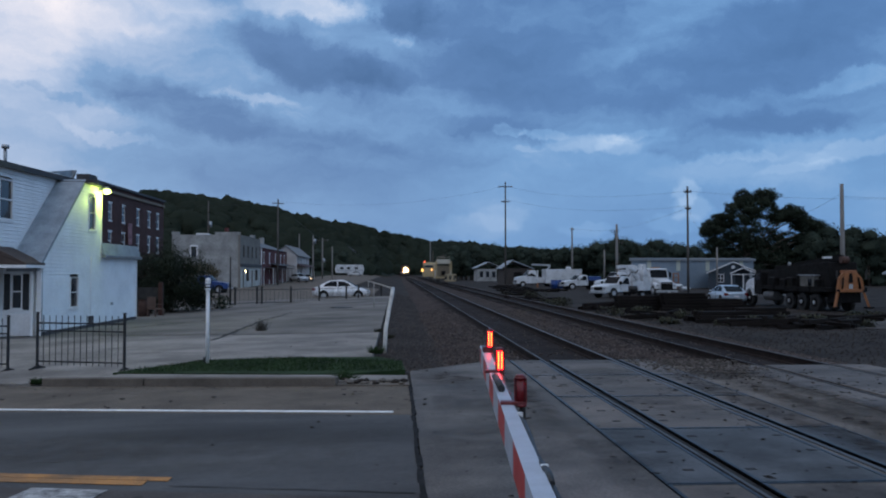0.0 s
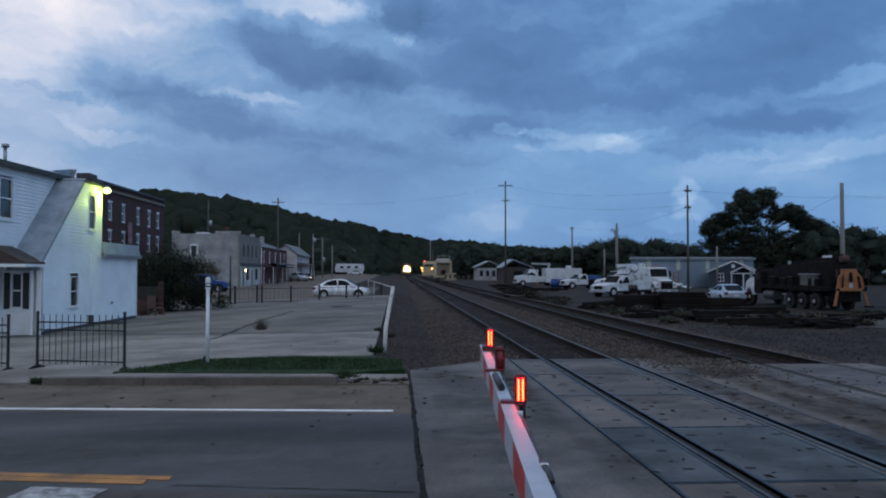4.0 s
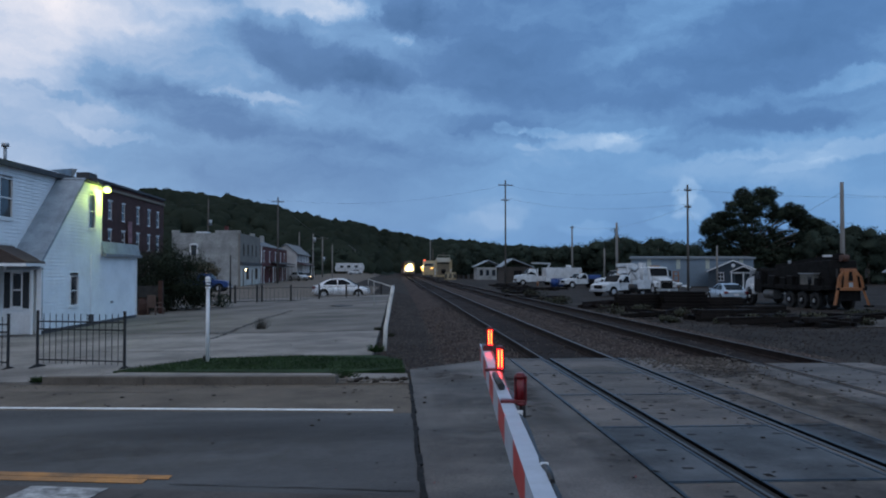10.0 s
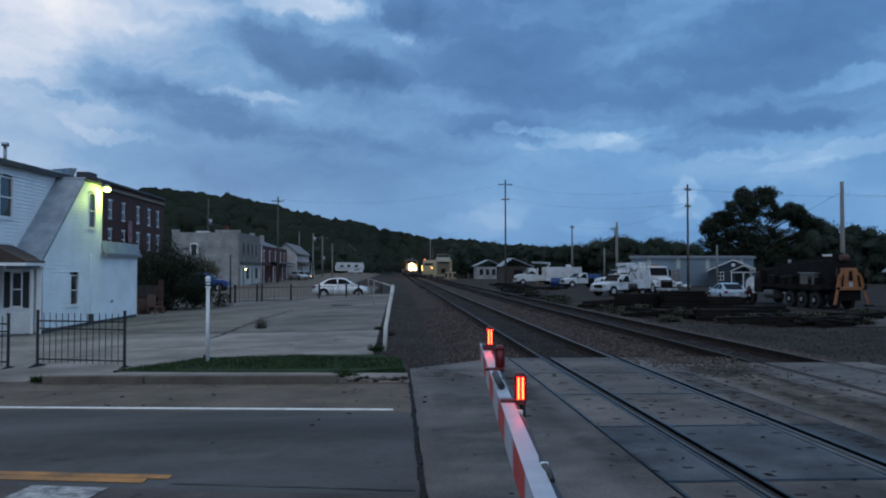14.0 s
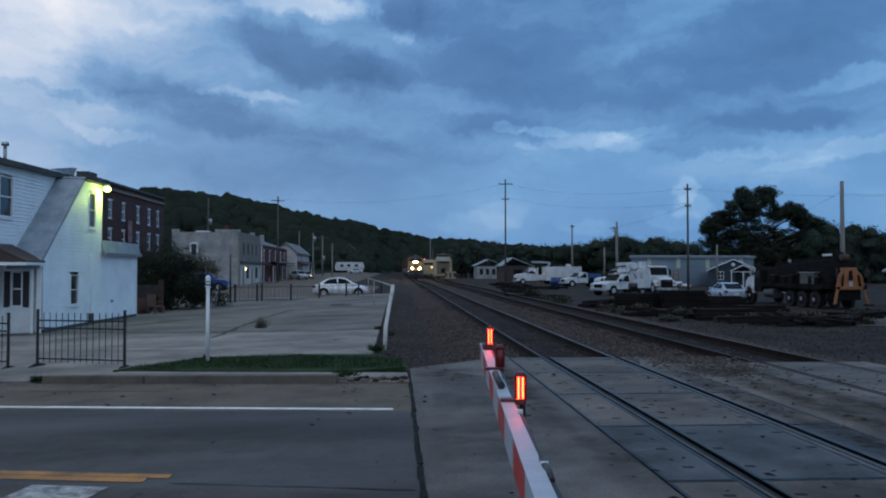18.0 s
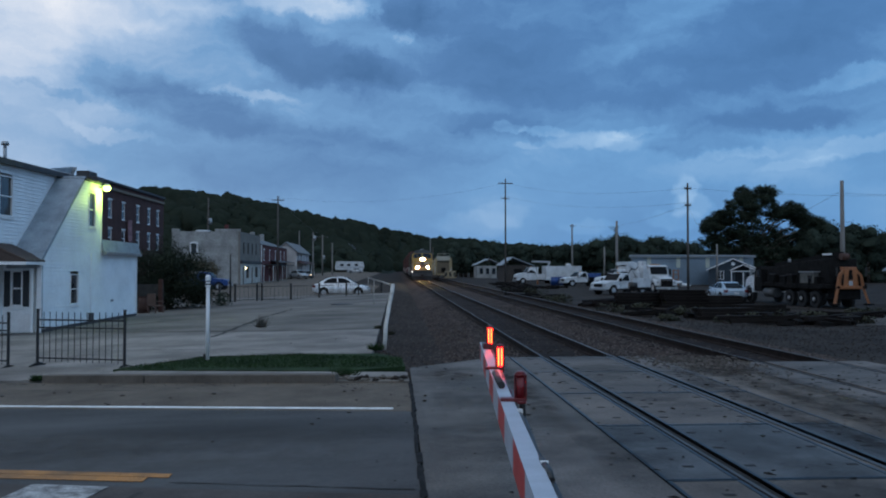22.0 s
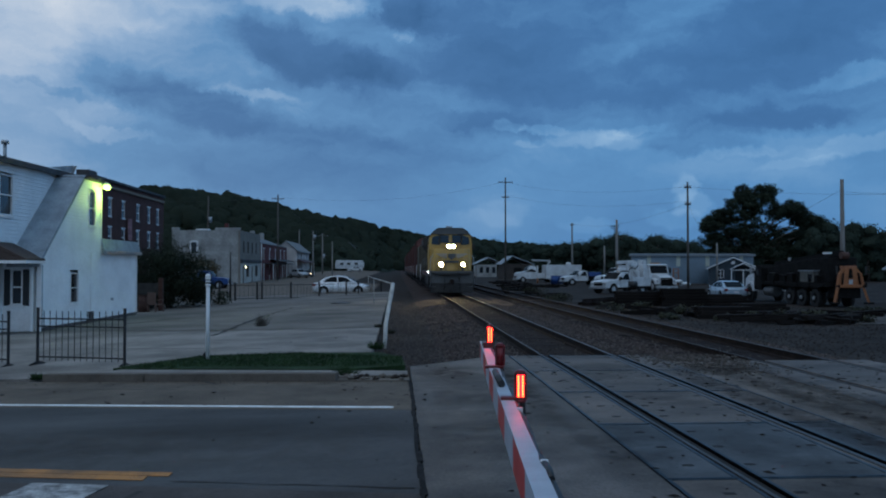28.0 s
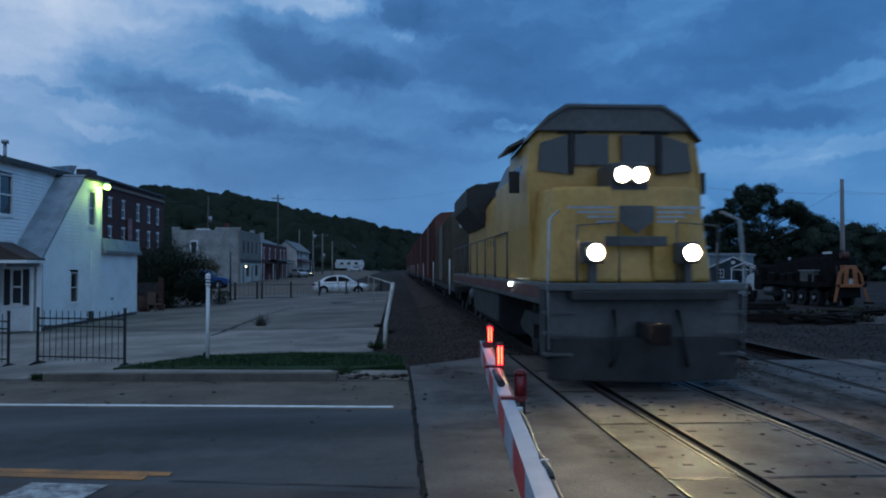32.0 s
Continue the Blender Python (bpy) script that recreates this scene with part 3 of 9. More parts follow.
def grass_strip():
    poly = [(-5.5, 15.75), (-0.95, 14.3), (0.15, 14.6), (0.1, 16.0), (-0.4, 17.0), (-2.2, 17.5), (-4.2, 17.6)]
    ob = sheet("grass", poly, grass_mat, "strip of green mown grass behind the kerb", "grass", 0.07, kind="stuff", thick=0.1)
    rng = np.random.default_rng(5)
    V, F = [], []
    n = 9000
    while len(F) < n:
        x, y = rng.uniform(-5.4, 0.1), rng.uniform(14.2, 17.5)
        lo = max(road_y(x, 14.5), 14.3)
        hi = 17.5 - max(0, x + 2.2) * 0.65
        if x < -4.2:
            lo, hi = 15.75 - (x + 5.5) * 0.32, 15.9 + (x + 5.5) * 1.3
        if not lo < y < hi:
            continue
        z = lot_z(x) + 0.065
        h, a, w = rng.uniform(0.025, 0.075), rng.uniform(0, 6.28), 0.006
        lx, ly = rng.normal(0, 0.03, 2)
        b = len(V)
        V += [(x - w * math.cos(a), y - w * math.sin(a), z), (x + w * math.cos(a), y + w * math.sin(a), z), (x + lx, y + ly, z + h)]
        F.append((b, b + 1, b + 2))
    blades = raw("grass_blades", V, F, grass_mat, ob)
    tagged(blades, kind="stuff")


grass_strip()


def kerbs():
    # kerb stones along the road, with a step down where the kerb ends
    k = new("kerb")
    tagged(k, "weathered concrete kerb stones along the road", "kerb", kind="structure")
    ang = math.atan(-0.255)
    spans = [(-11.4, -8.9), (-6.35, -4.42), (-4.4, -1.02)]
    for a, b in spans:
        bm = B(0, (b - a) / math.cos(ang), 0, 0.2, -0.2, 0.14, 0.018)
        part("kerb_stone", bm, kerb_stone, k, m=Matrix.Translation((a, road_y(a, KERB), lot_z(a))) @ pose(0, 0, 0, 0, math.degrees(math.asin(-0.0287)), math.degrees(ang)))
    sheet("footpath", [(-5.9, road_y(-5.9, KERB + 0.21)), (-1.1, road_y(-1.1, KERB + 0.21)), (0.18, road_y(0.18, KERB + 0.45)), (0.18, road_y(0.18, KERB + 0.95)), (-5.3, 15.6)], concrete,
                    "narrow worn concrete strip behind the kerb", "pavement", 0.06)
    sheet("broken_kerb", [(-1.0, road_y(-1.0, KERB)), (0.2, road_y(0.2, KERB)), (0.2, road_y(0.2, KERB + 0.46)), (-1.0, road_y(-1.0, KERB + 0.3))], kerb_stone, "crumbled dirty kerb end", "kerb", 0.03)
    rng = np.random.default_rng(19)
    rubble = new("kerb_rubble")
    tagged(rubble, "broken lumps of the crumbled kerb end", "rubble", kind="structure")
    for i in range(46):
        x = rng.uniform(-1.0, 0.16)
        r = rng.uniform(0.02, 0.07)
        bm = bmesh.new()
        bmesh.ops.create_icosphere(bm, subdivisions=1, radius=r)
        for v in bm.verts:
            v.co = Vector((v.co.x * rng.uniform(0.8, 1.6), v.co.y * rng.uniform(0.7, 1.2), v.co.z * rng.uniform(0.4, 0.8)))
        part("lump", bm, kerb_stone if i % 3 else dirt, rubble, m=pose(x, road_y(x, KERB) + rng.uniform(0.02, 0.42), lot_z(x) + 0.03 + r * 0.3, 0, 0, rng.uniform(0, 180)))


kerbs()

# ---- tracks ----
T1, T2, HALF = 3.835, 7.99, 0.755
FAR = 700.0


def rail_profile(head):
    w, f = 0.037, 0.075
    return [(-f, -0.18), (f, -0.18), (f, -0.165), (0.012, -0.145), (0.012, -0.05), (w, -0.035), (w, -0.009), (0.019, -0.001), (-0.019, -0.001), (-w, -0.009), (-w, -0.035),
            (-0.012, -0.05), (-0.012, -0.145), (-f, -0.165)]


def tracks():
    for cx, name in ((T1, "main_track"), (T2, "siding_track")):
        t = new(name)
        tagged(t, "railway track with steel rails on dark wooden ties", "track", kind="structure")
        for s in (-1, 1):
            bm = prism(bmesh.new(), [(cx + s * HALF + p[0], p[1]) for p in rail_profile(0)], "y", -6, FAR)
            for f in bm.faces:
                c = f.calc_center_median()
                f.material_index = 0 if c.z > -0.002 or (c.z > -0.012 and s > 0 and c.x - cx < HALF) else 1
            part("rail", bm, [rail_steel if name == "main_track" else dull_rail, rail_rust], t)
        # ties: the nearest as pieces, the far ones joined
        tie = None
        far_v, far_f = [], []
        rng = random.Random(3)
        y = 16.75
        k = 0
        while y < 260:
            if k < 140:
                if tie is None:
                    tie = part("tie", B(-1.3, 1.3, -0.11, 0.11, -0.17, 0.0, 0.012), tie_wood, t)
                    ob = tie
                else:
                    ob = new("tie", tie.data)
                    ob.parent = t
                ob.matrix_basis = pose(cx + rng.uniform(-0.05, 0.05), y, -0.185 + rng.uniform(-0.012, 0.004), 0, 0, rng.uniform(-1.2, 1.2))
            else:
                b = len(far_v)
                far_v += [(cx + a, y + c, -0.185 + d) for a, c, d in ((-1.3, -0.11, 0), (1.3, -0.11, 0), (1.3, 0.11, 0), (-1.3, 0.11, 0), (-1.3, -0.11, -0.1), (1.3, -0.11, -0.1))]
                far_f += [(b, b + 1, b + 2, b + 3), (b + 4, b + 5, b + 1, b)]
            y += 0.5 + rng.uniform(-0.02, 0.02)
            k += 1
        tagged(raw("far_ties", far_v, far_f, tie_wood, t), kind="stuff")


tracks()


def ballast_bed():
    # one crowned bed under both tracks, from the crossing outward
    prof = [(0.6, -0.46), (1.2, -0.40), (2.3, -0.19), (2.9, -0.188), (3.1, -0.186), (4.6, -0.186), (5.2, -0.19), (5.5, -0.21), (6.0, -0.28), (6.5, -0.21), (7.1, -0.192), (7.3, -0.188), (8.7, -0.188), (9.0, -0.19),
            (9.6, -0.22), (11.0, -0.42), (11.6, -0.48)]
    ys = list(np.arange(15.6, 40, 0.35)) + list(np.arange(40, 140, 2.0)) + [160, 200, 260, 340, 450, 560, FAR]
    V, F = [], []
    for y in ys:
        for x, z in prof:
            e = 0.02 if y < 140 else 0
            xx = x + 0.15 * noise.noise((x, y * 0.5, 3)) if x in (0.6, 11.6, 11.0, 1.2) else x
            lim = 16.15 - 0.34 * max(0, x - 4.6) if y == ys[0] else y
            V.append((xx, max(y, lim) if y != ys[0] else lim, z + e * noise.noise((x * 2.2, y * 2.2, 1))))
    w = len(prof)
    F = [(j * w + i, j * w + i + 1, (j + 1) * w + i + 1, (j + 1) * w + i) for j in range(len(ys) - 1) for i in range(w - 1)]
    bed = raw("ballast_bed", V, F, ballast)
    bed.data.materials.append(mat("fouled_ballast", (0.026, 0.019, 0.017), 0.95, vary=0.5, scale=1.2, fine=16, bump=0.9, spec=0.12))
    for f in bed.data.polygons:
        if min(abs(f.center.x - T1), abs(f.center.x - T2)) < HALF + 0.1:
            f.material_index = 1
    tagged(bed, "dark crushed stone ballast under the tracks", "ballast", kind="structure")
    # loose stones: real lumps near the crossing
    rng = np.random.default_rng(8)
    base = np.array([(1, 0, 0), (-1, 0, 0), (0, 1, 0), (0, -1, 0), (0, 0, 1), (0, 0, -1)], float)
    tri = [(0, 2, 4), (2, 1, 4), (1, 3, 4), (3, 0, 4), (2, 0, 5), (1, 2, 5), (3, 1, 5), (0, 3, 5)]

    def stones(name, n, fx, fy, fz, size, material, label):
        V, F = [], []
        for i in range(n):
            x, y = fx(), fy()
            z = fz(x, y)
            if z is None:
                continue
            s = rng.uniform(*size)
            p = base * rng.uniform(0.6, 1.1, (6, 3)) * (s, s, s * 0.75)
            a = rng.uniform(0, 6.28)
            R = np.array([[math.cos(a), -math.sin(a), 0], [math.sin(a), math.cos(a), 0], [0, 0, 1]])
            p = p @ R.T + (x, y, z)
            b = len(V)
            V.extend(p.tolist())
            F.extend([(b + t[0], b + t[1], b + t[2]) for t in tri])
        tagged(raw(name, V, F, material), label, "stones", kind="stuff")

    def zb(x, y):
        if y < 16.4 - 0.34 * max(0, x - 4.6) or min(abs(abs(x - T1) - HALF), abs(abs(x - T2) - HALF)) < 0.1:
            return None
        if min(abs(x - T1), abs(x - T2)) < HALF and rng.uniform() > 0.12:
            return None
        return float(np.interp(x, [p[0] for p in prof], [p[1] for p in prof])) + 0.01
    stones("ballast_stones", 26000, lambda: rng.uniform(0.7, 11.4), lambda: 14.2 + 30 * rng.uniform(0, 1) ** 1.8, zb, (0.02, 0.045), ballast_stone,
           "loose dark ballast stones between the rails")
    stones("scattered_gravel", 2600, lambda: rng.normal(6.1, 1.0), lambda: rng.uniform(11.5, 16.5),
           lambda x, y: 0.012 if (4.75 < x < 7.05 and y > 15.9 - 0.34 * max(0, x - 4.6) - abs(rng.normal(0, 0.9))) else None, (0.012, 0.045), pale_stone,
           "pale gravel spilt over the edge of the crossing")
    stones("yard_gravel", 9000, lambda: rng.uniform(10.5, 26), lambda: rng.uniform(14, 45), lambda x, y: ground_z(x, y) + 0.01, (0.02, 0.05), mat("yard_stone", (0.045, 0.04, 0.038), 0.95, vary=0.3, scale=6, fine=40, island=0.6, spec=0.15), "loose dull gravel of the yard")
    stones("edge_gravel", 9000, lambda: rng.uniform(-0.7, 1.7), lambda: 16.2 + 60 * rng.uniform(0, 1) ** 2, lambda x, y: ground_z(x, y) + 0.01, (0.012, 0.03), ballast_stone, "small dark stones beside the track")


ballast_bed()


def crossing_surface():
    # cast panels between and beside the rails, each 2.44 m long, with rubber flangeways
    c = new("crossing")
    tagged(c, "concrete panel level crossing with dark rubber flangeways", "crossing", kind="structure")
    joints = [16.62 - 2.44 * i for i in range(9)]
    # the fourth row of panels is darker and greyer
    dark_panel = mat("darker_panel", (0.075, 0.073, 0.073), 0.6, vary=0.35, scale=1.0, fine=35, bump=0.25, stretch=(0.6, 1, 1), obvar=0.08, streak=(0.22, 0.75, 1, 0.7))
    worn_steel = mat("worn_edge_steel", (0.042, 0.037, 0.033), 0.38, metal=1.0, vary=0.35, scale=4, fine=60)
    for cx in (T1, T2):
        strips = [(cx - HALF + 0.13, cx + HALF - 0.13), (cx - HALF - 0.72, cx - HALF - 0.06), (cx + HALF + 0.09, cx + HALF + 0.72)]
        for a, b in strips:
            for j in joints:
                y1 = j - (0.34 * 3.2 if cx == T2 else 0)
                bm = B(a, b, y1 - 2.425, y1, -0.16, 0.0, 0.012)
                pn = part("panel", bm, dark_panel if j == joints[3] else crossing, c)
                if cx == T1 and y1 > 1:
                    for q in ((a, a + 0.038, y1 - 2.425, y1), (b - 0.038, b, y1 - 2.425, y1), (a + 0.038, b - 0.038, y1 - 0.03, y1), (a + 0.038, b - 0.038, y1 - 2.425, y1 - 2.395)):
                        part("edge_angle", B(q[0], q[1], q[2], q[3], -0.05, 0.004), worn_steel, pn)
        for s in (-1, 1):
            a = cx + s * (HALF - 0.085)
            part("flangeway", B(a - 0.045, a + 0.045, joints[-1] - 2.4, joints[0] - (1.1 if cx == T2 else 0), -0.2, -0.034 if s < 0 else -0.014), rubber if s < 0 else crossing, c)
            a, hw = (cx - HALF - 0.048, 0.012) if s < 0 else (cx + HALF + 0.0635, 0.0265)
            part("flangeway", B(a - hw, a + hw, joints[-1] - 2.4, joints[0] - (1.1 if cx == T2 else 0), -0.2, -0.03), rubber, c)
    # lifting holes cast in the panels
    bm = bmesh.new()
    for cx in (T1, T2):
        for a, b in ((cx - 0.5, cx + 0.5), (cx - 1.2, cx - 1.0), (cx + 1.0, cx + 1.2)):
            for j in joints[:6]:
                for dy in (0.45, 1.2, 1.95):
                    for x in (a, b) if abs(a - cx) < 0.8 else ((a + b) / 2,):
                        y = j - dy - (1.09 if cx == T2 else 0)
                        bx(bm, x - 0.05, x + 0.05, y - 0.03, y + 0.03, -0.02, 0.003)
    part("lifting_holes", bm, rubber, c)
    # paving beside the panels
    slab = B(0.24, T1 - HALF - 0.73, -6, 14.9, -0.3, -0.004, 0.01)
    for v in slab.verts:
        if v.co.y > 14:
            v.co.y = 14.95 + (v.co.x - 0.2) * 0.92
    apron = mat("apron_concrete", (0.11, 0.096, 0.086), 0.75, vary=0.45, scale=0.9, fine=35, bump=0.3, streak=(0.3, 0.9, 1, 0.55))
    tagged(part("crossing_apron", slab, apron), "dusty concrete apron beside the track panels", "pavement", kind="structure")
    mid = B(T1 + HALF + 0.73, T2 - HALF - 0.73, -6, 15, -0.3, -0.006, 0.01)
    for v in mid.verts:
        if v.co.y > 14:
            v.co.y = 15.9 - 0.34 * (v.co.x - 4.6)
    tagged(part("crossing_middle", mid, mat("dusty_middle", (0.15, 0.124, 0.102), 0.85, vary=0.4, scale=1.0, fine=35, bump=0.3, streak=(0.22, 0.75, 1, 0.6))), "dusty paving between the two tracks", "pavement", kind="structure")
    rightp = B(T2 + HALF + 0.73, 30, -6, 13.6, -0.3, -0.006, 0.01)
    for v in rightp.verts:
        if v.co.y > 13:
            v.co.y = 14.9 - 0.34 * (v.co.x - 7)
        if v.co.x > 20:
            v.co.z -= 0.4
    tagged(part("crossing_far_side", rightp, asphalt_edge), "dusty paving on the far side of the tracks", "pavement", kind="structure")


crossing_surface()


def joint_seam():
    # the ragged tar joint between the road and the crossing
    rng = random.Random(9)
    bm = bmesh.new()
    y = -4.0
    while y < 13.3:
        w = rng.uniform(0.012, 0.034)
        x = 0.215 + 0.045 * noise.noise((y * 0.8, 0, 0)) + rng.uniform(-0.008, 0.008)
        bx(bm, x - w, x + w, y, y + 0.17, -0.05, 0.006 + rng.uniform(0, 0.004))
        y += 0.14
    tagged(part("tar_joint", bm, mat("tar", (0.016, 0.0155, 0.016), 0.9, vary=0.5, scale=6, fine=60, spec=0.15)), "ragged black tar joint across the road", "joint", kind="structure")


joint_seam()


def paving_cracks():
    # dark open cracks across the lot and the crossing apron
    rng = random.Random(17)
    t = new("paving_cracks")
    tagged(t, "dark ragged cracks in the old paving", "cracks", kind="structure")
    tar = mat("crack_dirt", (0.026, 0.024, 0.022), 0.95, vary=0.4)
    for x0, y0, x1, y1, w in ((-5.4, 23.5, -5.5, 33.4, 0.035), (-5.5, 33.4, -5.2, 40, 0.03), (-10, 27.4, -5.2, 25.6, 0.03), (-5.2, 25.6, -0.7, 24.6, 0.03), (-10.3, 30.6, -8.2, 35, 0.04), (-8, 20.8, -3.2, 19.2, 0.012),
                              (-4.2, 15.1, -3.0, 13.4, 0.01), (-2.5, 40, -6.8, 43, 0.035), (-11, 46, -1, 45, 0.04), (-2.2, 7.0, -2.5, 6.2, 0.014), (-2.05, 7.3, 0.15, 6.72, 0.006), (-1.5, 6.6, -0.9, 6.1, 0.012), (-7, 13.9, -3.5, 13.0, 0.008)):
        n = max(4, int(math.hypot(x1 - x0, y1 - y0) / 0.25))
        V, F = [], []
        nx, ny = -(y1 - y0), x1 - x0
        d = math.hypot(nx, ny)
        for i in range(n + 1):
            k = i / n
            j = min(0.1, w * 2.6) * rng.uniform(-1, 1) if 0 < i < n else 0
            ww = w * 2.0 * rng.uniform(0.4, 1.3)
            x, y = x0 + (x1 - x0) * k + nx / d * j, y0 + (y1 - y0) * k + ny / d * j
            for s in (-1, 1):
                px_, py_ = x + s * ww * nx / d, y + s * ww * ny / d
                V.append((px_, py_, (lot_z(px_) if px_ < 0.2 else 0) + (0.026 if y > 14.5 else 0.006)))
        F = [(2 * i, 2 * i + 1, 2 * i + 3, 2 * i + 2) for i in range(n)]
        raw("crack", V, F, tar, t)


paving_cracks()


def droppings():
    # dark clods and leaves scattered over the crossing and the gutter
    rng = np.random.default_rng(33)
    clod = mat("dark_clod", (0.03, 0.025, 0.02), 0.95, vary=0.4)
    spots = [(5.9, 13.6, 3, 0.9), (5.6, 12.4, 3, 0.8), (6.4, 11.6, 3, 0.7), (4.0, 10.0, 2, 0.5), (3.9, 8.4, 2, 0.5), (5.2, 10.4, 3, 0.7), (0.9, 13.2, 3, 0.5), (0.6, 11.4, 2, 0.4), (-0.5, 12.4, 4, 0.4),
             (-0.3, 11.6, 2, 0.3), (-3.2, 12.2, 3, 0.9), (1.5, 10.4, 3, 0.5), (6.0, 14.4, 4, 0.7), (-2.0, 20, 3, 1.2), (-5.4, 13.6, 3, 0.8), (2.7, 13.8, 2, 0.4), (7.6, 12.6, 3, 0.6), (4.4, 13.4, 2, 0.4),
             (6.5, 12.8, 8, 1.3), (7.8, 11.4, 8, 1.3), (5.0, 13.0, 6, 0.9), (8.8, 13.2, 8, 1.3), (6.2, 10.2, 6, 1.0), (7.2, 14.0, 7, 1.1), (-3.5, 11.8, 5, 1.5), (-6.2, 12.3, 5, 1.3), (-1.2, 9.6, 4, 1.1)]
    for x, y, n, s in spots:
        for i in range(n):
            px_, py_ = x + rng.normal(0, s * 0.6), y + rng.normal(0, s * 0.5)
            z = lot_z(px_) + (0.0 if py_ < 14.3 else 0.03)
            bm = bmesh.new()
            r = rng.uniform(0.018, 0.042)
            bmesh.ops.create_icosphere(bm, subdivisions=1, radius=r)
            for v in bm.verts:
                v.co = Vector((v.co.x * rng.uniform(0.7, 1.4), v.co.y * rng.uniform(0.6, 1.1), v.co.z * 0.32 + r * 0.25))
            ob = part("clod", bm, clod, None, m=pose(px_, py_, z, 0, 0, rng.uniform(0, 180)))
            tagged(ob, "dark dry clod lying on the paving", "clod", "clods on the paving")


droppings()


def tracked_dirt():
    # crumbs of dirt and gravel that traffic has drawn out in lines along the rails
    rng = np.random.default_rng(41)
    base = np.array([(1, 0, 0), (-1, 0, 0), (0, 1, 0), (0, -1, 0), (0, 0, 0.3)], float)
    tri = [(0, 2, 4), (2, 1, 4), (1, 3, 4), (3, 0, 4)]
    soil = mat("tracked_dirt", (0.022, 0.019, 0.018), 0.95, vary=0.4, scale=2.5, fine=30, spec=0.15, island=0.45)
    V, F = [], []
    lines = [(5.15, 6.0, 15.0, 0.05, 90), (5.8, 8.0, 15.0, 0.09, 150), (6.35, 8.5, 14.8, 0.1, 110), (5.5, 13.0, 15.4, 0.35, 240), (6.2, 13.4, 15.0, 0.4, 240), (9.3, 10.5, 13.4, 0.25, 90), (1.95, 12.5, 16.0, 0.08, 60), (0.6, 6, 13.6, 0.5, 60),
             (-3.0, 12.5, 13.2, 1.6, 160), (4.4, 5.5, 15.0, 1.9, 260), (7.5, 8.0, 14.0, 2.0, 120)]
    for x0, y0, y1, w, n in lines:
        for i in range(n):
            y = y0 + (y1 - y0) * rng.uniform(0, 1) ** 0.8
            x = x0 + 0.1 * noise.noise((y * 0.5, x0, 0)) + rng.normal(0, w)
            if x0 < 0:
                x, y = rng.uniform(-7, 0.1), 0
                y = road_y(x, KERB) - abs(rng.normal(0, 0.25)) - 0.02
            s = rng.uniform(0.006, 0.026) * rng.uniform(0.5, 1.1) * (2.0 if w > 1.8 else 1.0)
            if x > 0.2 and min(abs(abs(x - T1) - HALF), abs(abs(x - T2) - HALF)) < 0.16:
                continue
            a = rng.uniform(0, 6.28)
            c, q = math.cos(a), math.sin(a)
            p = base * rng.uniform(0.5, 1.3, (5, 3)) * (s * rng.uniform(1.0, 1.9), s * 0.8, s)
            b = len(V)
            z = (lot_z(x) if x < 0.2 else 0) + 0.002
            V.extend([(x + k[0] * c - k[1] * q, y + k[0] * q + k[1] * c, z + k[2]) for k in p])
            F.extend([(b + t[0], b + t[1], b + t[2]) for t in tri])
    tagged(raw("dirt_crumbs", V, F, soil), "brown dirt crumbs drawn out in lines over the crossing", "dirt", kind="stuff")
    # thin films: dirt along the rails, panels and apron, and the apron's shade painted in
    brown = film("brown_dirt_film", (0.04, 0.03, 0.024), 0.75, 3.0)
    # grime on the panels; on the apron it also paints a shadow
    grey = film("grime_and_shade", (0.035, 0.036, 0.04), 0.5, 1.2, 0.6)
    dust = film("pale_road_dust", (0.13, 0.122, 0.112), 0.34, 2.2, 0.6)
    spots = [(4.75, 6, 5.35, 15.2, brown), (5.45, 7, 6.15, 15.4, brown), (6.1, 7.5, 6.75, 15.0, brown), (8.9, 8, 10.2, 13.2, brown), (1.7, 9, 2.2, 16.3, brown), (5.0, 13.4, 7.0, 15.8, brown), (0.3, 13.0, 1.5, 14.8, brown),
             (0.3, 7.6, 2.2, 9.4, grey), (1.9, 6.2, 3.0, 9.6, grey), (3.2, 4.6, 4.4, 9.3, grey), (4.7, 5.0, 5.3, 9.4, grey), (3.2, 10.4, 4.5, 11.8, grey), (5.4, 5.0, 6.8, 9.6, grey), (0.4, 3.6, 1.8, 6.2, grey), (0.5, 10.6, 1.6, 12.4, grey),
             (-7.5, 8.4, -2.5, 10.0, dust), (-4.5, 7.4, 0.0, 9.6, dust), (3.2, 12.2, 4.4, 15.4, dust), (0.4, 9.0, 2.2, 11.4, dust), (5.4, 9.6, 6.9, 12.6, dust)]
    for i, (x0, y0, x1, y1, m) in enumerate(spots):
        nx, ny = 8, 16
        z = 0.0065 + 0.0006 * i
        V = [(x0 + (x1 - x0) * a / nx, y0 + (y1 - y0) * b / ny, z + min(0, lot_z(x0 + (x1 - x0) * a / nx) if x0 < 0.2 else 0)) for b in range(ny + 1) for a in range(nx + 1)]
        F = [(b * (nx + 1) + a, b * (nx + 1) + a + 1, (b + 1) * (nx + 1) + a + 1, (b + 1) * (nx + 1) + a) for b in range(ny) for a in range(nx)]
        tagged(raw("dirt_film", V, F, m), "thin patchy film of dirt and painted shade on the paving", "dirt", kind="structure")
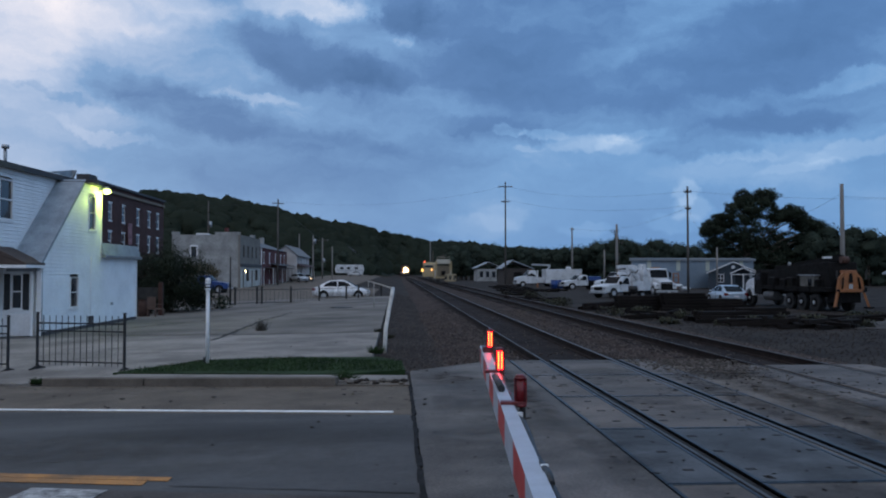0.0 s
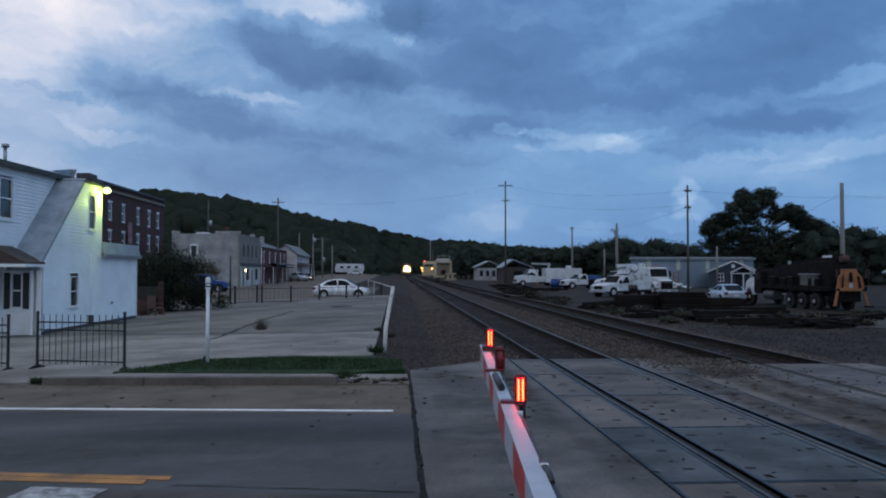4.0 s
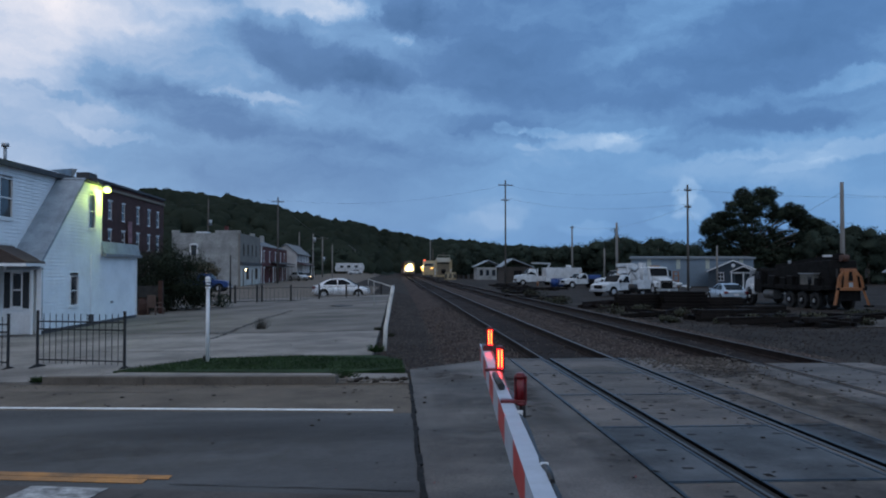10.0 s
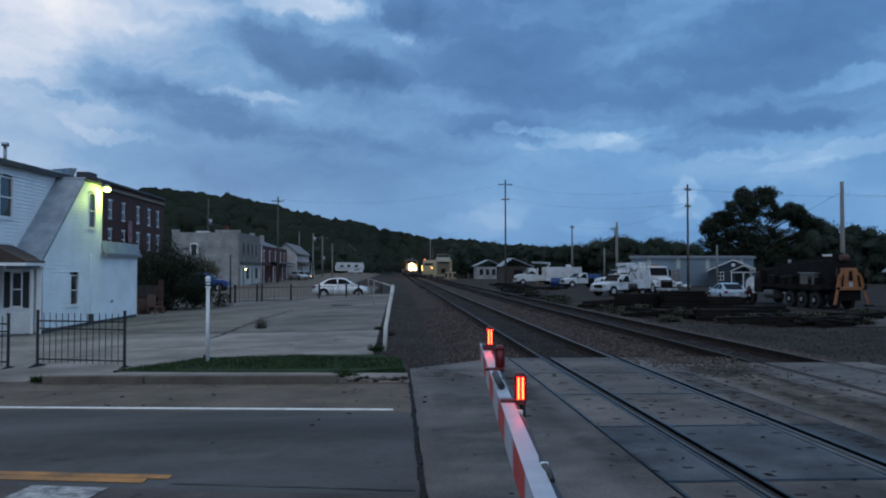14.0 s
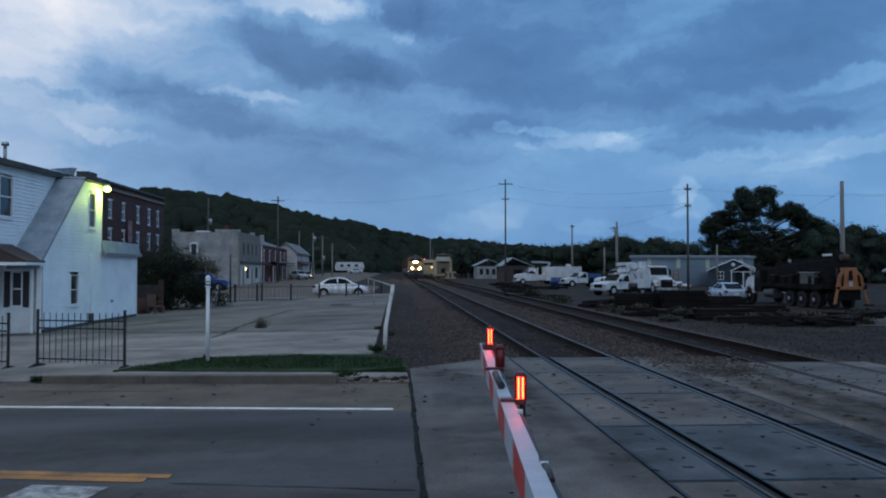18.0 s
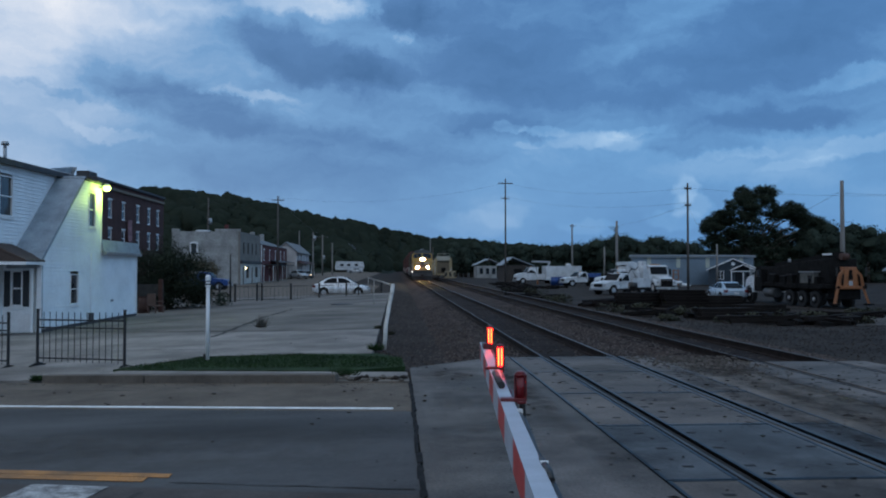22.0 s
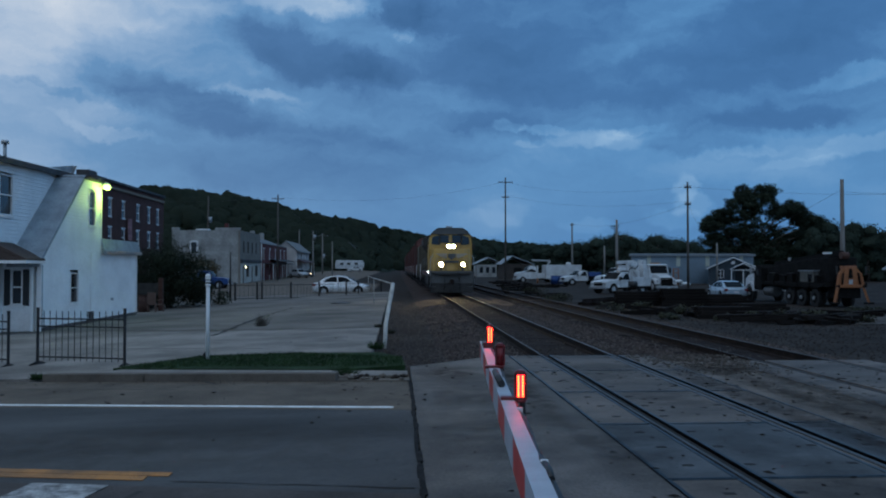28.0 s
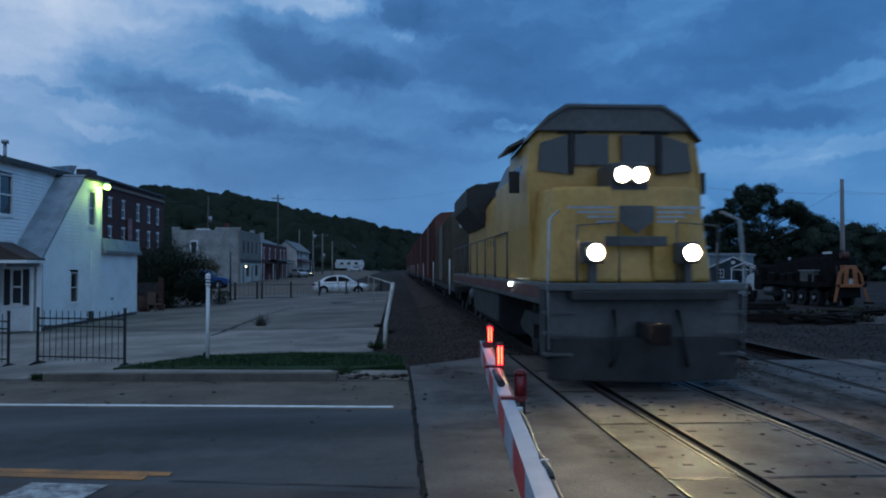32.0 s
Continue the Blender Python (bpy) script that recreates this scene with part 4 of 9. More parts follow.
    # a ragged-edged gravel drive through the yard
    ring = [(17.5, 31.2), (22, 30.4), (30, 30.8), (46, 31.0), (46, 39.5), (34, 39.0), (27, 38.6), (22.5, 36.6), (19.4, 34.2)]
    pts = []
    for (ax, ay), (bx_, by) in zip(ring, ring[1:] + ring[:1]):
        for k in range(12):
            x, y = ax + (bx_ - ax) * k / 12, ay + (by - ay) * k / 12
            pts.append((x + 0.9 * noise.noise((x * 0.9, y * 0.9, 2)), y + 0.5 * noise.noise((x * 0.9, y * 0.9, 7)) + rng.normal(0, 0.05)))
    V = [(x, y, ground_z(x, y) + 0.03) for x, y in pts]
    tagged(raw("yard_track", V, [tuple(range(len(V)))], mat("pale_gravel_road", (0.1, 0.091, 0.084), 0.95, vary=0.5, scale=0.8, fine=12, bump=0.5, spec=0.15)), "pale gravel drive through the yard", "road", kind="structure")


tracked_dirt()
# ---- wall building ----
def wall_bm(L, H, th, holes):
    """A wall along local x, outer face at y = 0 looking to -y, with openings (a0, a1, z0, z1) through it."""
    xs = sorted({0.0, L, *[h[0] for h in holes], *[h[1] for h in holes]})
    zs = sorted({0.0, H, *[h[2] for h in holes], *[h[3] for h in holes]})
    bm = bmesh.new()
    for a, b in zip(xs, xs[1:]):
        for c, d in zip(zs, zs[1:]):
            if not any(h[0] <= a and b <= h[1] and h[2] <= c and d <= h[3] for h in holes):
                bx(bm, a, b, 0, th, c, d)
    bmesh.ops.remove_doubles(bm, verts=bm.verts[:], dist=1e-4)
    return bm


def window(parent, m, a0, a1, z0, z1, frame_mat, lintel=None, bars=True, inset=0.07, fw=0.05):
    """A sash window under a building: frame, pane and sill, in an opening of its wall (m: the wall's pose)."""
    w = part("window", B(a0, a1, inset + 0.05, inset + 0.07, z0, z1), glass_dark, parent, m=m)
    bm = bmesh.new()
    for q in ((a0, a0 + fw, z0, z1), (a1 - fw, a1, z0, z1), (a0 + fw, a1 - fw, z1 - fw, z1), (a0 + fw, a1 - fw, z0, z0 + fw)):
        bx(bm, q[0], q[1], inset - 0.02, inset + 0.045, q[2], q[3])
    if bars:
        zm = (z0 + z1) / 2
        bx(bm, a0 + fw, a1 - fw, inset, inset + 0.04, zm - fw / 2, zm + fw / 2)
    part("window_frame", bm, frame_mat, w)
    part("window_sill", B(a0 - 0.06, a1 + 0.06, -0.06, inset - 0.02, z0 - 0.09, z0), frame_mat, w)
    if lintel:
        part("lintel", B(a0 - 0.1, a1 + 0.1, -0.05, 0.05, z1, z1 + 0.2, 0.02), lintel, w)
    return w


def block(name, label, category, x0, x1, y0, y1, z0, h, walls, south=(), east=(), frame_mat=None, lintel=None, roof_mat=None, parapet=0.4, east_mat=None, cornice=None, fw=0.06):
    """A flat-roofed building: south wall towards the lot, east wall towards the track."""
    t = thing(name, pose(x0, y0, z0), label, category)
    th, W, Dp = 0.3, x1 - x0, y1 - y0
    ms, me = pose(0, 0, 0), pose(W, 0, 0, 0, 0, 90)
    part("wall", wall_bm(W - th, h, th, [s[:4] for s in south]), walls, t, m=ms)
    part("wall", wall_bm(Dp, h, th, [s[:4] for s in east]), east_mat or walls, t, m=me)
    part("wall", B(0, th, th, Dp, 0, h), walls, t)
    part("wall", B(th, W - th, Dp - th, Dp, 0, h), walls, t)
    part("roof", B(th, W - th, th, Dp - th, h - parapet - 0.2, h - parapet), roof_mat or dark_trim, t)
    part("inner_wall", B(th + 0.6, W - th - 0.6, th + 0.6, Dp - th - 0.6, 0.05, h - parapet - 0.25), dark_trim, t)
    for holes, m in ((south, ms), (east, me)):
        for s in holes:
            if s[4] == "window":
                window(t, m, *s[:4], frame_mat or trim_white, lintel, fw=fw)
            else:
                d = part("door", B(s[0], s[1], 0.1, 0.16, s[2], s[3]), frame_mat or trim_white, t, m=m)
                part("door_panel", B(s[0] + 0.15, s[1] - 0.15, 0.085, 0.1, s[2] + 0.9, s[3] - 0.15), glass_dark, d)
    if cornice:
        part("cornice", B(W - th, W + 0.3, -0.1, Dp + 0.1, h - 0.35, h + 0.02, 0.04), cornice, t)
        part("cornice", B(-0.05, W - th, -0.12, th, h - 0.2, h + 0.02, 0.03), cornice, t)
    return t, W, Dp


# ---- white clapboard house with the covered stair ----
def lap(bm, span, z0, z1, step=0.13):
    """Lapped boards on a wall along local x; span(z) gives the runs of each board."""
    z = z0
    while z < z1 - 0.02:
        top = min(z + step, z1)
        for a, b in span((z + top) / 2):
            if b - a > 0.02:
                v = [bm.verts.new(p) for p in ((a, -0.03, z), (b, -0.03, z), (b, -0.004, top), (a, -0.004, top), (a, 0.02, z), (b, 0.02, z))]
                bm.faces.new((v[0], v[1], v[2], v[3]))
                bm.faces.new((v[4], v[5], v[1], v[0]))
        z = top


def cut(runs, holes, z):
    for a0, a1, z0, z1 in holes:
        if z0 - 0.06 < z < z1 + 0.06:
            out = []
            for a, b in runs:
                if a1 <= a or a0 >= b:
                    out.append((a, b))
                else:
                    out += [(a, a0), (a1, b)]
            runs = [r for r in out if r[1] - r[0] > 0.01]
    return runs


def white_house():
    g = -0.4
    h = thing("house", pose(-12.35, 28.2, g), "two-storey white clapboard house with a covered side stair", "house")
    # local: x to the east (0 = stair wall), y to the north, z up from the yard
    east = pose(0, 0, 0, 0, 0, 90)
    holes = [(2.44, 3.2, 0.92, 2.06), (4.15, 4.85, 3.95, 5.35)]

    def rake(z):
        a = 0.0 if z < 2.55 else (z - 2.55) * 3.72 / 3.25
        b = 5.5 if z > 2.95 else 10.0
        return cut([(a, b)], holes, z)
    bm = bmesh.new()
    lap(bm, rake, 0.1, 5.8)
    part("siding", bm, siding, h, m=east)
    # solid walls behind the boards
    bm = bmesh.new()
    prism(bm, [(0, 0), (5.5, 0), (5.5, 5.75), (3.7, 5.75), (0, 2.5)], "x", -0.32, -0.24)
    part("stair_wall", bm, siding, h)
    part("lean_to_wall", B(-0.3, -0.24, 5.5, 10, 0, 2.9), siding, h)
    part("lean_to_wall", B(-3.5, -0.3, 9.9, 10, 0, 2.9), siding, h)
    # main block, its east wall one metre back
    me = pose(-1.05, 0, 0, 0, 0, 90)
    mh = [(-0.85, 0.1, 4.05, 5.45)]
    bm = bmesh.new()
    lap(bm, lambda z: cut([(-1.2, 6.0)], mh, z), 2.4, 5.95)
    part("siding", bm, siding, h, m=me)
    part("wall", B(-9, -1.35, -1.2, 7.5, 0, 5.95), siding, h)
    bm = bmesh.new()
    lap(bm, lambda z: [(-3.5, 0)], 0.1, 5.95)
    part("siding", bm, siding, h, m=pose(-1.08, -1.23, 0))
    # lean-to ends
    part("corner_board", B(-0.06, 0.05, 9.93, 10.06, 0, 2.95), trim_white, h)
    part("corner_board", B(-0.06, 0.045, 5.46, 5.56, 2.9, 5.8), trim_white, h)
    # roofs
    rake_roof = PR([(-0.25, 2.28), (3.72, 5.78), (3.72, 5.92), (-0.25, 2.44)], "x", -1.03, 0.06)
    part("stair_roof", rake_roof, shingle, h, "sloping grey shingle roof over the stair")
    part("lean_to_roof", PR([(-1.2, 3.5), (-0.02, 3.36), (0.12, 2.92), (0.2, 2.92), (0.06, 3.46), (-1.2, 3.6)], "y", 5.5, 10.1), shingle, h, "short steep grey roof over the lean-to")
    part("gutter", PR([(0.1, 2.84), (0.24, 2.84), (0.26, 2.98), (0.08, 2.98)], "y", 5.5, 10.15, 0.01), steel_grey, h)
    part("roof", PR([(-9.2, 6.1), (-5, 6.7), (-0.85, 5.96), (-0.85, 6.1), (-5, 6.85), (-9.2, 6.25)], "y", -1.6, 7.6), dark_trim, h, "dark low-pitched roof", m=pose(0, 0, -0.115, 0.87))
    part("stair_top_roof", PR([(-1.1, 5.78), (0.15, 5.76), (0.15, 5.83), (-1.1, 5.85)], "y", 3.6, 5.65), dark_trim, h)
    part("roof_box", B(-0.5, 0.1, 4.9, 5.62, 5.83, 5.95, 0.02), dark_trim, h)
    part("fascia", B(-0.87, -0.8, -1.6, 7.6, 5.92, 6.12), dark_trim, h, m=pose(0, 0, -0.115, 0.87))
    part("base_board", B(-0.04, 0.06, 0, 10, -0.1, 0.17), dark_trim, h)
    # chimney pipe and roof vent
    v = part("vent_pipe", C((-1.44, 0.4, 5.9), (-1.44, 0.4, 6.62), 0.06), steel_grey, h)
    part("vent_cap", C((-1.44, 0.4, 6.62), (-1.44, 0.4, 6.74), 0.13, 0.12), steel_grey, v)
    part("downspout_head", PR([(-0.16, 6.62), (0.16, 6.62), (0.03, 6.3), (-0.03, 6.3)], "y", 4.9, 5.02), steel_grey, h, m=pose(-0.95, 0, -0.2))
    part("gutter_board", PR([(2.9, 6.12), (4.95, 6.44), (4.95, 6.26), (4.7, 6.12)], "x", -0.98, -0.93), steel_grey, h)
    # windows
    for a0, a1, z0, z1 in holes:
        window(h, pose(0, 0, 0, 0, 0, 90), a0, a1, z0, z1, trim_white, inset=-0.03, fw=0.03)
    window(h, me, -0.85, 0.1, 4.05, 5.45, trim_white, inset=-0.03)
    # porch front to the road, with a shuttered window
    fr = pose(-1.5, 0.2, 0)
    bm = wall_bm(1.42, 2.5, 0.1, [(0.42, 0.82, 0.96, 2.2)])
    part("porch_wall", bm, siding, h, m=fr)
    part("porch_wall", B(-1.5, -1.4, 0.3, 1.5, 0, 2.4), siding, h)
    window(h, fr, 0.42, 0.82, 0.96, 2.2, trim_white, inset=0.0)
    for a in (0.2, 0.84):
        s = part("shutter", B(a, a + 0.2, -0.05, -0.01, 0.94, 2.2, 0.006), shutter_mat, h, "dark louvred shutter", m=fr)
        bm = bmesh.new()
        for i in range(14):
            z = 1.02 + i * 0.08
            bx(bm, a + 0.03, a + 0.17, -0.062, -0.05, z, z + 0.045)
        part("louvres", bm, shutter_mat, s)
    part("porch_panel", B(0.05, 1.12, -0.03, -0.002, 0.05, 0.82, 0.01), trim_white, h, m=fr)
    part("porch_roof", PR([(-1.06, 3.02), (0.1, 2.5), (0.1, 2.56), (-1.06, 3.14)], "y", -1.3, 0.14), brown_roof, h, "brown shingle porch roof")
    part("porch_gable", PR([(-1.06, 2.52), (0.06, 2.5), (-1.06, 3.01)], "y", -1.28, 0.12), brown_roof, h)
    part("porch_fascia", B(0.07, 0.11, -1.3, 0.14, 2.4, 2.5), trim_white, h)
    part("porch_fascia", B(-1.04, 0.07, -1.3, -1.26, 2.4, 2.5), trim_white, h)
    part("downpipe", C((0.03, 0.05, 0.15), (0.03, 0.05, 2.35), 0.035), steel_grey, h)
    part("corner_board", B(-0.1, 0.045, -0.04, 0.08, 0, 2.5), trim_white, h)
    part("conduit", C((0.03, 4.45, 0.2), (0.03, 4.45, 2.9), 0.02, n=8), trim_white, h)
    part("meter_box", B(0.0, 0.12, 4.25, 4.5, 0.15, 0.5, 0.02), dark_trim, h)
    part("dryer_vent", B(0.0, 0.08, 6.7, 6.9, 0.85, 0.95, 0.02), steel_grey, h)
    # security lamp on an arm under the eave
    arm = part("lamp_arm", C((0.02, 5.2, 5.62), (0.3, 5.28, 5.66), 0.025, n=8), steel_grey, h)
    bm = bmesh.new()
    bmesh.ops.create_uvsphere(bm, u_segments=16, v_segments=8, radius=0.16, matrix=pose(0.32, 5.3, 5.6) @ Matrix.Diagonal((1, 1, 0.75, 1)))
    part("lamp_globe", bm, lamp_glow, arm, "glowing greenish security lamp", smooth=True)
    part("lamp_cap", C((0.32, 5.3, 5.7), (0.32, 5.3, 5.8), 0.15, 0.07), steel_grey, arm)


white_house()
lamp = bpy.data.lights.new("security_lamp", "POINT")
lamp.energy, lamp.color, lamp.shadow_soft_size = 90, (0.75, 1.0, 0.14), 0.16
lamp_ob = new("security_lamp", lamp)
lamp_ob.location = (-11.85, 33.4, 4.95)


# ---- buildings along the street ----
def street_front():
    wins = [(a, a + 1.4, z, z + 2.5, "window") for a in (5.0, 10.4, 16.9, 22.3, 27.0) for z in (5.5, 9.5)] + [(a, a + 1.35, 0.8, 3.6, "window") for a in (5.0, 10.4, 16.9, 22.3, 27.0)]
    t, W, Dp = block("brick_building", "three-storey dark red brick building with white arched lintels", "building", -56, -40, 107, 138, -0.5, 14.6, brick_red,
                     east=wins, frame_mat=trim_white, lintel=trim_white, cornice=dark_trim, fw=0.14)
    part("flag_banner", B(W + 0.25, W + 0.32, 12.3, 14.0, 6.4, 9.6), mat("faded_banner", (0.3, 0.16, 0.17), 0.9, vary=0.5, scale=2, fine=6), t, "faded hanging flag")
    part("chimney", B(W - 2.5, W - 0.8, 0.2, 3, 14.6, 15.4, 0.05), dark_trim, t)
    part("string_course", B(W + 0.01, W + 0.22, -0.1, Dp, 13.35, 13.75, 0.03), mat("tan_stone", (0.2, 0.165, 0.13), 0.9, vary=0.25), t, "tan stone band under the cornice")

    south = [(2.7, 3.45, 4.5, 5.9, "window")]
    east = [(a, a + 1.0, 4.5, 6.2, "window") for a in (2.2, 5.6, 9.0, 12.4)] + [(1.5, 2.6, 0, 2.5, "door"), (4.2, 6.6, 0.9, 2.6, "window"), (8.5, 9.7, 0, 2.5, "door"), (11.5, 14, 0.9, 2.6, "window")]
    t, W, Dp = block("grey_building", "two-storey grey rendered corner building with a pale storefront", "building", -32, -22.4, 114.5, 130.9, -0.4, 7.6, stucco_grey,
                     south=south, east=east, east_mat=stucco_dark, frame_mat=dark_trim)
    part("parapet_step", B(-0.05, 1.0, -0.04, 0.3, 7.6, 8.0), stucco_grey, t)
    part("parapet_step", B(6.05, W, -0.04, 0.3, 7.6, 7.98), stucco_grey, t)
    part("chimney", B(7.3, 7.8, 0.3, 0.9, 8.0, 8.6), brick_dark, t)
    part("storefront_band", B(W + 0.02, W + 0.3, 0, Dp, 3.0, 3.45), dark_trim, t)
    part("storefront", wall_bm(Dp - 0.2, 3.0, 0.06, [(e[0] - 0.1, e[1] - 0.1, e[2], e[3]) for e in east if e[3] < 3]), mat("pale_storefront", (0.5, 0.5, 0.47), 0.7, vary=0.25, scale=0.8, fine=8), t, "pale painted storefront",
         m=pose(W + 0.08, 0.1, 0, 0, 0, 90))
    surround = bmesh.new()
    for q in ((2.5, 2.7, 4.35, 6.05), (3.45, 3.65, 4.35, 6.05), (2.7, 3.45, 5.9, 6.15), (2.7, 3.45, 4.3, 4.5)):
        bx(surround, q[0], q[1], -0.05, 0.02, q[2], q[3])
    part("window_surround", surround, trim_white, t, "white painted window surround")
    part("roof_hatch", B(1.2, 3.0, 8.5, 10.5, 7.3, 8.2, 0.05), trim_white, t)
    part("wall_lamp", B(W + 0.02, W + 0.2, 3.4, 3.7, 2.2, 2.5, 0.05), door_lamp_glow, t, "lit lamp beside the shop door")

    east = [(a, a + 1.1, 3.7, 5.4, "window") for a in (3, 9, 15.5, 22, 27)] + [(a, a + 1.2, 0.2, 2.6, "window") for a in (3, 15.5, 27)] + [(a, a + 1.2, 0, 2.5, "door") for a in (9, 22)]
    t, W, Dp = block("brick_row", "two-storey red brick row house with a wooden gallery", "building", -32, -22.4, 131.2, 162, -0.35, 6.3, brick_dark, east=east, frame_mat=trim_white, lintel=trim_white, fw=0.16)
    part("downpipe", C((W + 0.1, 0.35, 0), (W + 0.1, 0.35, 6.2), 0.1, n=8), trim_white, t)
    part("gallery_floor", B(W, W + 1.6, 4, Dp, 2.85, 3.0), dark_trim, t)
    part("gallery_roof", PR([(W, 3.7), (W + 1.8, 3.3), (W + 1.8, 3.38), (W, 3.8)], "y", 10, Dp), dark_trim, t)
    for i in range(6):
        part("gallery_post", B(W + 1.45, W + 1.55, 4 + i * 5.2, 4.12 + i * 5.2, 0, 2.85), trim_white, t)
    part("slate_roof", PR([(0, 6.2), (W + 0.2, 6.2), (W * 0.5, 8.0)], "y", 0, Dp), mat("slate", (0.1, 0.11, 0.125), 0.7, vary=0.2), t)
    for y in (14, 24):
        part("chimney", B(W * 0.55, W * 0.55 + 0.8, y, y + 0.9, 7.0, 8.9, 0.04), stucco_grey, t)

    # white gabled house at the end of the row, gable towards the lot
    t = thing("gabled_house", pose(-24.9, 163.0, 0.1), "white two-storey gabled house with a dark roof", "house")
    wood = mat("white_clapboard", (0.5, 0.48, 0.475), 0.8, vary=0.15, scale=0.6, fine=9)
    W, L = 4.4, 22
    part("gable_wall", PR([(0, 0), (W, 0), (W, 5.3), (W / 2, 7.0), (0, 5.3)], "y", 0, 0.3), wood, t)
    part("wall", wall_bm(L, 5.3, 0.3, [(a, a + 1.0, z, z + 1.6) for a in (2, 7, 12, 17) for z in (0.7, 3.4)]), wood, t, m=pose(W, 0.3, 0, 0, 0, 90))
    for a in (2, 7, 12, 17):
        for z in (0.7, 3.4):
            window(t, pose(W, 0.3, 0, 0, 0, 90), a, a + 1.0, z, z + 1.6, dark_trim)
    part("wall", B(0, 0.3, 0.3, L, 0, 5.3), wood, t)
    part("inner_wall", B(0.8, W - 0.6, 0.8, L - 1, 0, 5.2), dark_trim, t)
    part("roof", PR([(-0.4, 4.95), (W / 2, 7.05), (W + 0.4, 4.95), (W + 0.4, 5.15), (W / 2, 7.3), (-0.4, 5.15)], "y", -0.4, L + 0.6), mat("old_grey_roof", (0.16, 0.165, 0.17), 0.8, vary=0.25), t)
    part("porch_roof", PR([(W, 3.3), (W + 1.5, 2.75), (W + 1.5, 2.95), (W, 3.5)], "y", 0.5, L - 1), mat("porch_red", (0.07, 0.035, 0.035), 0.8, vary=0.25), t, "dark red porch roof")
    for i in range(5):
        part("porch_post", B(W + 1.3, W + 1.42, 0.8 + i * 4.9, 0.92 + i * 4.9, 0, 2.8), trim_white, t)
    # a small house up the street
    t = thing("hillside_house", pose(-18.5, 300, 6.5), "small pale house on the hillside among trees", "house")
    part("wall", B(-2.6, 2.6, 0, 7, -7, 3.2), cream, t)
    part("roof", PR([(-3, 3.1), (3, 3.1), (0, 5)], "y", -0.5, 7.5), mat("slate", (0.1, 0.11, 0.125)), t)
    for a in (-1.8, 0.8):
        part("window", B(a, a + 1.0, -0.05, 0.1, 0.8, 2.2), glass_dark, t)


street_front()


# ---- fences, posts and small things on the lot ----
def iron_fence_panel(x0, y0, x1, y1, name="iron_fence", group="iron fence panels", feet=True, hgt=1.13, bars=13, cut_label="free-standing black iron fence panel with upright bars"):
    L = math.hypot(x1 - x0, y1 - y0)
    t = thing(name, pose(x0, y0, lot_z((x0 + x1) / 2) + 0.02, 0, 0, math.degrees(math.atan2(y1 - y0, x1 - x0))), cut_label, "fence", group)
    for a in (0, L):
        p = part("post", B(a - 0.022, a + 0.022, -0.022, 0.022, 0, hgt + 0.04, 0.004), iron, t)
        part("post_cap", B(a - 0.028, a + 0.028, -0.028, 0.028, hgt + 0.04, hgt + 0.065, 0.008), iron, p)
        if feet:
            part("foot", PR([(-0.24, 0.0), (0.24, 0.0), (0.24, 0.02), (0.02, 0.08), (-0.02, 0.08), (-0.24, 0.02)], "x", a - 0.015, a + 0.015), iron, p)
    for z in (0.15, hgt - 0.34, hgt - 0.18):
        part("rail", B(0.028, L - 0.028, -0.012, 0.012, z, z + 0.03), iron, t)
    for i in range(bars):
        a = L * (i + 1) / (bars + 1)
        part("bar", B(a - 0.006, a + 0.006, -0.006, 0.006, 0.09, hgt), iron, t)
    return t


iron_fence_panel(-7.55, 17.15, -5.58, 16.62)
iron_fence_panel(-10.3, 17.9, -8.22, 17.3)


def low_fence():
    pts = [(-11.46, 51.9), (-10.6, 52.6), (-9.3, 53.3), (-9.0, 53.4), (-7.19, 54.2), (-5.46, 56.0), (-3.7, 58.0), (-2.9, 59.5), (-1.26, 63.5)]
    t = thing("lot_fence", pose(0, 0, -0.33), "low black iron fence along the far edge of the lot", "fence")
    for x, y in pts:
        part("post", B(x - 0.06, x + 0.06, y - 0.06, y + 0.06, -0.05, 1.22, 0.01), iron, t)
    for (x0, y0), (x1, y1) in zip(pts, pts[1:]):
        for z in (0.15, 1.02):
            part("rail", C((x0, y0, z), (x1, y1, z), 0.02, n=6), iron, t)
        n = max(2, int(math.hypot(x1 - x0, y1 - y0) / 0.25))
        for i in range(1, n):
            k = i / n
            part("bar", C((x0 + (x1 - x0) * k, y0 + (y1 - y0) * k, 0.1), (x0 + (x1 - x0) * k, y0 + (y1 - y0) * k, 1.1), 0.008, n=5), iron, t)


low_fence()


def white_post():
    t = thing("white_post", pose(-3.97, 16.9, -0.12), "white painted post with a ball finial in the grass", "post")
    part("shaft", C((0, 0, 0), (0, 0, 1.62), 0.04, 0.036), pvc_white, t)
    bm = bmesh.new()
    for z, r in ((1.62, 0.058), (1.69, 0.05), (1.75, 0.056)):
        cyl(bm, (0, 0, z - 0.02), (0, 0, z + 0.02), r, r * 0.9, 14)
    bmesh.ops.create_uvsphere(bm, u_segments=14, v_segments=8, radius=0.056, matrix=pose(0, 0, 1.8))
    part("finial", bm, pvc_white, t, smooth=True)
    part("bracket", B(-0.08, -0.05, -0.04, 0.04, 0.1, 0.2, 0.005), iron, t)


white_post()


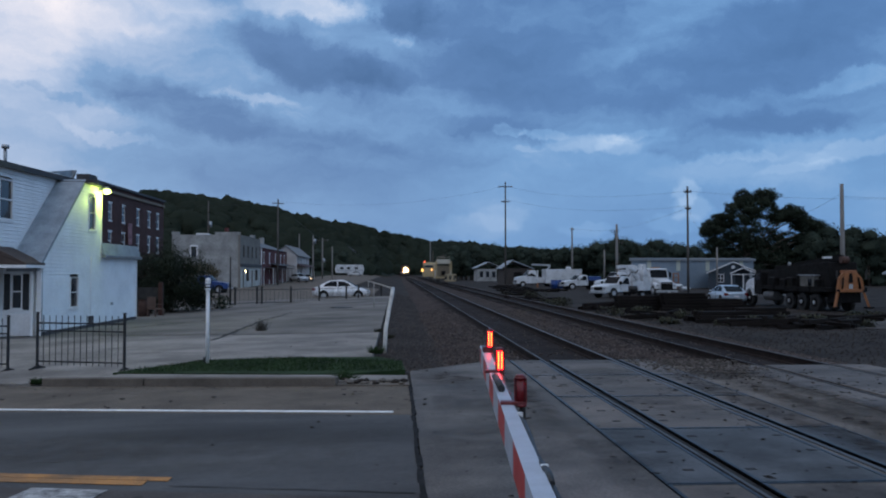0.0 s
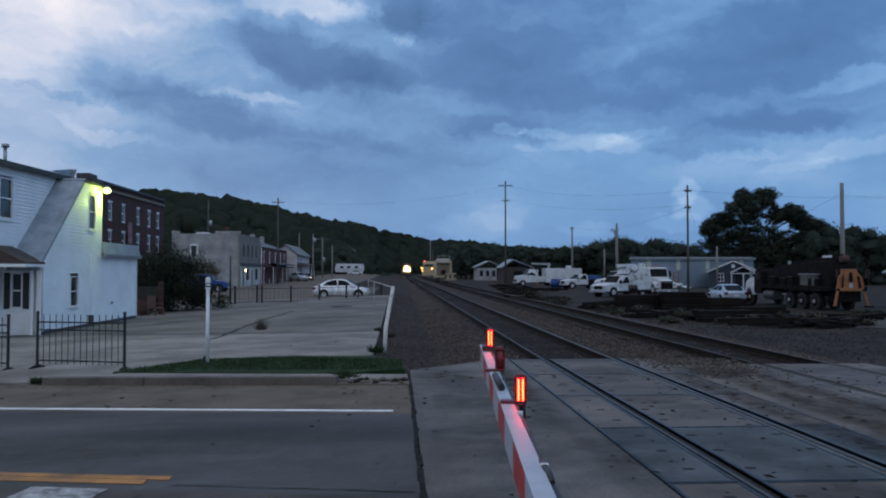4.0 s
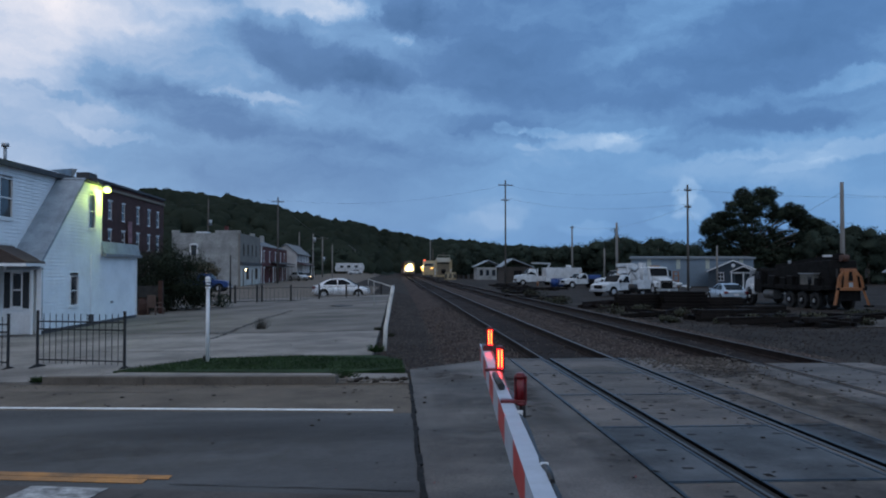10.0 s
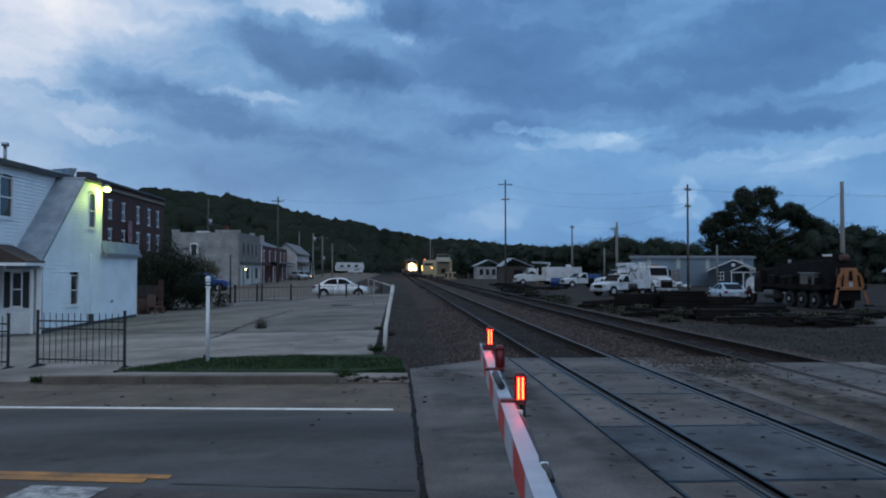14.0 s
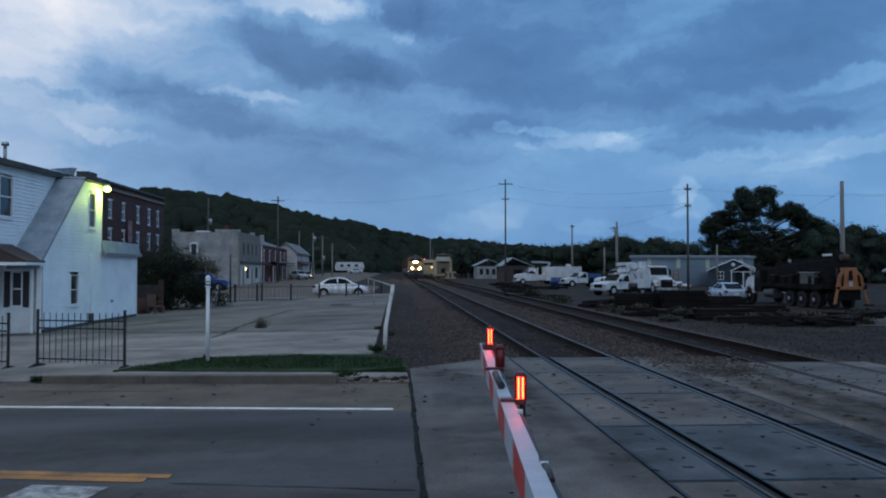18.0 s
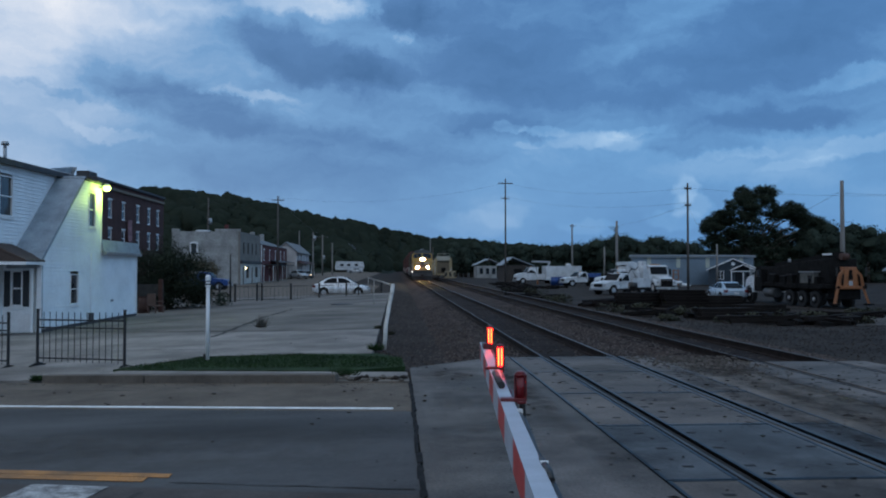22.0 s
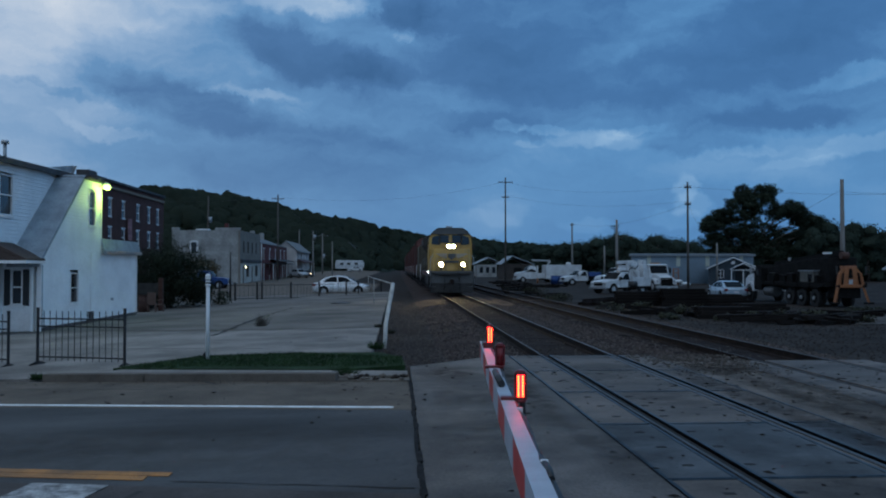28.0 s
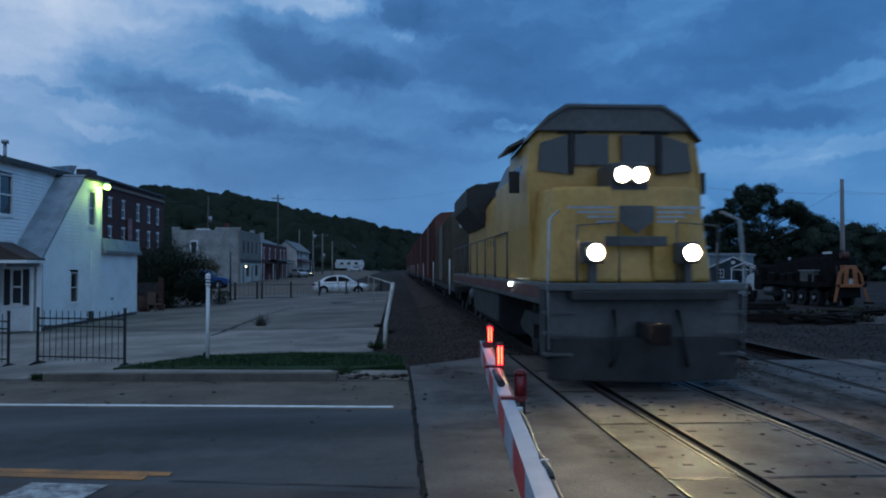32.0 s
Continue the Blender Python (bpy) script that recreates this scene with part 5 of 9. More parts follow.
def white_rail():
    # leaning white pipe rail at the edge of the lot, beside the track
    t = thing("pipe_rail", pose(-0.3, 18.9, -0.06), "leaning white painted pipe rail beside the track", "rail")
    part("post", tube(bmesh.new(), [(0, 0, 0), (0.02, 0.08, 0.3), (0.025, 0.14, 0.56), (0.07, 0.27, 0.8), (0.1, 0.4, 1.0), (0.17, 0.7, 1.36), (0.19, 1.2, 1.5)], 0.05, 12), mat("dented_pipe_paint", (0.5, 0.49, 0.46), 0.6, vary=0.3, scale=3, fine=14), t, "dented white pipe")
    part("rail", tube(bmesh.new(), [(0.19, 1.2, 1.5), (0.02, 5, 1.47), (-0.3, 12, 1.42), (-0.95, 24, 1.35), (-1.95, 43, 1.25)], 0.022, 8), mat("worn_pipe_paint", (0.4, 0.38, 0.34), 0.7, vary=0.3), t)
    for x, y in ((-0.95, 24), (-1.95, 43)):
        part("post", C((x, y, -0.25), (x, y, 1.35 if y < 30 else 1.25), 0.02), mat("worn_pipe_paint", (0.4, 0.38, 0.34)), t)


white_rail()


def lawn_chair(x, y):
    t = thing("lawn_chair", pose(x, y, -0.42, 0, 0, 150), "faded red plastic lawn chair beside the house", "chair")
    red = mat("faded_red_plastic", (0.1, 0.058, 0.045), 0.6, vary=0.3)
    part("seat", B(-0.28, 0.28, -0.28, 0.28, 0.42, 0.47, 0.02), red, t)
    part("backrest", B(-0.28, 0.28, 0.24, 0.3, 0.47, 1.05, 0.02), red, t)
    for a in (-0.26, 0.26):
        for b in (-0.25, 0.26):
            part("leg", B(a - 0.025, a + 0.025, b - 0.025, b + 0.025, 0, 0.42), red, t)
        part("armrest", B(a - 0.035, a + 0.035, -0.26, 0.26, 0.66, 0.69, 0.01), red, t)


lawn_chair(-12.0, 40.2)


def yard_post():
    t = thing("yard_post", pose(-12.05, 41.2, -0.42), "rust-red wooden post behind the chair", "post")
    part("shaft", B(-0.1, 0.1, -0.1, 0.1, 0, 1.75, 0.01), mat("rust_red_wood", (0.06, 0.026, 0.021), 0.9, vary=0.3), t)
    part("cross_board", B(-1.6, 0.1, 0.1, 0.13, 0.9, 1.5), mat("grey_board", (0.035, 0.034, 0.032), 0.9, vary=0.3), t)


yard_post()


def barrel(x, y):
    t = thing("burn_barrel", pose(x, y, -0.42), "rusty brown steel barrel beside the house", "barrel")
    rust = mat("rusty_barrel", (0.07, 0.036, 0.027), 0.85, vary=0.4)
    part("drum", C((0, 0, 0), (0, 0, 0.9), 0.29, n=18), rust, t)
    for z in (0.02, 0.3, 0.6, 0.88):
        part("hoop", C((0, 0, z - 0.02), (0, 0, z + 0.02), 0.305, n=18), rust, t)


barrel(-12.7, 40.6)


def bushes():
    rng = np.random.default_rng(21)
    t = thing("bush", pose(-12.9, 45.0, -0.4), "large dark green overgrown shrub beside the house", "bush")
    for a, r in ((0.0, 0.9), (1.3, 1.0), (2.6, 0.8), (4.0, 1.0), (5.2, 0.9)):
        part("stem", C((0.3 * math.cos(a), 0.3 * math.sin(a), 0), (r * math.cos(a), r * math.sin(a), 1.9), 0.06, 0.03, 7), bark, t)
    cl = []
    for i in range(150):
        a, rr = rng.uniform(0, 6.28), rng.uniform(0, 1) ** 0.5
        top = 4.0 - 1.4 * rr + rng.normal(0, 0.25)
        cl.append((2.2 * rr * math.cos(a) + 0.2, 2.4 * rr * math.sin(a), rng.uniform(0.4, max(0.9, top)), 0.7, 0.7, 0.55, 270, 0.05))
    leaf_bush = mat("foliage_shrub", (0.024, 0.031, 0.021), 0.9, vary=0.3, scale=0.4, fine=5, island=0.25, spec=0.1)
    foliage("leaves", cl, leaf_bush, rng, t)
    t = thing("bush", pose(-23.4, 93, -0.4), "brownish shrub behind the parked pickup", "bush")
    cl = [(rng.uniform(-2.6, 2.2), rng.uniform(-1.2, 1.2), rng.uniform(0.3, 3.0), 0.7, 0.7, 0.55, 90, 0.12) for _ in range(30)]
    part("stem", C((0, 0, 0), (0.2, 0, 1.2), 0.05, 0.02, 7), bark, t)
    foliage("leaves", cl, mat("foliage_brown", (0.085, 0.07, 0.04), 0.9, vary=0.4, scale=0.5, fine=5, island=0.4), rng, t)
    t = thing("bush", pose(-10.9, 46.6, -0.4), "low green plants in front of the large shrub", "bush")
    part("stem", C((0, 0, 0), (0.1, 0, 0.5), 0.03, 0.015, 7), bark, t)
    foliage("leaves", [(rng.uniform(-1.1, 1.0), rng.uniform(-0.6, 0.6), rng.uniform(0.15, 0.7), 0.4, 0.4, 0.3, 70, 0.06) for _ in range(22)], leaf_dark, rng, t)
    # weeds in the cracks and at the rail post
    stalk = mat("dark_stalks", (0.02, 0.019, 0.014), 0.9, vary=0.3)
    for x, y, s, lab in ((-4.6, 27.2, 0.56, "tuft of weeds growing from a crack in the lot"), (-0.5, 18.4, 0.3, "weeds round the foot of the pipe rail"), (-0.9, 13.75, 0.35, "grass tuft at the broken kerb"),
                         (-0.2, 22.5, 0.2, "weeds beside the track"), (-0.6, 25, 0.2, "weeds beside the track"), (-6.6, 15.0, 0.2, "small weeds in the gutter")):
        t = thing("weed_tuft", pose(x, y, lot_z(x)), lab, "weeds")
        V, F = [], []
        spiky = "crack" in lab
        for i in range(70 if spiky else 140):
            a, r, hh = rng.uniform(0, 6.28), rng.uniform(0, s * (0.3 if spiky else 0.5)), rng.uniform(0.3, 1) * s * (0.95 if spiky else 0.7)
            px_, py_ = r * math.cos(a), r * math.sin(a)
            w = 0.009 if spiky else 0.012
            b = len(V)
            V += [(px_ - w, py_, 0), (px_ + w, py_, 0), (px_ * (2.6 if spiky else 1.8) + rng.normal(0, 0.04), py_ * 1.8, hh)]
            F.append((b, b + 1, b + 2))
        tagged(raw("blade_tuft", V, F, grass_mat if "kerb" in lab or "gutter" in lab or "rail" in lab else stalk if spiky else weed_mat, t), kind="stuff")


bushes()
# ---- poles and wires ----
def pole(x, y, h, r=0.16, name="utility_pole", arms=(), label="bare wooden utility pole", box_at=None, material=None, z0=-0.45):
    t = thing(name, pose(x, y, z0), label, "utility pole", "utility poles")
    mm = material or pole_wood
    part("shaft", C((0, 0, 0), (0, 0, h), r, r * 0.65, 10), mm, t)
    for z, w in arms:
        a = part("crossarm", B(-w / 2, w / 2, -0.1, -0.02, z, z + 0.12), pole_dark, t)
        for k in (-0.9, -0.4, 0.4, 0.9):
            part("insulator", C((k * w / 2, -0.06, z + 0.12), (k * w / 2, -0.06, z + 0.3), 0.05, 0.03, 8), steel_grey, a)
    if box_at:
        part("transformer", C((0.35, -0.1, box_at), (0.35, -0.1, box_at + 0.95), 0.27, n=12), steel_grey, t)
    return t


pole(16.5, 120, 16.1, 0.16, arms=((15.3, 2.2), (13.0, 1.2)), label="tall dark utility pole with crossarms", material=pole_dark)
pole(27.7, 74, 10.5, 0.13, arms=((9.9, 0.7), (8.3, 0.6)), label="dark utility pole with short crossarms", material=pole_dark)
pole(33.65, 58, 9.0, 0.2, label="pale weathered wooden pole")
pole(31.7, 142, 10.4, 0.2, arms=((10.0, 0.8),), label="pale wooden pole among the yard trucks")
pole(32.5, 115.6, 9.4, 0.24, label="thick pale wooden pole among the yard trucks")
pole(31.8, 120, 5.7, 0.16, label="short wooden pole stub")
pole(42.5, 103, 5.6, 0.15, label="thin pale wooden pole before the small office")
pole(-30.7, 130.5, 13.9, 0.17, label="dark utility pole with a transformer", box_at=9.6, material=pole_dark)
pole(-19.7, 132, 14.4, 0.16, arms=((13.6, 2.0),), label="dark utility pole with a crossarm", material=pole_dark)
pole(-23.3, 190, 11.4, 0.16, label="plain weathered utility pole behind the white house")
pole(-17.8, 190, 10.4, 0.2, arms=((9.8, 2.6),), label="wooden utility pole on the street", box_at=4.6)
pole(-17.4, 165, 9.9, 0.17, label="wooden utility pole with a pale transformer", box_at=8.2)
pole(-16.7, 205, 9.0, 0.2, label="plain wooden utility pole on the street")
pole(-13.4, 165, 4.2, 0.13, label="short dark wooden street post")
pole(-10.85, 52.3, 3.3, 0.07, label="thin dark iron post at the lot fence", material=iron)
pole(12.5, 300, 14, 0.22, label="distant thin grey radio mast")


def wires():
    t = thing("overhead_wires", pose(0, 0, 0), "thin dark overhead wires between the poles", "wires")
    runs = [((16.5, 120, 15.0), (27.7, 74, 9.6), 1.0), ((16.5, 120, 13.0), (27.7, 74, 8.2), 1.0), ((27.7, 74, 9.6), (60, 60, 9.0), 1.0), ((16.5, 120, 15.0), (-19.7, 132, 13.6), 1.6), 
            ((-19.7, 132, 13.5), (-45, 105, 11.2), 0.8), ((33.65, 58, 7.8), (42.5, 103, 5.0), 0.6), ((33.65, 58, 7.6), (58, 50, 11.5), 1.6), ((-19.7, 132, 13.5), (-17.8, 190, 9.7), 0.6), ((31.7, 142, 9.9), (27.7, 74, 8.0), 1.2),
            ((27.7, 74, 8.2), (41, 105, 7.6), 0.5)]
    for a, b, sag in runs:
        a, b = Vector(a), Vector(b)
        pts = [a.lerp(b, i / 14) - Vector((0, 0, sag * 4 * (i / 14) * (1 - i / 14))) for i in range(15)]
        part("wire", tube(bmesh.new(), pts, 0.009, 4), wire_mat, t)


wires()


# ---- hills and woods ----
RIDGE = [(-260, 290, 39), (-143, 322, 38), (-118, 338, 39.5), (-107.9, 372, 40.5), (-100.8, 400, 42), (-94, 440, 41.5), (-87.6, 490, 43), (-72.6, 560, 44), (-55, 630, 44.5), (-31.9, 710, 42.5), (-7.3, 780, 40.5), (22.4, 850, 37.5),
         (62.4, 900, 41), (127, 900, 34), (193, 900, 30), (292, 900, 30)]


def ridge_at(x, y):
    best = (1e9, 0)
    for (x0, y0, h0), (x1, y1, h1) in zip(RIDGE, RIDGE[1:]):
        dx, dy = x1 - x0, y1 - y0
        k = max(0, min(1, ((x - x0) * dx + (y - y0) * dy) / (dx * dx + dy * dy)))
        d = math.hypot(x - x0 - k * dx, y - y0 - k * dy)
        if d < best[0]:
            best = (d, h0 + k * (h1 - h0))
    d, h = best
    # the railway runs through a cut along the foot of the ridge
    cut_ = 1 - (1 - smooth((abs(x - 6) - 10) / 22)) * (1 - smooth((y - 575) / 110))
    return max(0.0, (h - 8.5) * (1 - smooth(d / 150.0)) * cut_)


def hills():
    xs = list(np.arange(-420, 380, 14.0))
    ys = list(np.arange(170, 1120, 16.0))
    V = [(x, y, -1.2 + ridge_at(x, y) + (1.2 * noise.noise((x * 0.02, y * 0.02, 5)) if ridge_at(x, y) > 0 else 0)) for y in ys for x in xs]
    w = len(xs)
    F = [(j * w + i, j * w + i + 1, (j + 1) * w + i + 1, (j + 1) * w + i) for j in range(len(ys) - 1) for i in range(w - 1)
         if max(ridge_at(xs[i], ys[j]), ridge_at(xs[i + 1], ys[j + 1]), ridge_at(xs[i], ys[j + 1]), ridge_at(xs[i + 1], ys[j])) > 0.1]
    tagged(raw("hill", V, F, leaf_hill), "long wooded ridge behind the town", "hill", kind="structure")
    rng = np.random.default_rng(11)
    trees = []
    crest = [p[0] for p in RIDGE], [p[1] for p in RIDGE]
    while len(trees) < 3600:
        x, y = rng.uniform(-230, 260), rng.uniform(200, 930)
        h = ridge_at(x, y)
        if y > float(np.interp(x, *crest)) + 22 or h < 0.8 or abs(x / y) > 0.62 or (abs(x - 6) < 9 and y < 500):
            continue
        r = 2.2 + 2.4 * rng.uniform(0, 1) ** 1.6 + 0.9 * noise.noise((x * 0.03, y * 0.03, 2))
        trees.append((x, y, h + r * 0.45, r, r * rng.uniform(0.85, 1.15)))
    tagged(crowns("hill_woods", trees, leaf_hill, rng, 16, 0.34, even=0.75), "dense dark woods covering the ridge", "woods", kind="stuff")


hills()


def tree_line():
    rng = np.random.default_rng(31)
    # tops of the wood behind the yard: x along the row, distance, crown height
    spots = []
    for i in range(150):
        k = rng.uniform(0, 1)
        d = 215 + 50 * rng.uniform(0, 1)
        ax = 0.05 + 0.62 * k
        x = ax * d
        bumpy = 8.9 + 2.0 * noise.noise((ax * 13, 1.5, 0)) + rng.normal(0, 0.8)
        spots.append((x, d, bumpy))
    for ax, d, h in ((0.262, 180, 10.6), (0.276, 182, 10.2), (0.335, 185, 10.4), (0.352, 186, 10.2), (0.318, 186, 10.0), (0.16, 230, 12.0), (0.19, 240, 10.5), (0.56, 130, 9.6), (0.585, 125, 9.2), (0.535, 130, 10.3), (0.61, 130, 9.8), (0.07, 260, 13.0), (0.1, 260, 12.4),
                     (0.125, 250, 12.6), (0.03, 300, 15), (0.045, 290, 14), (-0.05, 280, 10), (-0.07, 270, 11), (-0.1, 260, 12), (-0.03, 300, 11), (-0.115, 220, 9)):
        spots.append((ax * d, d, h))
    for k in range(48):
        ax = 0.06 + 0.0125 * k
        spots.append((ax * 226, 226 + rng.uniform(-8, 8), 9.6 + 2.2 * noise.noise((k * 0.55, 9, 0)) + rng.normal(0, 0.5)))
    for k in range(16):
        ax = 0.47 + 0.018 * k
        spots.append((ax * 132 + rng.normal(0, 0.6), 132 + rng.uniform(-6, 8), 9.2 + 1.2 * noise.noise((k * 0.8, 4, 0)) + (0.6 if k > 5 else 0)))
    # the wood's near edge, its height rising and falling along the row
    for k in range(48):
        ax = 0.2 + 0.0056 * k
        top = float(np.interp(ax, (0.2, 0.24, 0.258, 0.284, 0.3, 0.318, 0.336, 0.36, 0.4, 0.46), (7.6, 8.6, 9.1, 10.4, 9.4, 9.2, 10.0, 8.6, 7.2, 7.6)))
        spots.append((ax * 190 + rng.normal(0, 0.4), 190 + rng.uniform(-4, 4), (top + 0.7) * rng.uniform(0.98, 1.1)))
    for x, d, h in ((70.0, 131, 11.4), (72.6, 129, 12.0), (75.0, 132, 11.4), (77.4, 130, 11.0), (79.8, 131, 10.2), (82.4, 129, 9.2)):
        spots.append((x, d, h))
    cl, tv = [], bmesh.new()
    for x, d, h in spots:
        s = h * 0.36
        if 100 < d < 200 and x > 12:
            for k in range(4):
                cl.append((x + rng.normal(0, 1.2), d + rng.normal(0, 0.8), rng.uniform(0.2, 1.6), 1.5, 1.2))
        for k in range(13):
            a = rng.uniform(0, 6.28)
            zf = rng.uniform(0.25, 0.8)
            rr = rng.uniform(0, 0.85) * s * (1.25 - zf)
            if abs(x + rr * math.cos(a) - 5.9) < 6.0 + s * 0.65:
                continue
            r = s * rng.uniform(0.42, 0.62)
            cl.append((x + rr * math.cos(a), d + rr * math.sin(a), h * zf - 0.4, r, r * 0.82))
        if abs(x - 5.9) > 6:
            cyl(tv, (x, d, -0.6), (x, d, h * 0.7), 0.3, 0.12, 6)
    w = crowns("yard_woods", [(x, y, z, r * 0.66, h * 0.66) for x, y, z, r, h in cl], leaf_wood, rng, 0, 0, levels=1, even=0.7)
    tagged(foliage("leaves", [(x, y, z, r * 1.08, r * 1.08, h * 1.08, 100, 0.21) for x, y, z, r, h in cl], leaf_wood, rng, w), kind="stuff")
    tagged(w, "dark line of trees behind the rail yard", "woods", kind="stuff")
    part("trunks", tv, bark, w)


tree_line()


def thin_tree():
    # a tall thin tree, half bare, standing above the wood
    rng = np.random.default_rng(52)
    t = thing("tree", pose(51.5, 182, -0.45), "tall thin half-bare tree above the wood", "tree")
    part("trunk", C((0, 0, 0), (0.3, 0, 9.6), 0.24, 0.08, 7), bark, t)
    cl = []
    for i in range(16):
        a, z = rng.uniform(0, 6.28), rng.uniform(7.4, 11.6)
        r = rng.uniform(0.8, 2.6)
        tip = (0.3 + r * math.cos(a), r * math.sin(a), z + rng.uniform(0.2, 1.0))
        part("branch", C((0.25, 0, z - 1.6), tip, 0.06, 0.02, 5), bark, t)
        cl.append((*tip, 0.7, 0.7, 0.45, 26, 0.13))
    foliage("crown", cl, leaf_dark, rng, t)


thin_tree()


def big_tree():
    rng = np.random.default_rng(77)
    t = thing("tree", pose(58.8, 130, -0.45), "large spreading dark green tree with an uneven crown", "tree")
    bm = bmesh.new()
    trunk = [(0, 0, 0), (0.2, 0, 1.6), (0.1, 0.1, 3.2), (0.4, 0, 5.0), (0.6, 0, 7.0)]
    for i, (a, b) in enumerate(zip(trunk, trunk[1:])):
        cyl(bm, a, b, 0.55 - i * 0.09, 0.46 - i * 0.09, 10)
    part("trunk", bm, bark, t)
    big = 1.22
    lobes = [(-3.6, 0, 6.2, 2.6), (-4.4, 0.5, 4.6, 2.0), (-1.2, -1, 9.2, 2.6), (1.4, 0, 10.2, 2.5), (0.2, 0.6, 7.2, 3.0), (4.4, 0, 8.7, 1.5), (6.0, -0.6, 8.9, 1.7), (8.2, 0.4, 7.6, 1.6), (9.8, 0, 5.9, 1.6), (3.4, 1, 5.4, 2.6),
             (6.6, 1, 4.6, 2.6), (-2.4, 0.6, 3.4, 2.2), (1.4, 0.4, 3.6, 2.4), (9.4, 1, 3.4, 2.2), (-0.4, 0, 11.0, 1.6), (2.6, -0.5, 11.2, 1.5), (-4.0, 0, 2.4, 2.0), (4.4, 0, 3.0, 2.4), (-5.0, 0, 6.8, 1.5), (-3.2, 0, 8.0, 1.7), (7.4, 0.4, 8.6, 1.3), (9.9, 0, 7.0, 1.3), (7.6, 0, 2.6, 2.3), (-0.6, 0, 5.2, 2.4)]
    cl = []
    for i, (x, y, z, r) in enumerate(lobes):
        x, y, z, r = x * big, y * big, z * big + 1.2, r * big
        part("limb", tube(bmesh.new(), [(0.3, 0, 2.0 + 0.25 * z), (x * 0.5, y * 0.5, 0.75 * z + 0.4), (x, y, z)], 0.11, 6), bark, t)
        for k in range(60):
            d = rng.normal(size=3)
            d /= np.linalg.norm(d)
            rr = r * rng.uniform(0.35, 1.05)
            cl.append((x + d[0] * rr, y + d[1] * rr, z + d[2] * rr * 0.75, 0.85, 0.85, 0.5, 95, 0.125))
    foliage("crown", cl, leaf_dark, rng, t)


big_tree()
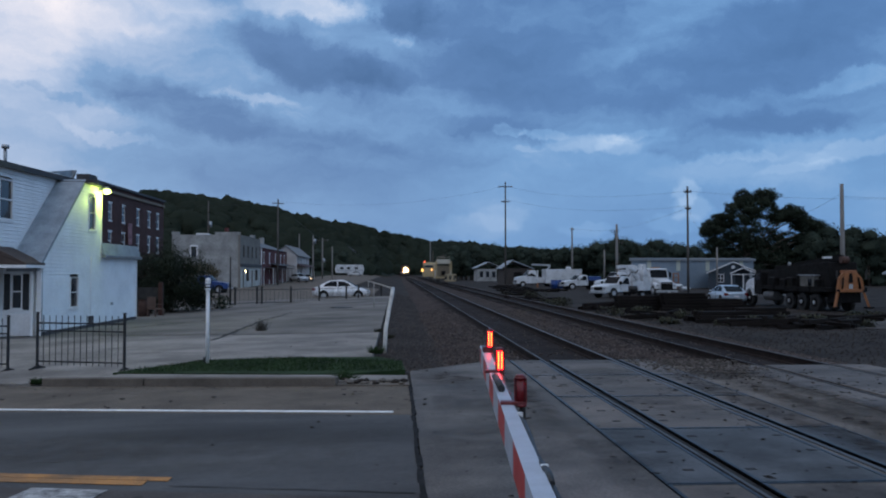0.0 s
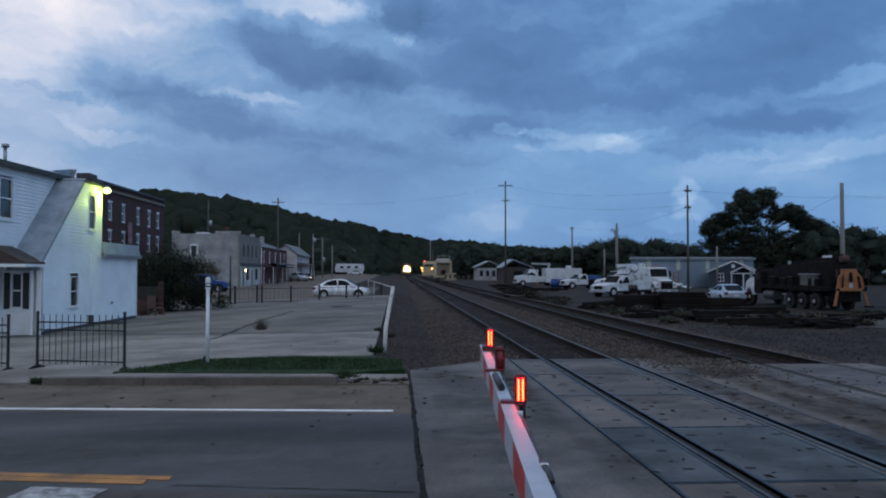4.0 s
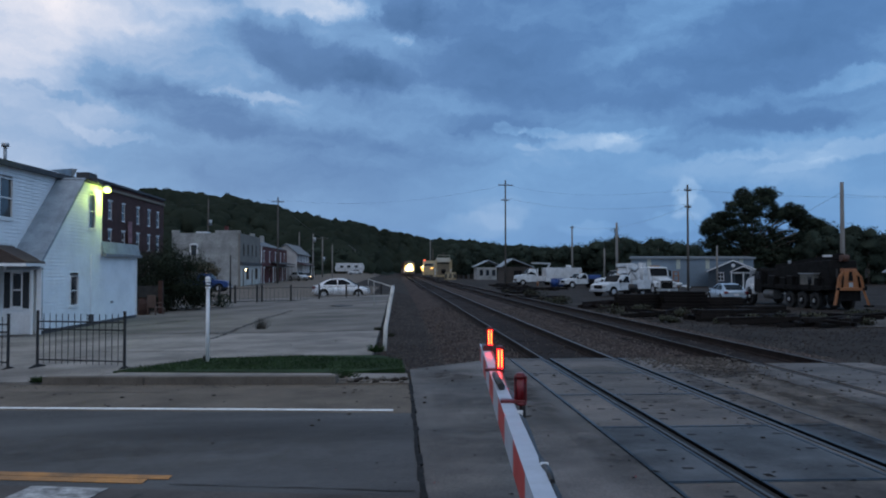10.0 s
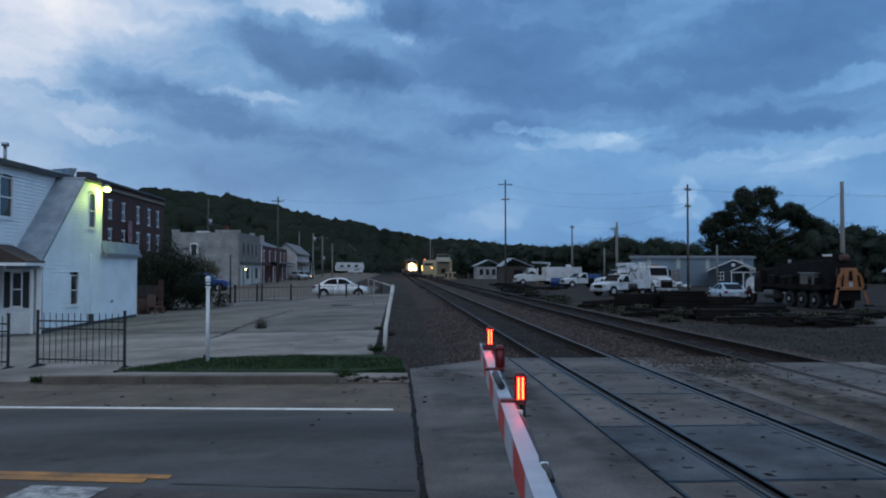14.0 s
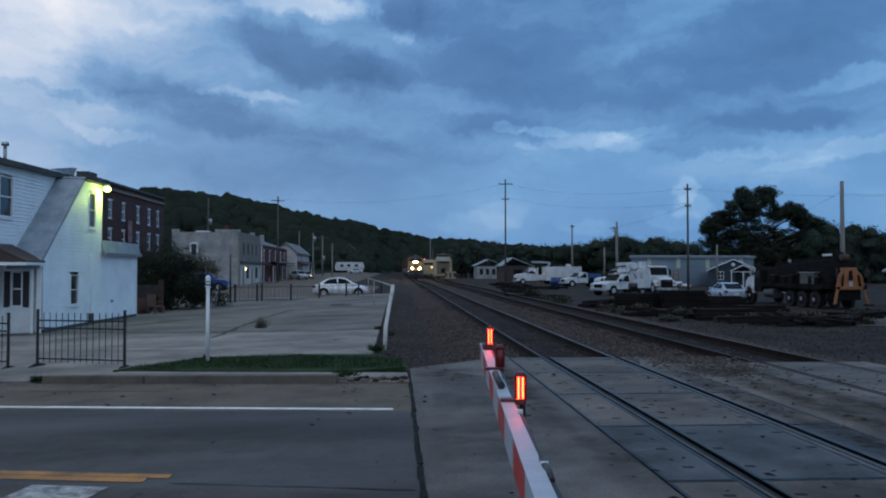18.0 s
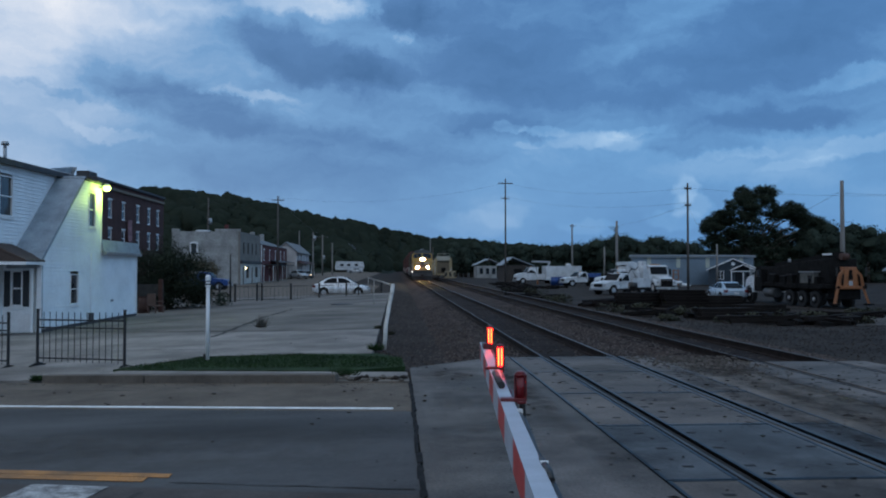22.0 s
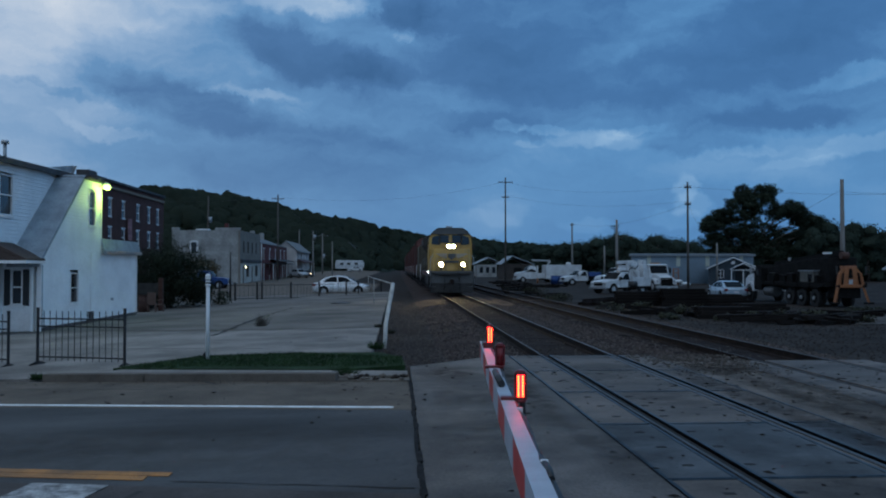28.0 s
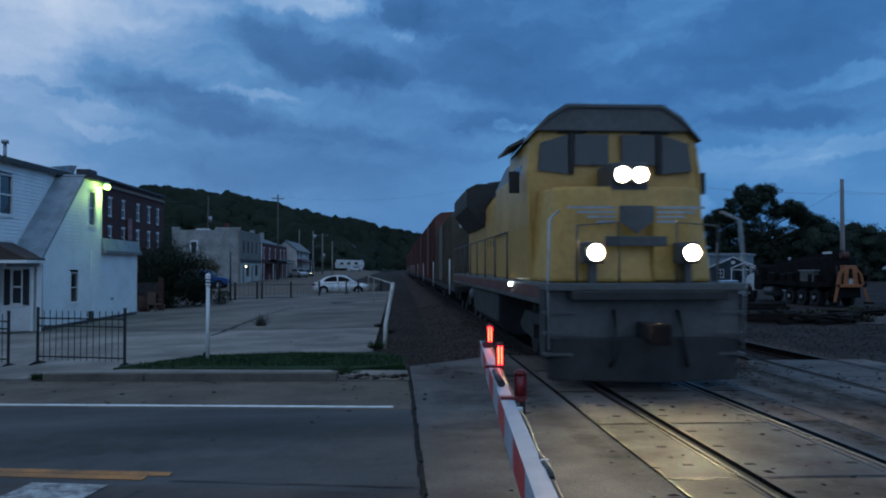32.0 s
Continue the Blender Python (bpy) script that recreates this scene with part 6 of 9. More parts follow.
# ---- gate arm ----
def gate():
    d = Vector((1.005 - 0.556, 9.25 - 2.98, 0))
    yaw = -math.degrees(math.atan2(d.x, d.y))
    origin = Vector((0.556, 2.98, 0)) - d.normalized() * 4.6
    g = thing("crossing_gate", Matrix.Translation(origin) @ pose(0, 0, 0, 0, 0, yaw), "lowered red and white crossing gate arm with red lamps", "gate")
    L = 4.6 + d.length
    zt, zb, w = 1.0, 0.8, 0.045
    # striped board: red and white lengths
    a, k = 0.0, 1
    while a < L:
        b = min(a + (0.21 if a == 0 else 0.69), L)
        part("stripe", B(-0.035, w, a, b, zb, zt - 0.004, 0.004), red_stripe if k % 2 else gate_white, g)
        a, k = b, k + 1
    # the top face is pale along the whole arm, over both stripe colours
    part("top_strip", B(-0.039, w + 0.004, 0, L, zt - 0.004, zt, 0.001), gate_white, g, "pale top face of the arm")
    m = part("mast", C((0.0, -0.15, 0), (0, -0.15, 2.4), 0.07, n=16), steel_grey, g)
    part("mast_base", C((0, -0.15, 0), (0, -0.15, 0.25), 0.18, 0.12, 16), steel_grey, m)
    part("hub", B(-0.16, 0.16, -0.3, 0.12, 0.78, 1.1, 0.03), steel_grey, g)
    # cable clipped along the far side
    pts = [(w + 0.012, 3.0, 0.99)] + [(w + 0.014 + 0.008 * math.sin(i * 1.7), 3.0 + i * 0.35, 0.985 + 0.012 * math.sin(i * 2.3)) for i in range(1, 22)]
    part("cable", tube(bmesh.new(), pts, 0.014, 7), black_cable, g)
    for y in (5.1, 6.4, 8.4):
        part("cable_tie", B(w - 0.004, w + 0.03, y, y + 0.018, zt - 0.06, zt + 0.012), pvc_white, g)
    part("cable_sleeve", tube(bmesh.new(), [(w + 0.014, 4.85, 0.995), (w + 0.02, 4.98, 1.0), (w + 0.012, 5.2, 0.995)], 0.014, 8), black_cable, g)
    part("connector", C((0.0, 7.3, 1.024), (-0.01, 7.95, 1.026), 0.027, n=10), black_cable, g, "black connector sleeve on the arm")
    part("clamp", B(-0.03, 0.04, L - 0.75, L - 0.5, 1.0, 1.05, 0.012), black_cable, g)
    lamps = []
    for name, y, x in (("near", 6.78, 0.092), ("mid", 8.42, 0.055), ("tip", 10.1, 0.045)):
        hz = {"near": 0.965, "mid": 0.985, "tip": 1.025}[name]
        b = part("lamp_bracket", B(x - (0.07 if name == "tip" else 0.13), x + 0.03, y - 0.035, y + 0.035, 0.995, hz + 0.035 if hz > 0.98 else 1.02, 0.006), mat("dark_red_bracket", (0.12, 0.012, 0.014), 0.45, vary=0.2), g)
        part("lamp_foot", B(x - 0.005, x + 0.035, y - 0.02, y + 0.05, hz - 0.15, hz + 0.02, 0.012), black_cable, b)
        # half-round shell at the back, open towards the road
        bm = bmesh.new()
        n = 10
        ring = []
        for i in range(n + 1):
            t = math.pi * i / n
            ring.append([(r * math.cos(t), r * math.sin(t)) for r in (0.0425, 0.039)])
        for i in range(n):
            (o0, i0), (o1, i1) = ring[i], ring[i + 1]
            lo = [bm.verts.new((*p, hz + 0.03)) for p in (o0, o1, i1, i0)]
            hi = [bm.verts.new((*p, hz + 0.206)) for p in (o0, o1, i1, i0)]
            for q in range(4):
                bm.faces.new((lo[q], lo[(q + 1) % 4], hi[(q + 1) % 4], hi[q]))
            bm.faces.new(lo[::-1])
            bm.faces.new(hi)
        bmesh.ops.recalc_face_normals(bm, faces=bm.faces[:])
        shell = part("lamp_shell", bm, red_plastic, g, m=pose(x, y, 0) @ Matrix.Diagonal((0.86, 0.86, 1, 1)))
        # lips added to stop light leaking past the turned drum
        for sd in (-1, 1):
            part("shell_lip", B(sd * 0.0425 - 0.0045, sd * 0.0425 + 0.0045, -0.012, 0.002, hz + 0.03, hz + 0.206), red_plastic, shell)
        part("lamp_cap", cyl(C((0, 0, hz + 0.199), (0, 0, hz + 0.214), 0.047, 0.043, 16), (0, 0, hz + 0.214), (0, 0, hz + 0.228), 0.043, 0.02, 16), red_plastic, shell)
        part("lamp_collar", C((0, 0, hz + 0.02), (0, 0, hz + 0.036), 0.047, 0.047, 16), red_plastic, shell)
        # made-up turning drum in place of switching; carries the light-emitting strips on one side
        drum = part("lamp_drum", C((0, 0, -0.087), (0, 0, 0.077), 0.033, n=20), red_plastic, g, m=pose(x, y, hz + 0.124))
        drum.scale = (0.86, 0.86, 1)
        # fins added to block the light in the gap to the shell
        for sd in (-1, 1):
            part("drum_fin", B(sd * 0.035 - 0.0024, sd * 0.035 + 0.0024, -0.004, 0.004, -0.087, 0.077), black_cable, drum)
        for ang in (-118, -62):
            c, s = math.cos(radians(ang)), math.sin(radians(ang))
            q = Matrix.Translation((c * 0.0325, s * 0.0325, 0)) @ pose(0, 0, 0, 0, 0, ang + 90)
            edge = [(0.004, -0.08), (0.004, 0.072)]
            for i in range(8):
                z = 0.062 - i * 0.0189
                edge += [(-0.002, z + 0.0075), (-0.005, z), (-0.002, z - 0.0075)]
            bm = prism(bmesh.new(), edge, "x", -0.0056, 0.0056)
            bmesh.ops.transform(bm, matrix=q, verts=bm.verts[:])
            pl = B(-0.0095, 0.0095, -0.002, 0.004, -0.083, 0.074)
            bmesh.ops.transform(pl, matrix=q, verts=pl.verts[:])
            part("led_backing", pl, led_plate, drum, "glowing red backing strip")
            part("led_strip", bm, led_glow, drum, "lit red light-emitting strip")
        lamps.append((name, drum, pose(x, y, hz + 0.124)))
    return lamps


gate_lamps = gate()


# ---- train ----
def wheelset(parent, y, r=0.5):
    for s in (-1, 1):
        w = part("wheel", C((s * 0.69, y, r), (s * 0.83, y, r), r, n=20), loco_black, parent)
        part("hub", C((s * 0.83, y, r), (s * 0.763, y, r), r * 0.3, n=12), steel_grey, w)


def truck(parent, y, axles=3, gap=1.7, r=0.53):
    L = gap * (axles - 1)
    t = part("truck_frame", B(-1.2, 1.2, y - 0.25, y + 0.25, 0.5, 0.75), loco_black, parent)
    for s in (-1, 1):
        part("side_frame", PR([(y - L / 2 - 0.5, 0.62), (y - L / 2 + 0.2, 0.95), (y + L / 2 - 0.2, 0.95), (y + L / 2 + 0.5, 0.62), (y + L / 2, 0.45), (y - L / 2, 0.45)], "x", s * 1.0 - 0.09, s * 1.0 + 0.09, 0.03), loco_black, t)
    for i in range(axles):
        wheelset(parent, y - L / 2 + i * gap, r)


def locomotive():
    """Local: x across, y to the rear, 0 at the coupler; z from the rail."""
    t = thing("locomotive", pose(T1, 300, 0), "yellow and grey six-axle diesel locomotive with bright headlights", "locomotive")
    L = 21.6
    part("underframe", PR([(0.75, 1.25), (L - 0.4, 1.25), (L - 0.4, 1.62), (0.75, 1.62)], "x", -1.5, 1.5, 0.03), loco_grey, t)
    part("sill_stripe", B(-1.52, -1.5, 0.8, L - 0.5, 1.35, 1.55), car_red, t, "red stripe along the sill")
    # nose: wide safety cab with a sloped face
    bm = PR([(-1.32, 0.1), (-0.95, -0.12), (0.95, -0.12), (1.32, 0.1), (1.5, 1.1), (-1.5, 1.1)], "z", 1.62, 3.2)
    for v in bm.verts:
        if v.co.z > 3:
            k = max(0.0, 1 - v.co.y)
            v.co.y += 0.3 * k
            v.co.x *= 0.93
    bmesh.ops.bevel(bm, geom=bm.edges[:], offset=0.06, segments=2, profile=0.6, affect="EDGES", clamp_overlap=True)
    part("nose", bm, loco_yellow, t, m=pose(0, 1.3, 0))
    # cab with a rounded roof line, wider at the eaves
    cab = [(-1.5, 1.62), (1.5, 1.62), (1.56, 2.6), (1.55, 3.6), (1.5, 4.12), (1.18, 4.48), (0.86, 4.68), (-0.86, 4.68), (-1.18, 4.48), (-1.5, 4.12), (-1.55, 3.6), (-1.56, 2.6)]
    bm = PR(cab, "y", 2.35, 4.9)
    for v in bm.verts:
        if v.co.y < 2.4 and v.co.z > 3.3:
            v.co.y += (v.co.z - 3.3) * 0.16
    bmesh.ops.bevel(bm, geom=bm.edges[:], offset=0.05, segments=2, profile=0.6, affect="EDGES", clamp_overlap=True)
    cabo = part("cab", bm, loco_yellow, t)
    part("cab_roof", PR([(-1.56, 4.1), (-1.2, 4.53), (-0.87, 4.74), (0.87, 4.74), (1.2, 4.53), (1.56, 4.1), (1.18, 4.47), (0.84, 4.68), (-0.84, 4.68), (-1.18, 4.47)], "y", 2.35, 5.0), loco_grey, t)
    for s in (-1, 1):
        part("windshield", PR([(s * 0.12, 3.66), (s * 0.72, 3.66), (s * 0.72, 4.2), (s * 0.12, 4.2)] if s > 0 else [(-0.72, 3.66), (-0.12, 3.66), (-0.12, 4.2), (-0.72, 4.2)], "y", 2.36, 2.6), glass_dark, cabo)
        part("windshield", PR([(0.84, 3.5), (1.38, 3.56), (1.32, 4.05), (0.84, 4.2)] if s > 0 else [(-0.84, 4.2), (-1.32, 4.05), (-1.38, 3.56), (-0.84, 3.5)], "y", 2.36, 2.6), glass_dark, cabo)
        part("number_board", B(s * 0.75 - 0.26, s * 0.75 + 0.26, 2.44, 2.56, 4.24, 4.4, 0.01), loco_black, cabo)
        part("cab_window", B(s * 1.52 - 0.03, s * 1.52 + 0.03, 3.1, 3.75, 3.1, 3.75), glass_dark, cabo)
        part("cab_window", B(s * 1.52 - 0.03, s * 1.52 + 0.03, 3.85, 4.5, 3.1, 3.75), glass_dark, cabo)
        part("visor", PR([(s * 1.48, 4.2), (s * 1.8, 4.06), (s * 1.8, 4.1), (s * 1.48, 4.28)] if s > 0 else [(-1.8, 4.1), (-1.8, 4.06), (-1.48, 4.2), (-1.48, 4.28)], "y", 3.2, 4.6), loco_grey, cabo)
        part("mirror", B(s * 1.72 - 0.1, s * 1.72 + 0.1, 2.85, 2.88, 3.2, 3.6, 0.02), loco_black, cabo)
        part("marker_lamp", C((s * 0.62, 2.62, 4.56), (s * 0.62, 2.5, 4.56), 0.05, n=10), marker_glow, cabo)
        part("marker_lamp", C((s * 0.4, 2.62, 4.6), (s * 0.4, 2.5, 4.6), 0.05, n=10), marker_glow, cabo)
    part("antenna_dome", C((0, 3.6, 4.72), (0, 3.6, 4.84), 0.3, 0.18, 16), loco_grey, t)
    for k in (-0.14, 0, 0.14):
        part("horn", C((k, 4.4 - abs(k), 4.86), (k * 1.2, 3.95 - abs(k), 4.88), 0.03, 0.075, 10), steel_grey, t)
    part("horn_stand", B(-0.2, 0.2, 4.3, 4.45, 4.7, 4.86), loco_grey, t)
    for s in (-1, 1):
        part("wiper", C((s * 0.42, 2.36, 3.64), (s * 0.25, 2.42, 4.1), 0.012, n=5), loco_black, cabo)
        part("window_gasket", B(s * 0.78 - 0.04, s * 0.78 + 0.04, 2.33, 2.5, 3.5, 4.22), loco_black, cabo)
    part("cab_brow", PR([(-1.44, 4.27), (1.44, 4.27), (1.2, 4.52), (0.86, 4.72), (-0.86, 4.72), (-1.2, 4.52)], "y", 2.4, 2.55, 0.015), loco_grey, cabo, "grey band above the cab windows")
    for s in (-1, 1):
        for k in range(4):
            a, b = s * 0.34, s * (1.12 - 0.16 * k)
            part("wing_stripe", B(min(a, b), max(a, b), 1.135, 1.15, 2.8 - 0.075 * k, 2.84 - 0.075 * k), steel_grey, t, "pale stripe beside the badge")
    # headlight pair high on the nose
    hb = part("headlight_housing", B(-0.32, 0.32, 1.5, 2.4, 3.1, 3.6, 0.05), loco_grey, t)
    def barrel_ring(x, y, z):
        bm = bmesh.new()
        n = 20
        o, i_ = [], []
        for yy in (y - 0.13, y + 0.03):
            for r, lst in ((0.145, o), (0.125, i_)):
                lst.append([bm.verts.new((x + r * math.cos(2 * math.pi * k / n), yy, z + r * math.sin(2 * math.pi * k / n))) for k in range(n)])
        for k in range(n):
            j = (k + 1) % n
            bm.faces.new((o[0][k], o[0][j], o[1][j], o[1][k]))
            bm.faces.new((i_[0][j], i_[0][k], i_[1][k], i_[1][j]))
            bm.faces.new((o[0][j], o[0][k], i_[0][k], i_[0][j]))
        return bm

    for s in (-1, 1):
        part("headlight", C((s * 0.15, 1.51, 3.38), (s * 0.15, 1.485, 3.38), 0.12, n=18), headlight_glow, hb, "blazing warm headlight")
        part("barrel", barrel_ring(s * 0.15, 1.49, 3.38), loco_grey, hb)
        d = part("ditch_light_box", B(s * 0.76 - 0.17, s * 0.76 + 0.17, 0.86, 1.15, 1.92, 2.26, 0.03), loco_grey, t)
        part("ditch_light", C((s * 0.76, 0.865, 2.09), (s * 0.76, 0.84, 2.09), 0.12, n=18), headlight_glow, d, "blazing warm ditch light")
        part("barrel", barrel_ring(s * 0.76, 0.845, 2.09), loco_grey, d)
        part("ditch_light_bracket", B(s * 0.76 - 0.05, s * 0.76 + 0.05, 0.9, 1.1, 1.6, 1.93), loco_grey, d)
    part("number_plate", B(-0.5, 0.5, 1.13, 1.16, 2.2, 2.36, 0.01), loco_grey, t)
    part("nose_door", B(0.28, 0.86, 1.145, 1.17, 1.66, 2.85, 0.02), loco_yellow, t)
    part("badge", PR([(-0.28, 2.85), (0.28, 2.85), (0.28, 2.6), (0, 2.4), (-0.28, 2.6)], "y", 1.12, 1.15), loco_grey, t, "shield-shaped plain badge")
    # front platform, plough, coupler, steps and rails
    part("platform", B(-1.55, 1.55, 0.55, 1.35, 1.5, 1.62, 0.02), loco_grey, t)
    part("pilot_plate", B(-1.5, 1.5, 0.72, 0.85, 0.75, 1.52, 0.02), loco_grey, t)
    part("anticlimber", B(-1.2, 1.2, 0.4, 0.75, 1.36, 1.5, 0.02), loco_black, t)
    plough = PR([(-1.45, 0.75), (0, 0.42), (1.45, 0.75), (1.5, 0.95), (-1.5, 0.95)], "z", 0.12, 0.78, 0.02)
    part("snow_plough", plough, loco_black, t)
    cpl = part("coupler", B(-0.14, 0.14, -0.12, 0.8, 0.78, 1.02, 0.03), loco_black, t)
    part("knuckle", B(-0.2, 0.06, -0.32, -0.1, 0.74, 1.06, 0.05), rail_rust, cpl)
    for s in (-1, 1):
        part("step_well", B(s * 1.32 - 0.22, s * 1.32 + 0.22, 0.85, 1.35, 0.45, 1.5), loco_black, t)
        for z in (0.5, 0.82, 1.14):
            part("step", B(s * 1.32 - 0.25, s * 1.32 + 0.25, 0.68, 0.9, z, z + 0.04), loco_grey, t)
        part("grab_rail", tube(bmesh.new(), [(s * 1.52, 0.66, 0.6), (s * 1.54, 0.62, 1.7), (s * 1.5, 0.7, 2.6), (s * 1.3, 0.95, 2.75)], 0.02, 8), steel_grey, t, "pale hand rail at the steps")
        part("grab_rail", tube(bmesh.new(), [(s * 1.1, 0.6, 1.5), (s * 1.1, 0.56, 2.5), (s * 0.45, 0.56, 2.55), (s * 0.45, 0.56, 1.6)], 0.018, 8), loco_grey, t)
        part("hose", tube(bmesh.new(), [(s * 0.5, 0.7, 1.2), (s * 0.52, 0.5, 0.85), (s * 0.55, 0.46, 0.5), (s * 0.6, 0.55, 0.35)], 0.025, 7), black_cable, t)
        part("side_rail", tube(bmesh.new(), [(s * 1.5, 5.3, 2.6), (s * 1.5, 20.4, 2.6)], 0.02, 6), loco_grey, t)
        for i in range(8):
            part("stanchion", C((s * 1.5, 5.4 + i * 2.1, 1.6), (s * 1.5, 5.4 + i * 2.1, 2.6), 0.02, n=6), loco_grey, t)
    # long hood, inverter cabinet, dynamic brake and flared radiators
    hood = part("long_hood", PR([(-0.92, 1.62), (0.92, 1.62), (0.92, 3.75), (0.7, 4.1), (-0.7, 4.1), (-0.92, 3.75)], "y", 5.4, 20.7, 0.03), loco_yellow, t)
    part("hood_top", PR([(-0.72, 4.1), (0.72, 4.1), (0.72, 4.16), (-0.72, 4.16)], "y", 5.4, 20.7), loco_grey, hood)
    part("inverter_cabinet", B(-1.46, -0.9, 5.0, 7.6, 1.62, 3.7, 0.03), loco_yellow, t)
    part("blower_housing", PR([(-1.4, 3.7), (-0.9, 3.6), (0.9, 3.6), (1.4, 3.7), (1.1, 4.35), (-1.1, 4.35)], "y", 5.1, 8.4, 0.04), loco_grey, t)
    part("radiator_wing", PR([(-1.0, 3.2), (1.0, 3.2), (1.55, 3.85), (1.55, 4.45), (1.2, 4.62), (-1.2, 4.62), (-1.55, 4.45), (-1.55, 3.85)], "y", 14.6, 20.3, 0.04), loco_black, t, "dark flared radiator housing")
    for i in range(3):
        part("fan", C((0, 15.6 + i * 1.9, 4.62), (0, 15.6 + i * 1.9, 4.74), 0.75, n=20), loco_black, t)
    for i in range(9):
        y = 7.9 + i * 0.74
        d = part("hood_door", B(-0.945, -0.92, y, y + 0.68, 1.75, 3.4, 0.008), loco_yellow, hood)
        part("latch", B(-0.965, -0.945, y + 0.58, y + 0.62, 2.5, 2.7), loco_black, d)
    part("exhaust", B(-0.35, 0.35, 10.4, 11.4, 4.16, 4.5, 0.03), loco_black, t)
    part("rear_panel", B(-0.9, 0.9, 20.7, 20.9, 1.7, 4.0, 0.05), loco_grey, t)
    part("fuel_tank", PR([(-1.4, 0.55), (-1.05, 0.25), (1.05, 0.25), (1.4, 0.55), (1.4, 1.22), (-1.4, 1.22)], "y", 7.6, 13.6, 0.05), loco_black, t)
    part("air_tank", C((-1.2, 13.8, 1.0), (-1.2, 15.2, 1.0), 0.22), loco_grey, t)
    truck(t, 4.1)
    truck(t, 17.2)
    part("truck_lamp", C((-1.5, 4.6, 1.53), (-1.56, 4.5, 1.52), 0.045, n=10), glow("step_lamp_glow", (1.0, 0.93, 0.8), 14.0), t, "small lit step lamp")
    return t


def freight_car(name, label, L, top, ribs, sill=1.05, paint=car_red):
    t = thing(name, pose(T1, 300, 0), label, "freight car", "freight cars of the train")
    body = part("body", PR([(-1.45, sill), (1.45, sill), (1.5, top - 0.35), (1.1, top - 0.08), (0, top), (-1.1, top - 0.08), (-1.5, top - 0.35)], "y", 0.5, L - 0.5, 0.03), paint, t)
    for s in (-1, 1):
        for i in range(ribs):
            y = 0.7 + (L - 1.5) * i / (ribs - 1)
            part("rib", B(s * 1.5 - 0.06, s * 1.5 + 0.06, y, y + 0.09, sill + 0.05, top - 0.4), paint, body)
    part("door", B(-1.6, -1.54, L / 2 - 1.5, L / 2 + 1.5, sill + 0.15, top - 0.5, 0.02), paint, t)
    part("sill", B(-1.4, 1.4, 0.2, L - 0.2, sill - 0.25, sill, 0.02), loco_black, t)
    part("ladder", tube(bmesh.new(), [(-1.58, 0.75, 0.7), (-1.58, 0.75, 2.2)], 0.02, 6), pvc_white, t)
    part("ladder", tube(bmesh.new(), [(-1.58, 1.15, 0.7), (-1.58, 1.15, 2.2)], 0.02, 6), pvc_white, t)
    for i in range(4):
        z = 0.8 + i * 0.4
        part("rung", C((-1.58, 0.75, z), (-1.58, 1.15, z), 0.016, n=6), pvc_white, t)
    for y in (2.3, L - 2.3):
        truck(t, y, 2, 1.8, 0.43)
    part("coupler", B(-0.14, 0.14, -0.1, 0.5, 0.72, 0.98, 0.02), loco_black, t)
    part("coupler", B(-0.14, 0.14, L - 0.5, L - 0.05, 0.72, 0.98, 0.02), loco_black, t)
    return t


def train():
    cars = [(locomotive(), 0.0)]
    at = 21.7
    low = freight_car("boxcar", "dull grey-brown boxcar behind the locomotive", 15.4, 4.5, 15, paint=mat("freight_grey", (0.1, 0.085, 0.06), 0.75, vary=0.35, scale=0.6, fine=7))
    part("end_plate", B(-1.2, -0.4, 0.44, 0.48, 3.55, 4.0, 0.01), trim_white, low, "pale plate high on the end wall")
    cars.append((low, at))
    at += 15.5
    high = freight_car("boxcar", "tall red-brown high-cube boxcar", 18.6, 5.35, 17)
    cars.append((high, at))
    at += 18.7
    for i in range(7):
        cars.append((copy_thing(high, pose(T1, 300 + at, 0)), at))
        at += 18.7
    return cars


cars = train()
# ---- vehicles ----
def beam(bm, a, b, rx, ry):
    a, b = Vector(a), Vector(b)
    m = Matrix.Translation(a) @ (b - a).to_track_quat("Z", "Y").to_matrix().to_4x4()
    n0 = len(bm.verts)
    bx(bm, -rx, rx, -ry, ry, 0, (b - a).length)
    bm.verts.ensure_lookup_table()
    for v in bm.verts[n0:]:
        v.co = m @ v.co
    return bm


def wheel(parent, x, y, r=0.36, w=0.24, rim=None):
    s = 1 if y > 0 else -1
    t = part("wheel", C((x, y - w / 2, r), (x, y + w / 2, r), r, n=20), tyre_mat, parent)
    part("rim", C((x, y + s * w / 2, r), (x, y + s * (w / 2 + 0.015), r), r * 0.62, r * 0.55, 16), rim or rim_mat, t)
    part("hub_cap", C((x, y + s * (w / 2 + 0.015), r), (x, y + s * (w / 2 + 0.04), r), r * 0.18, n=10), rim or rim_mat, t)


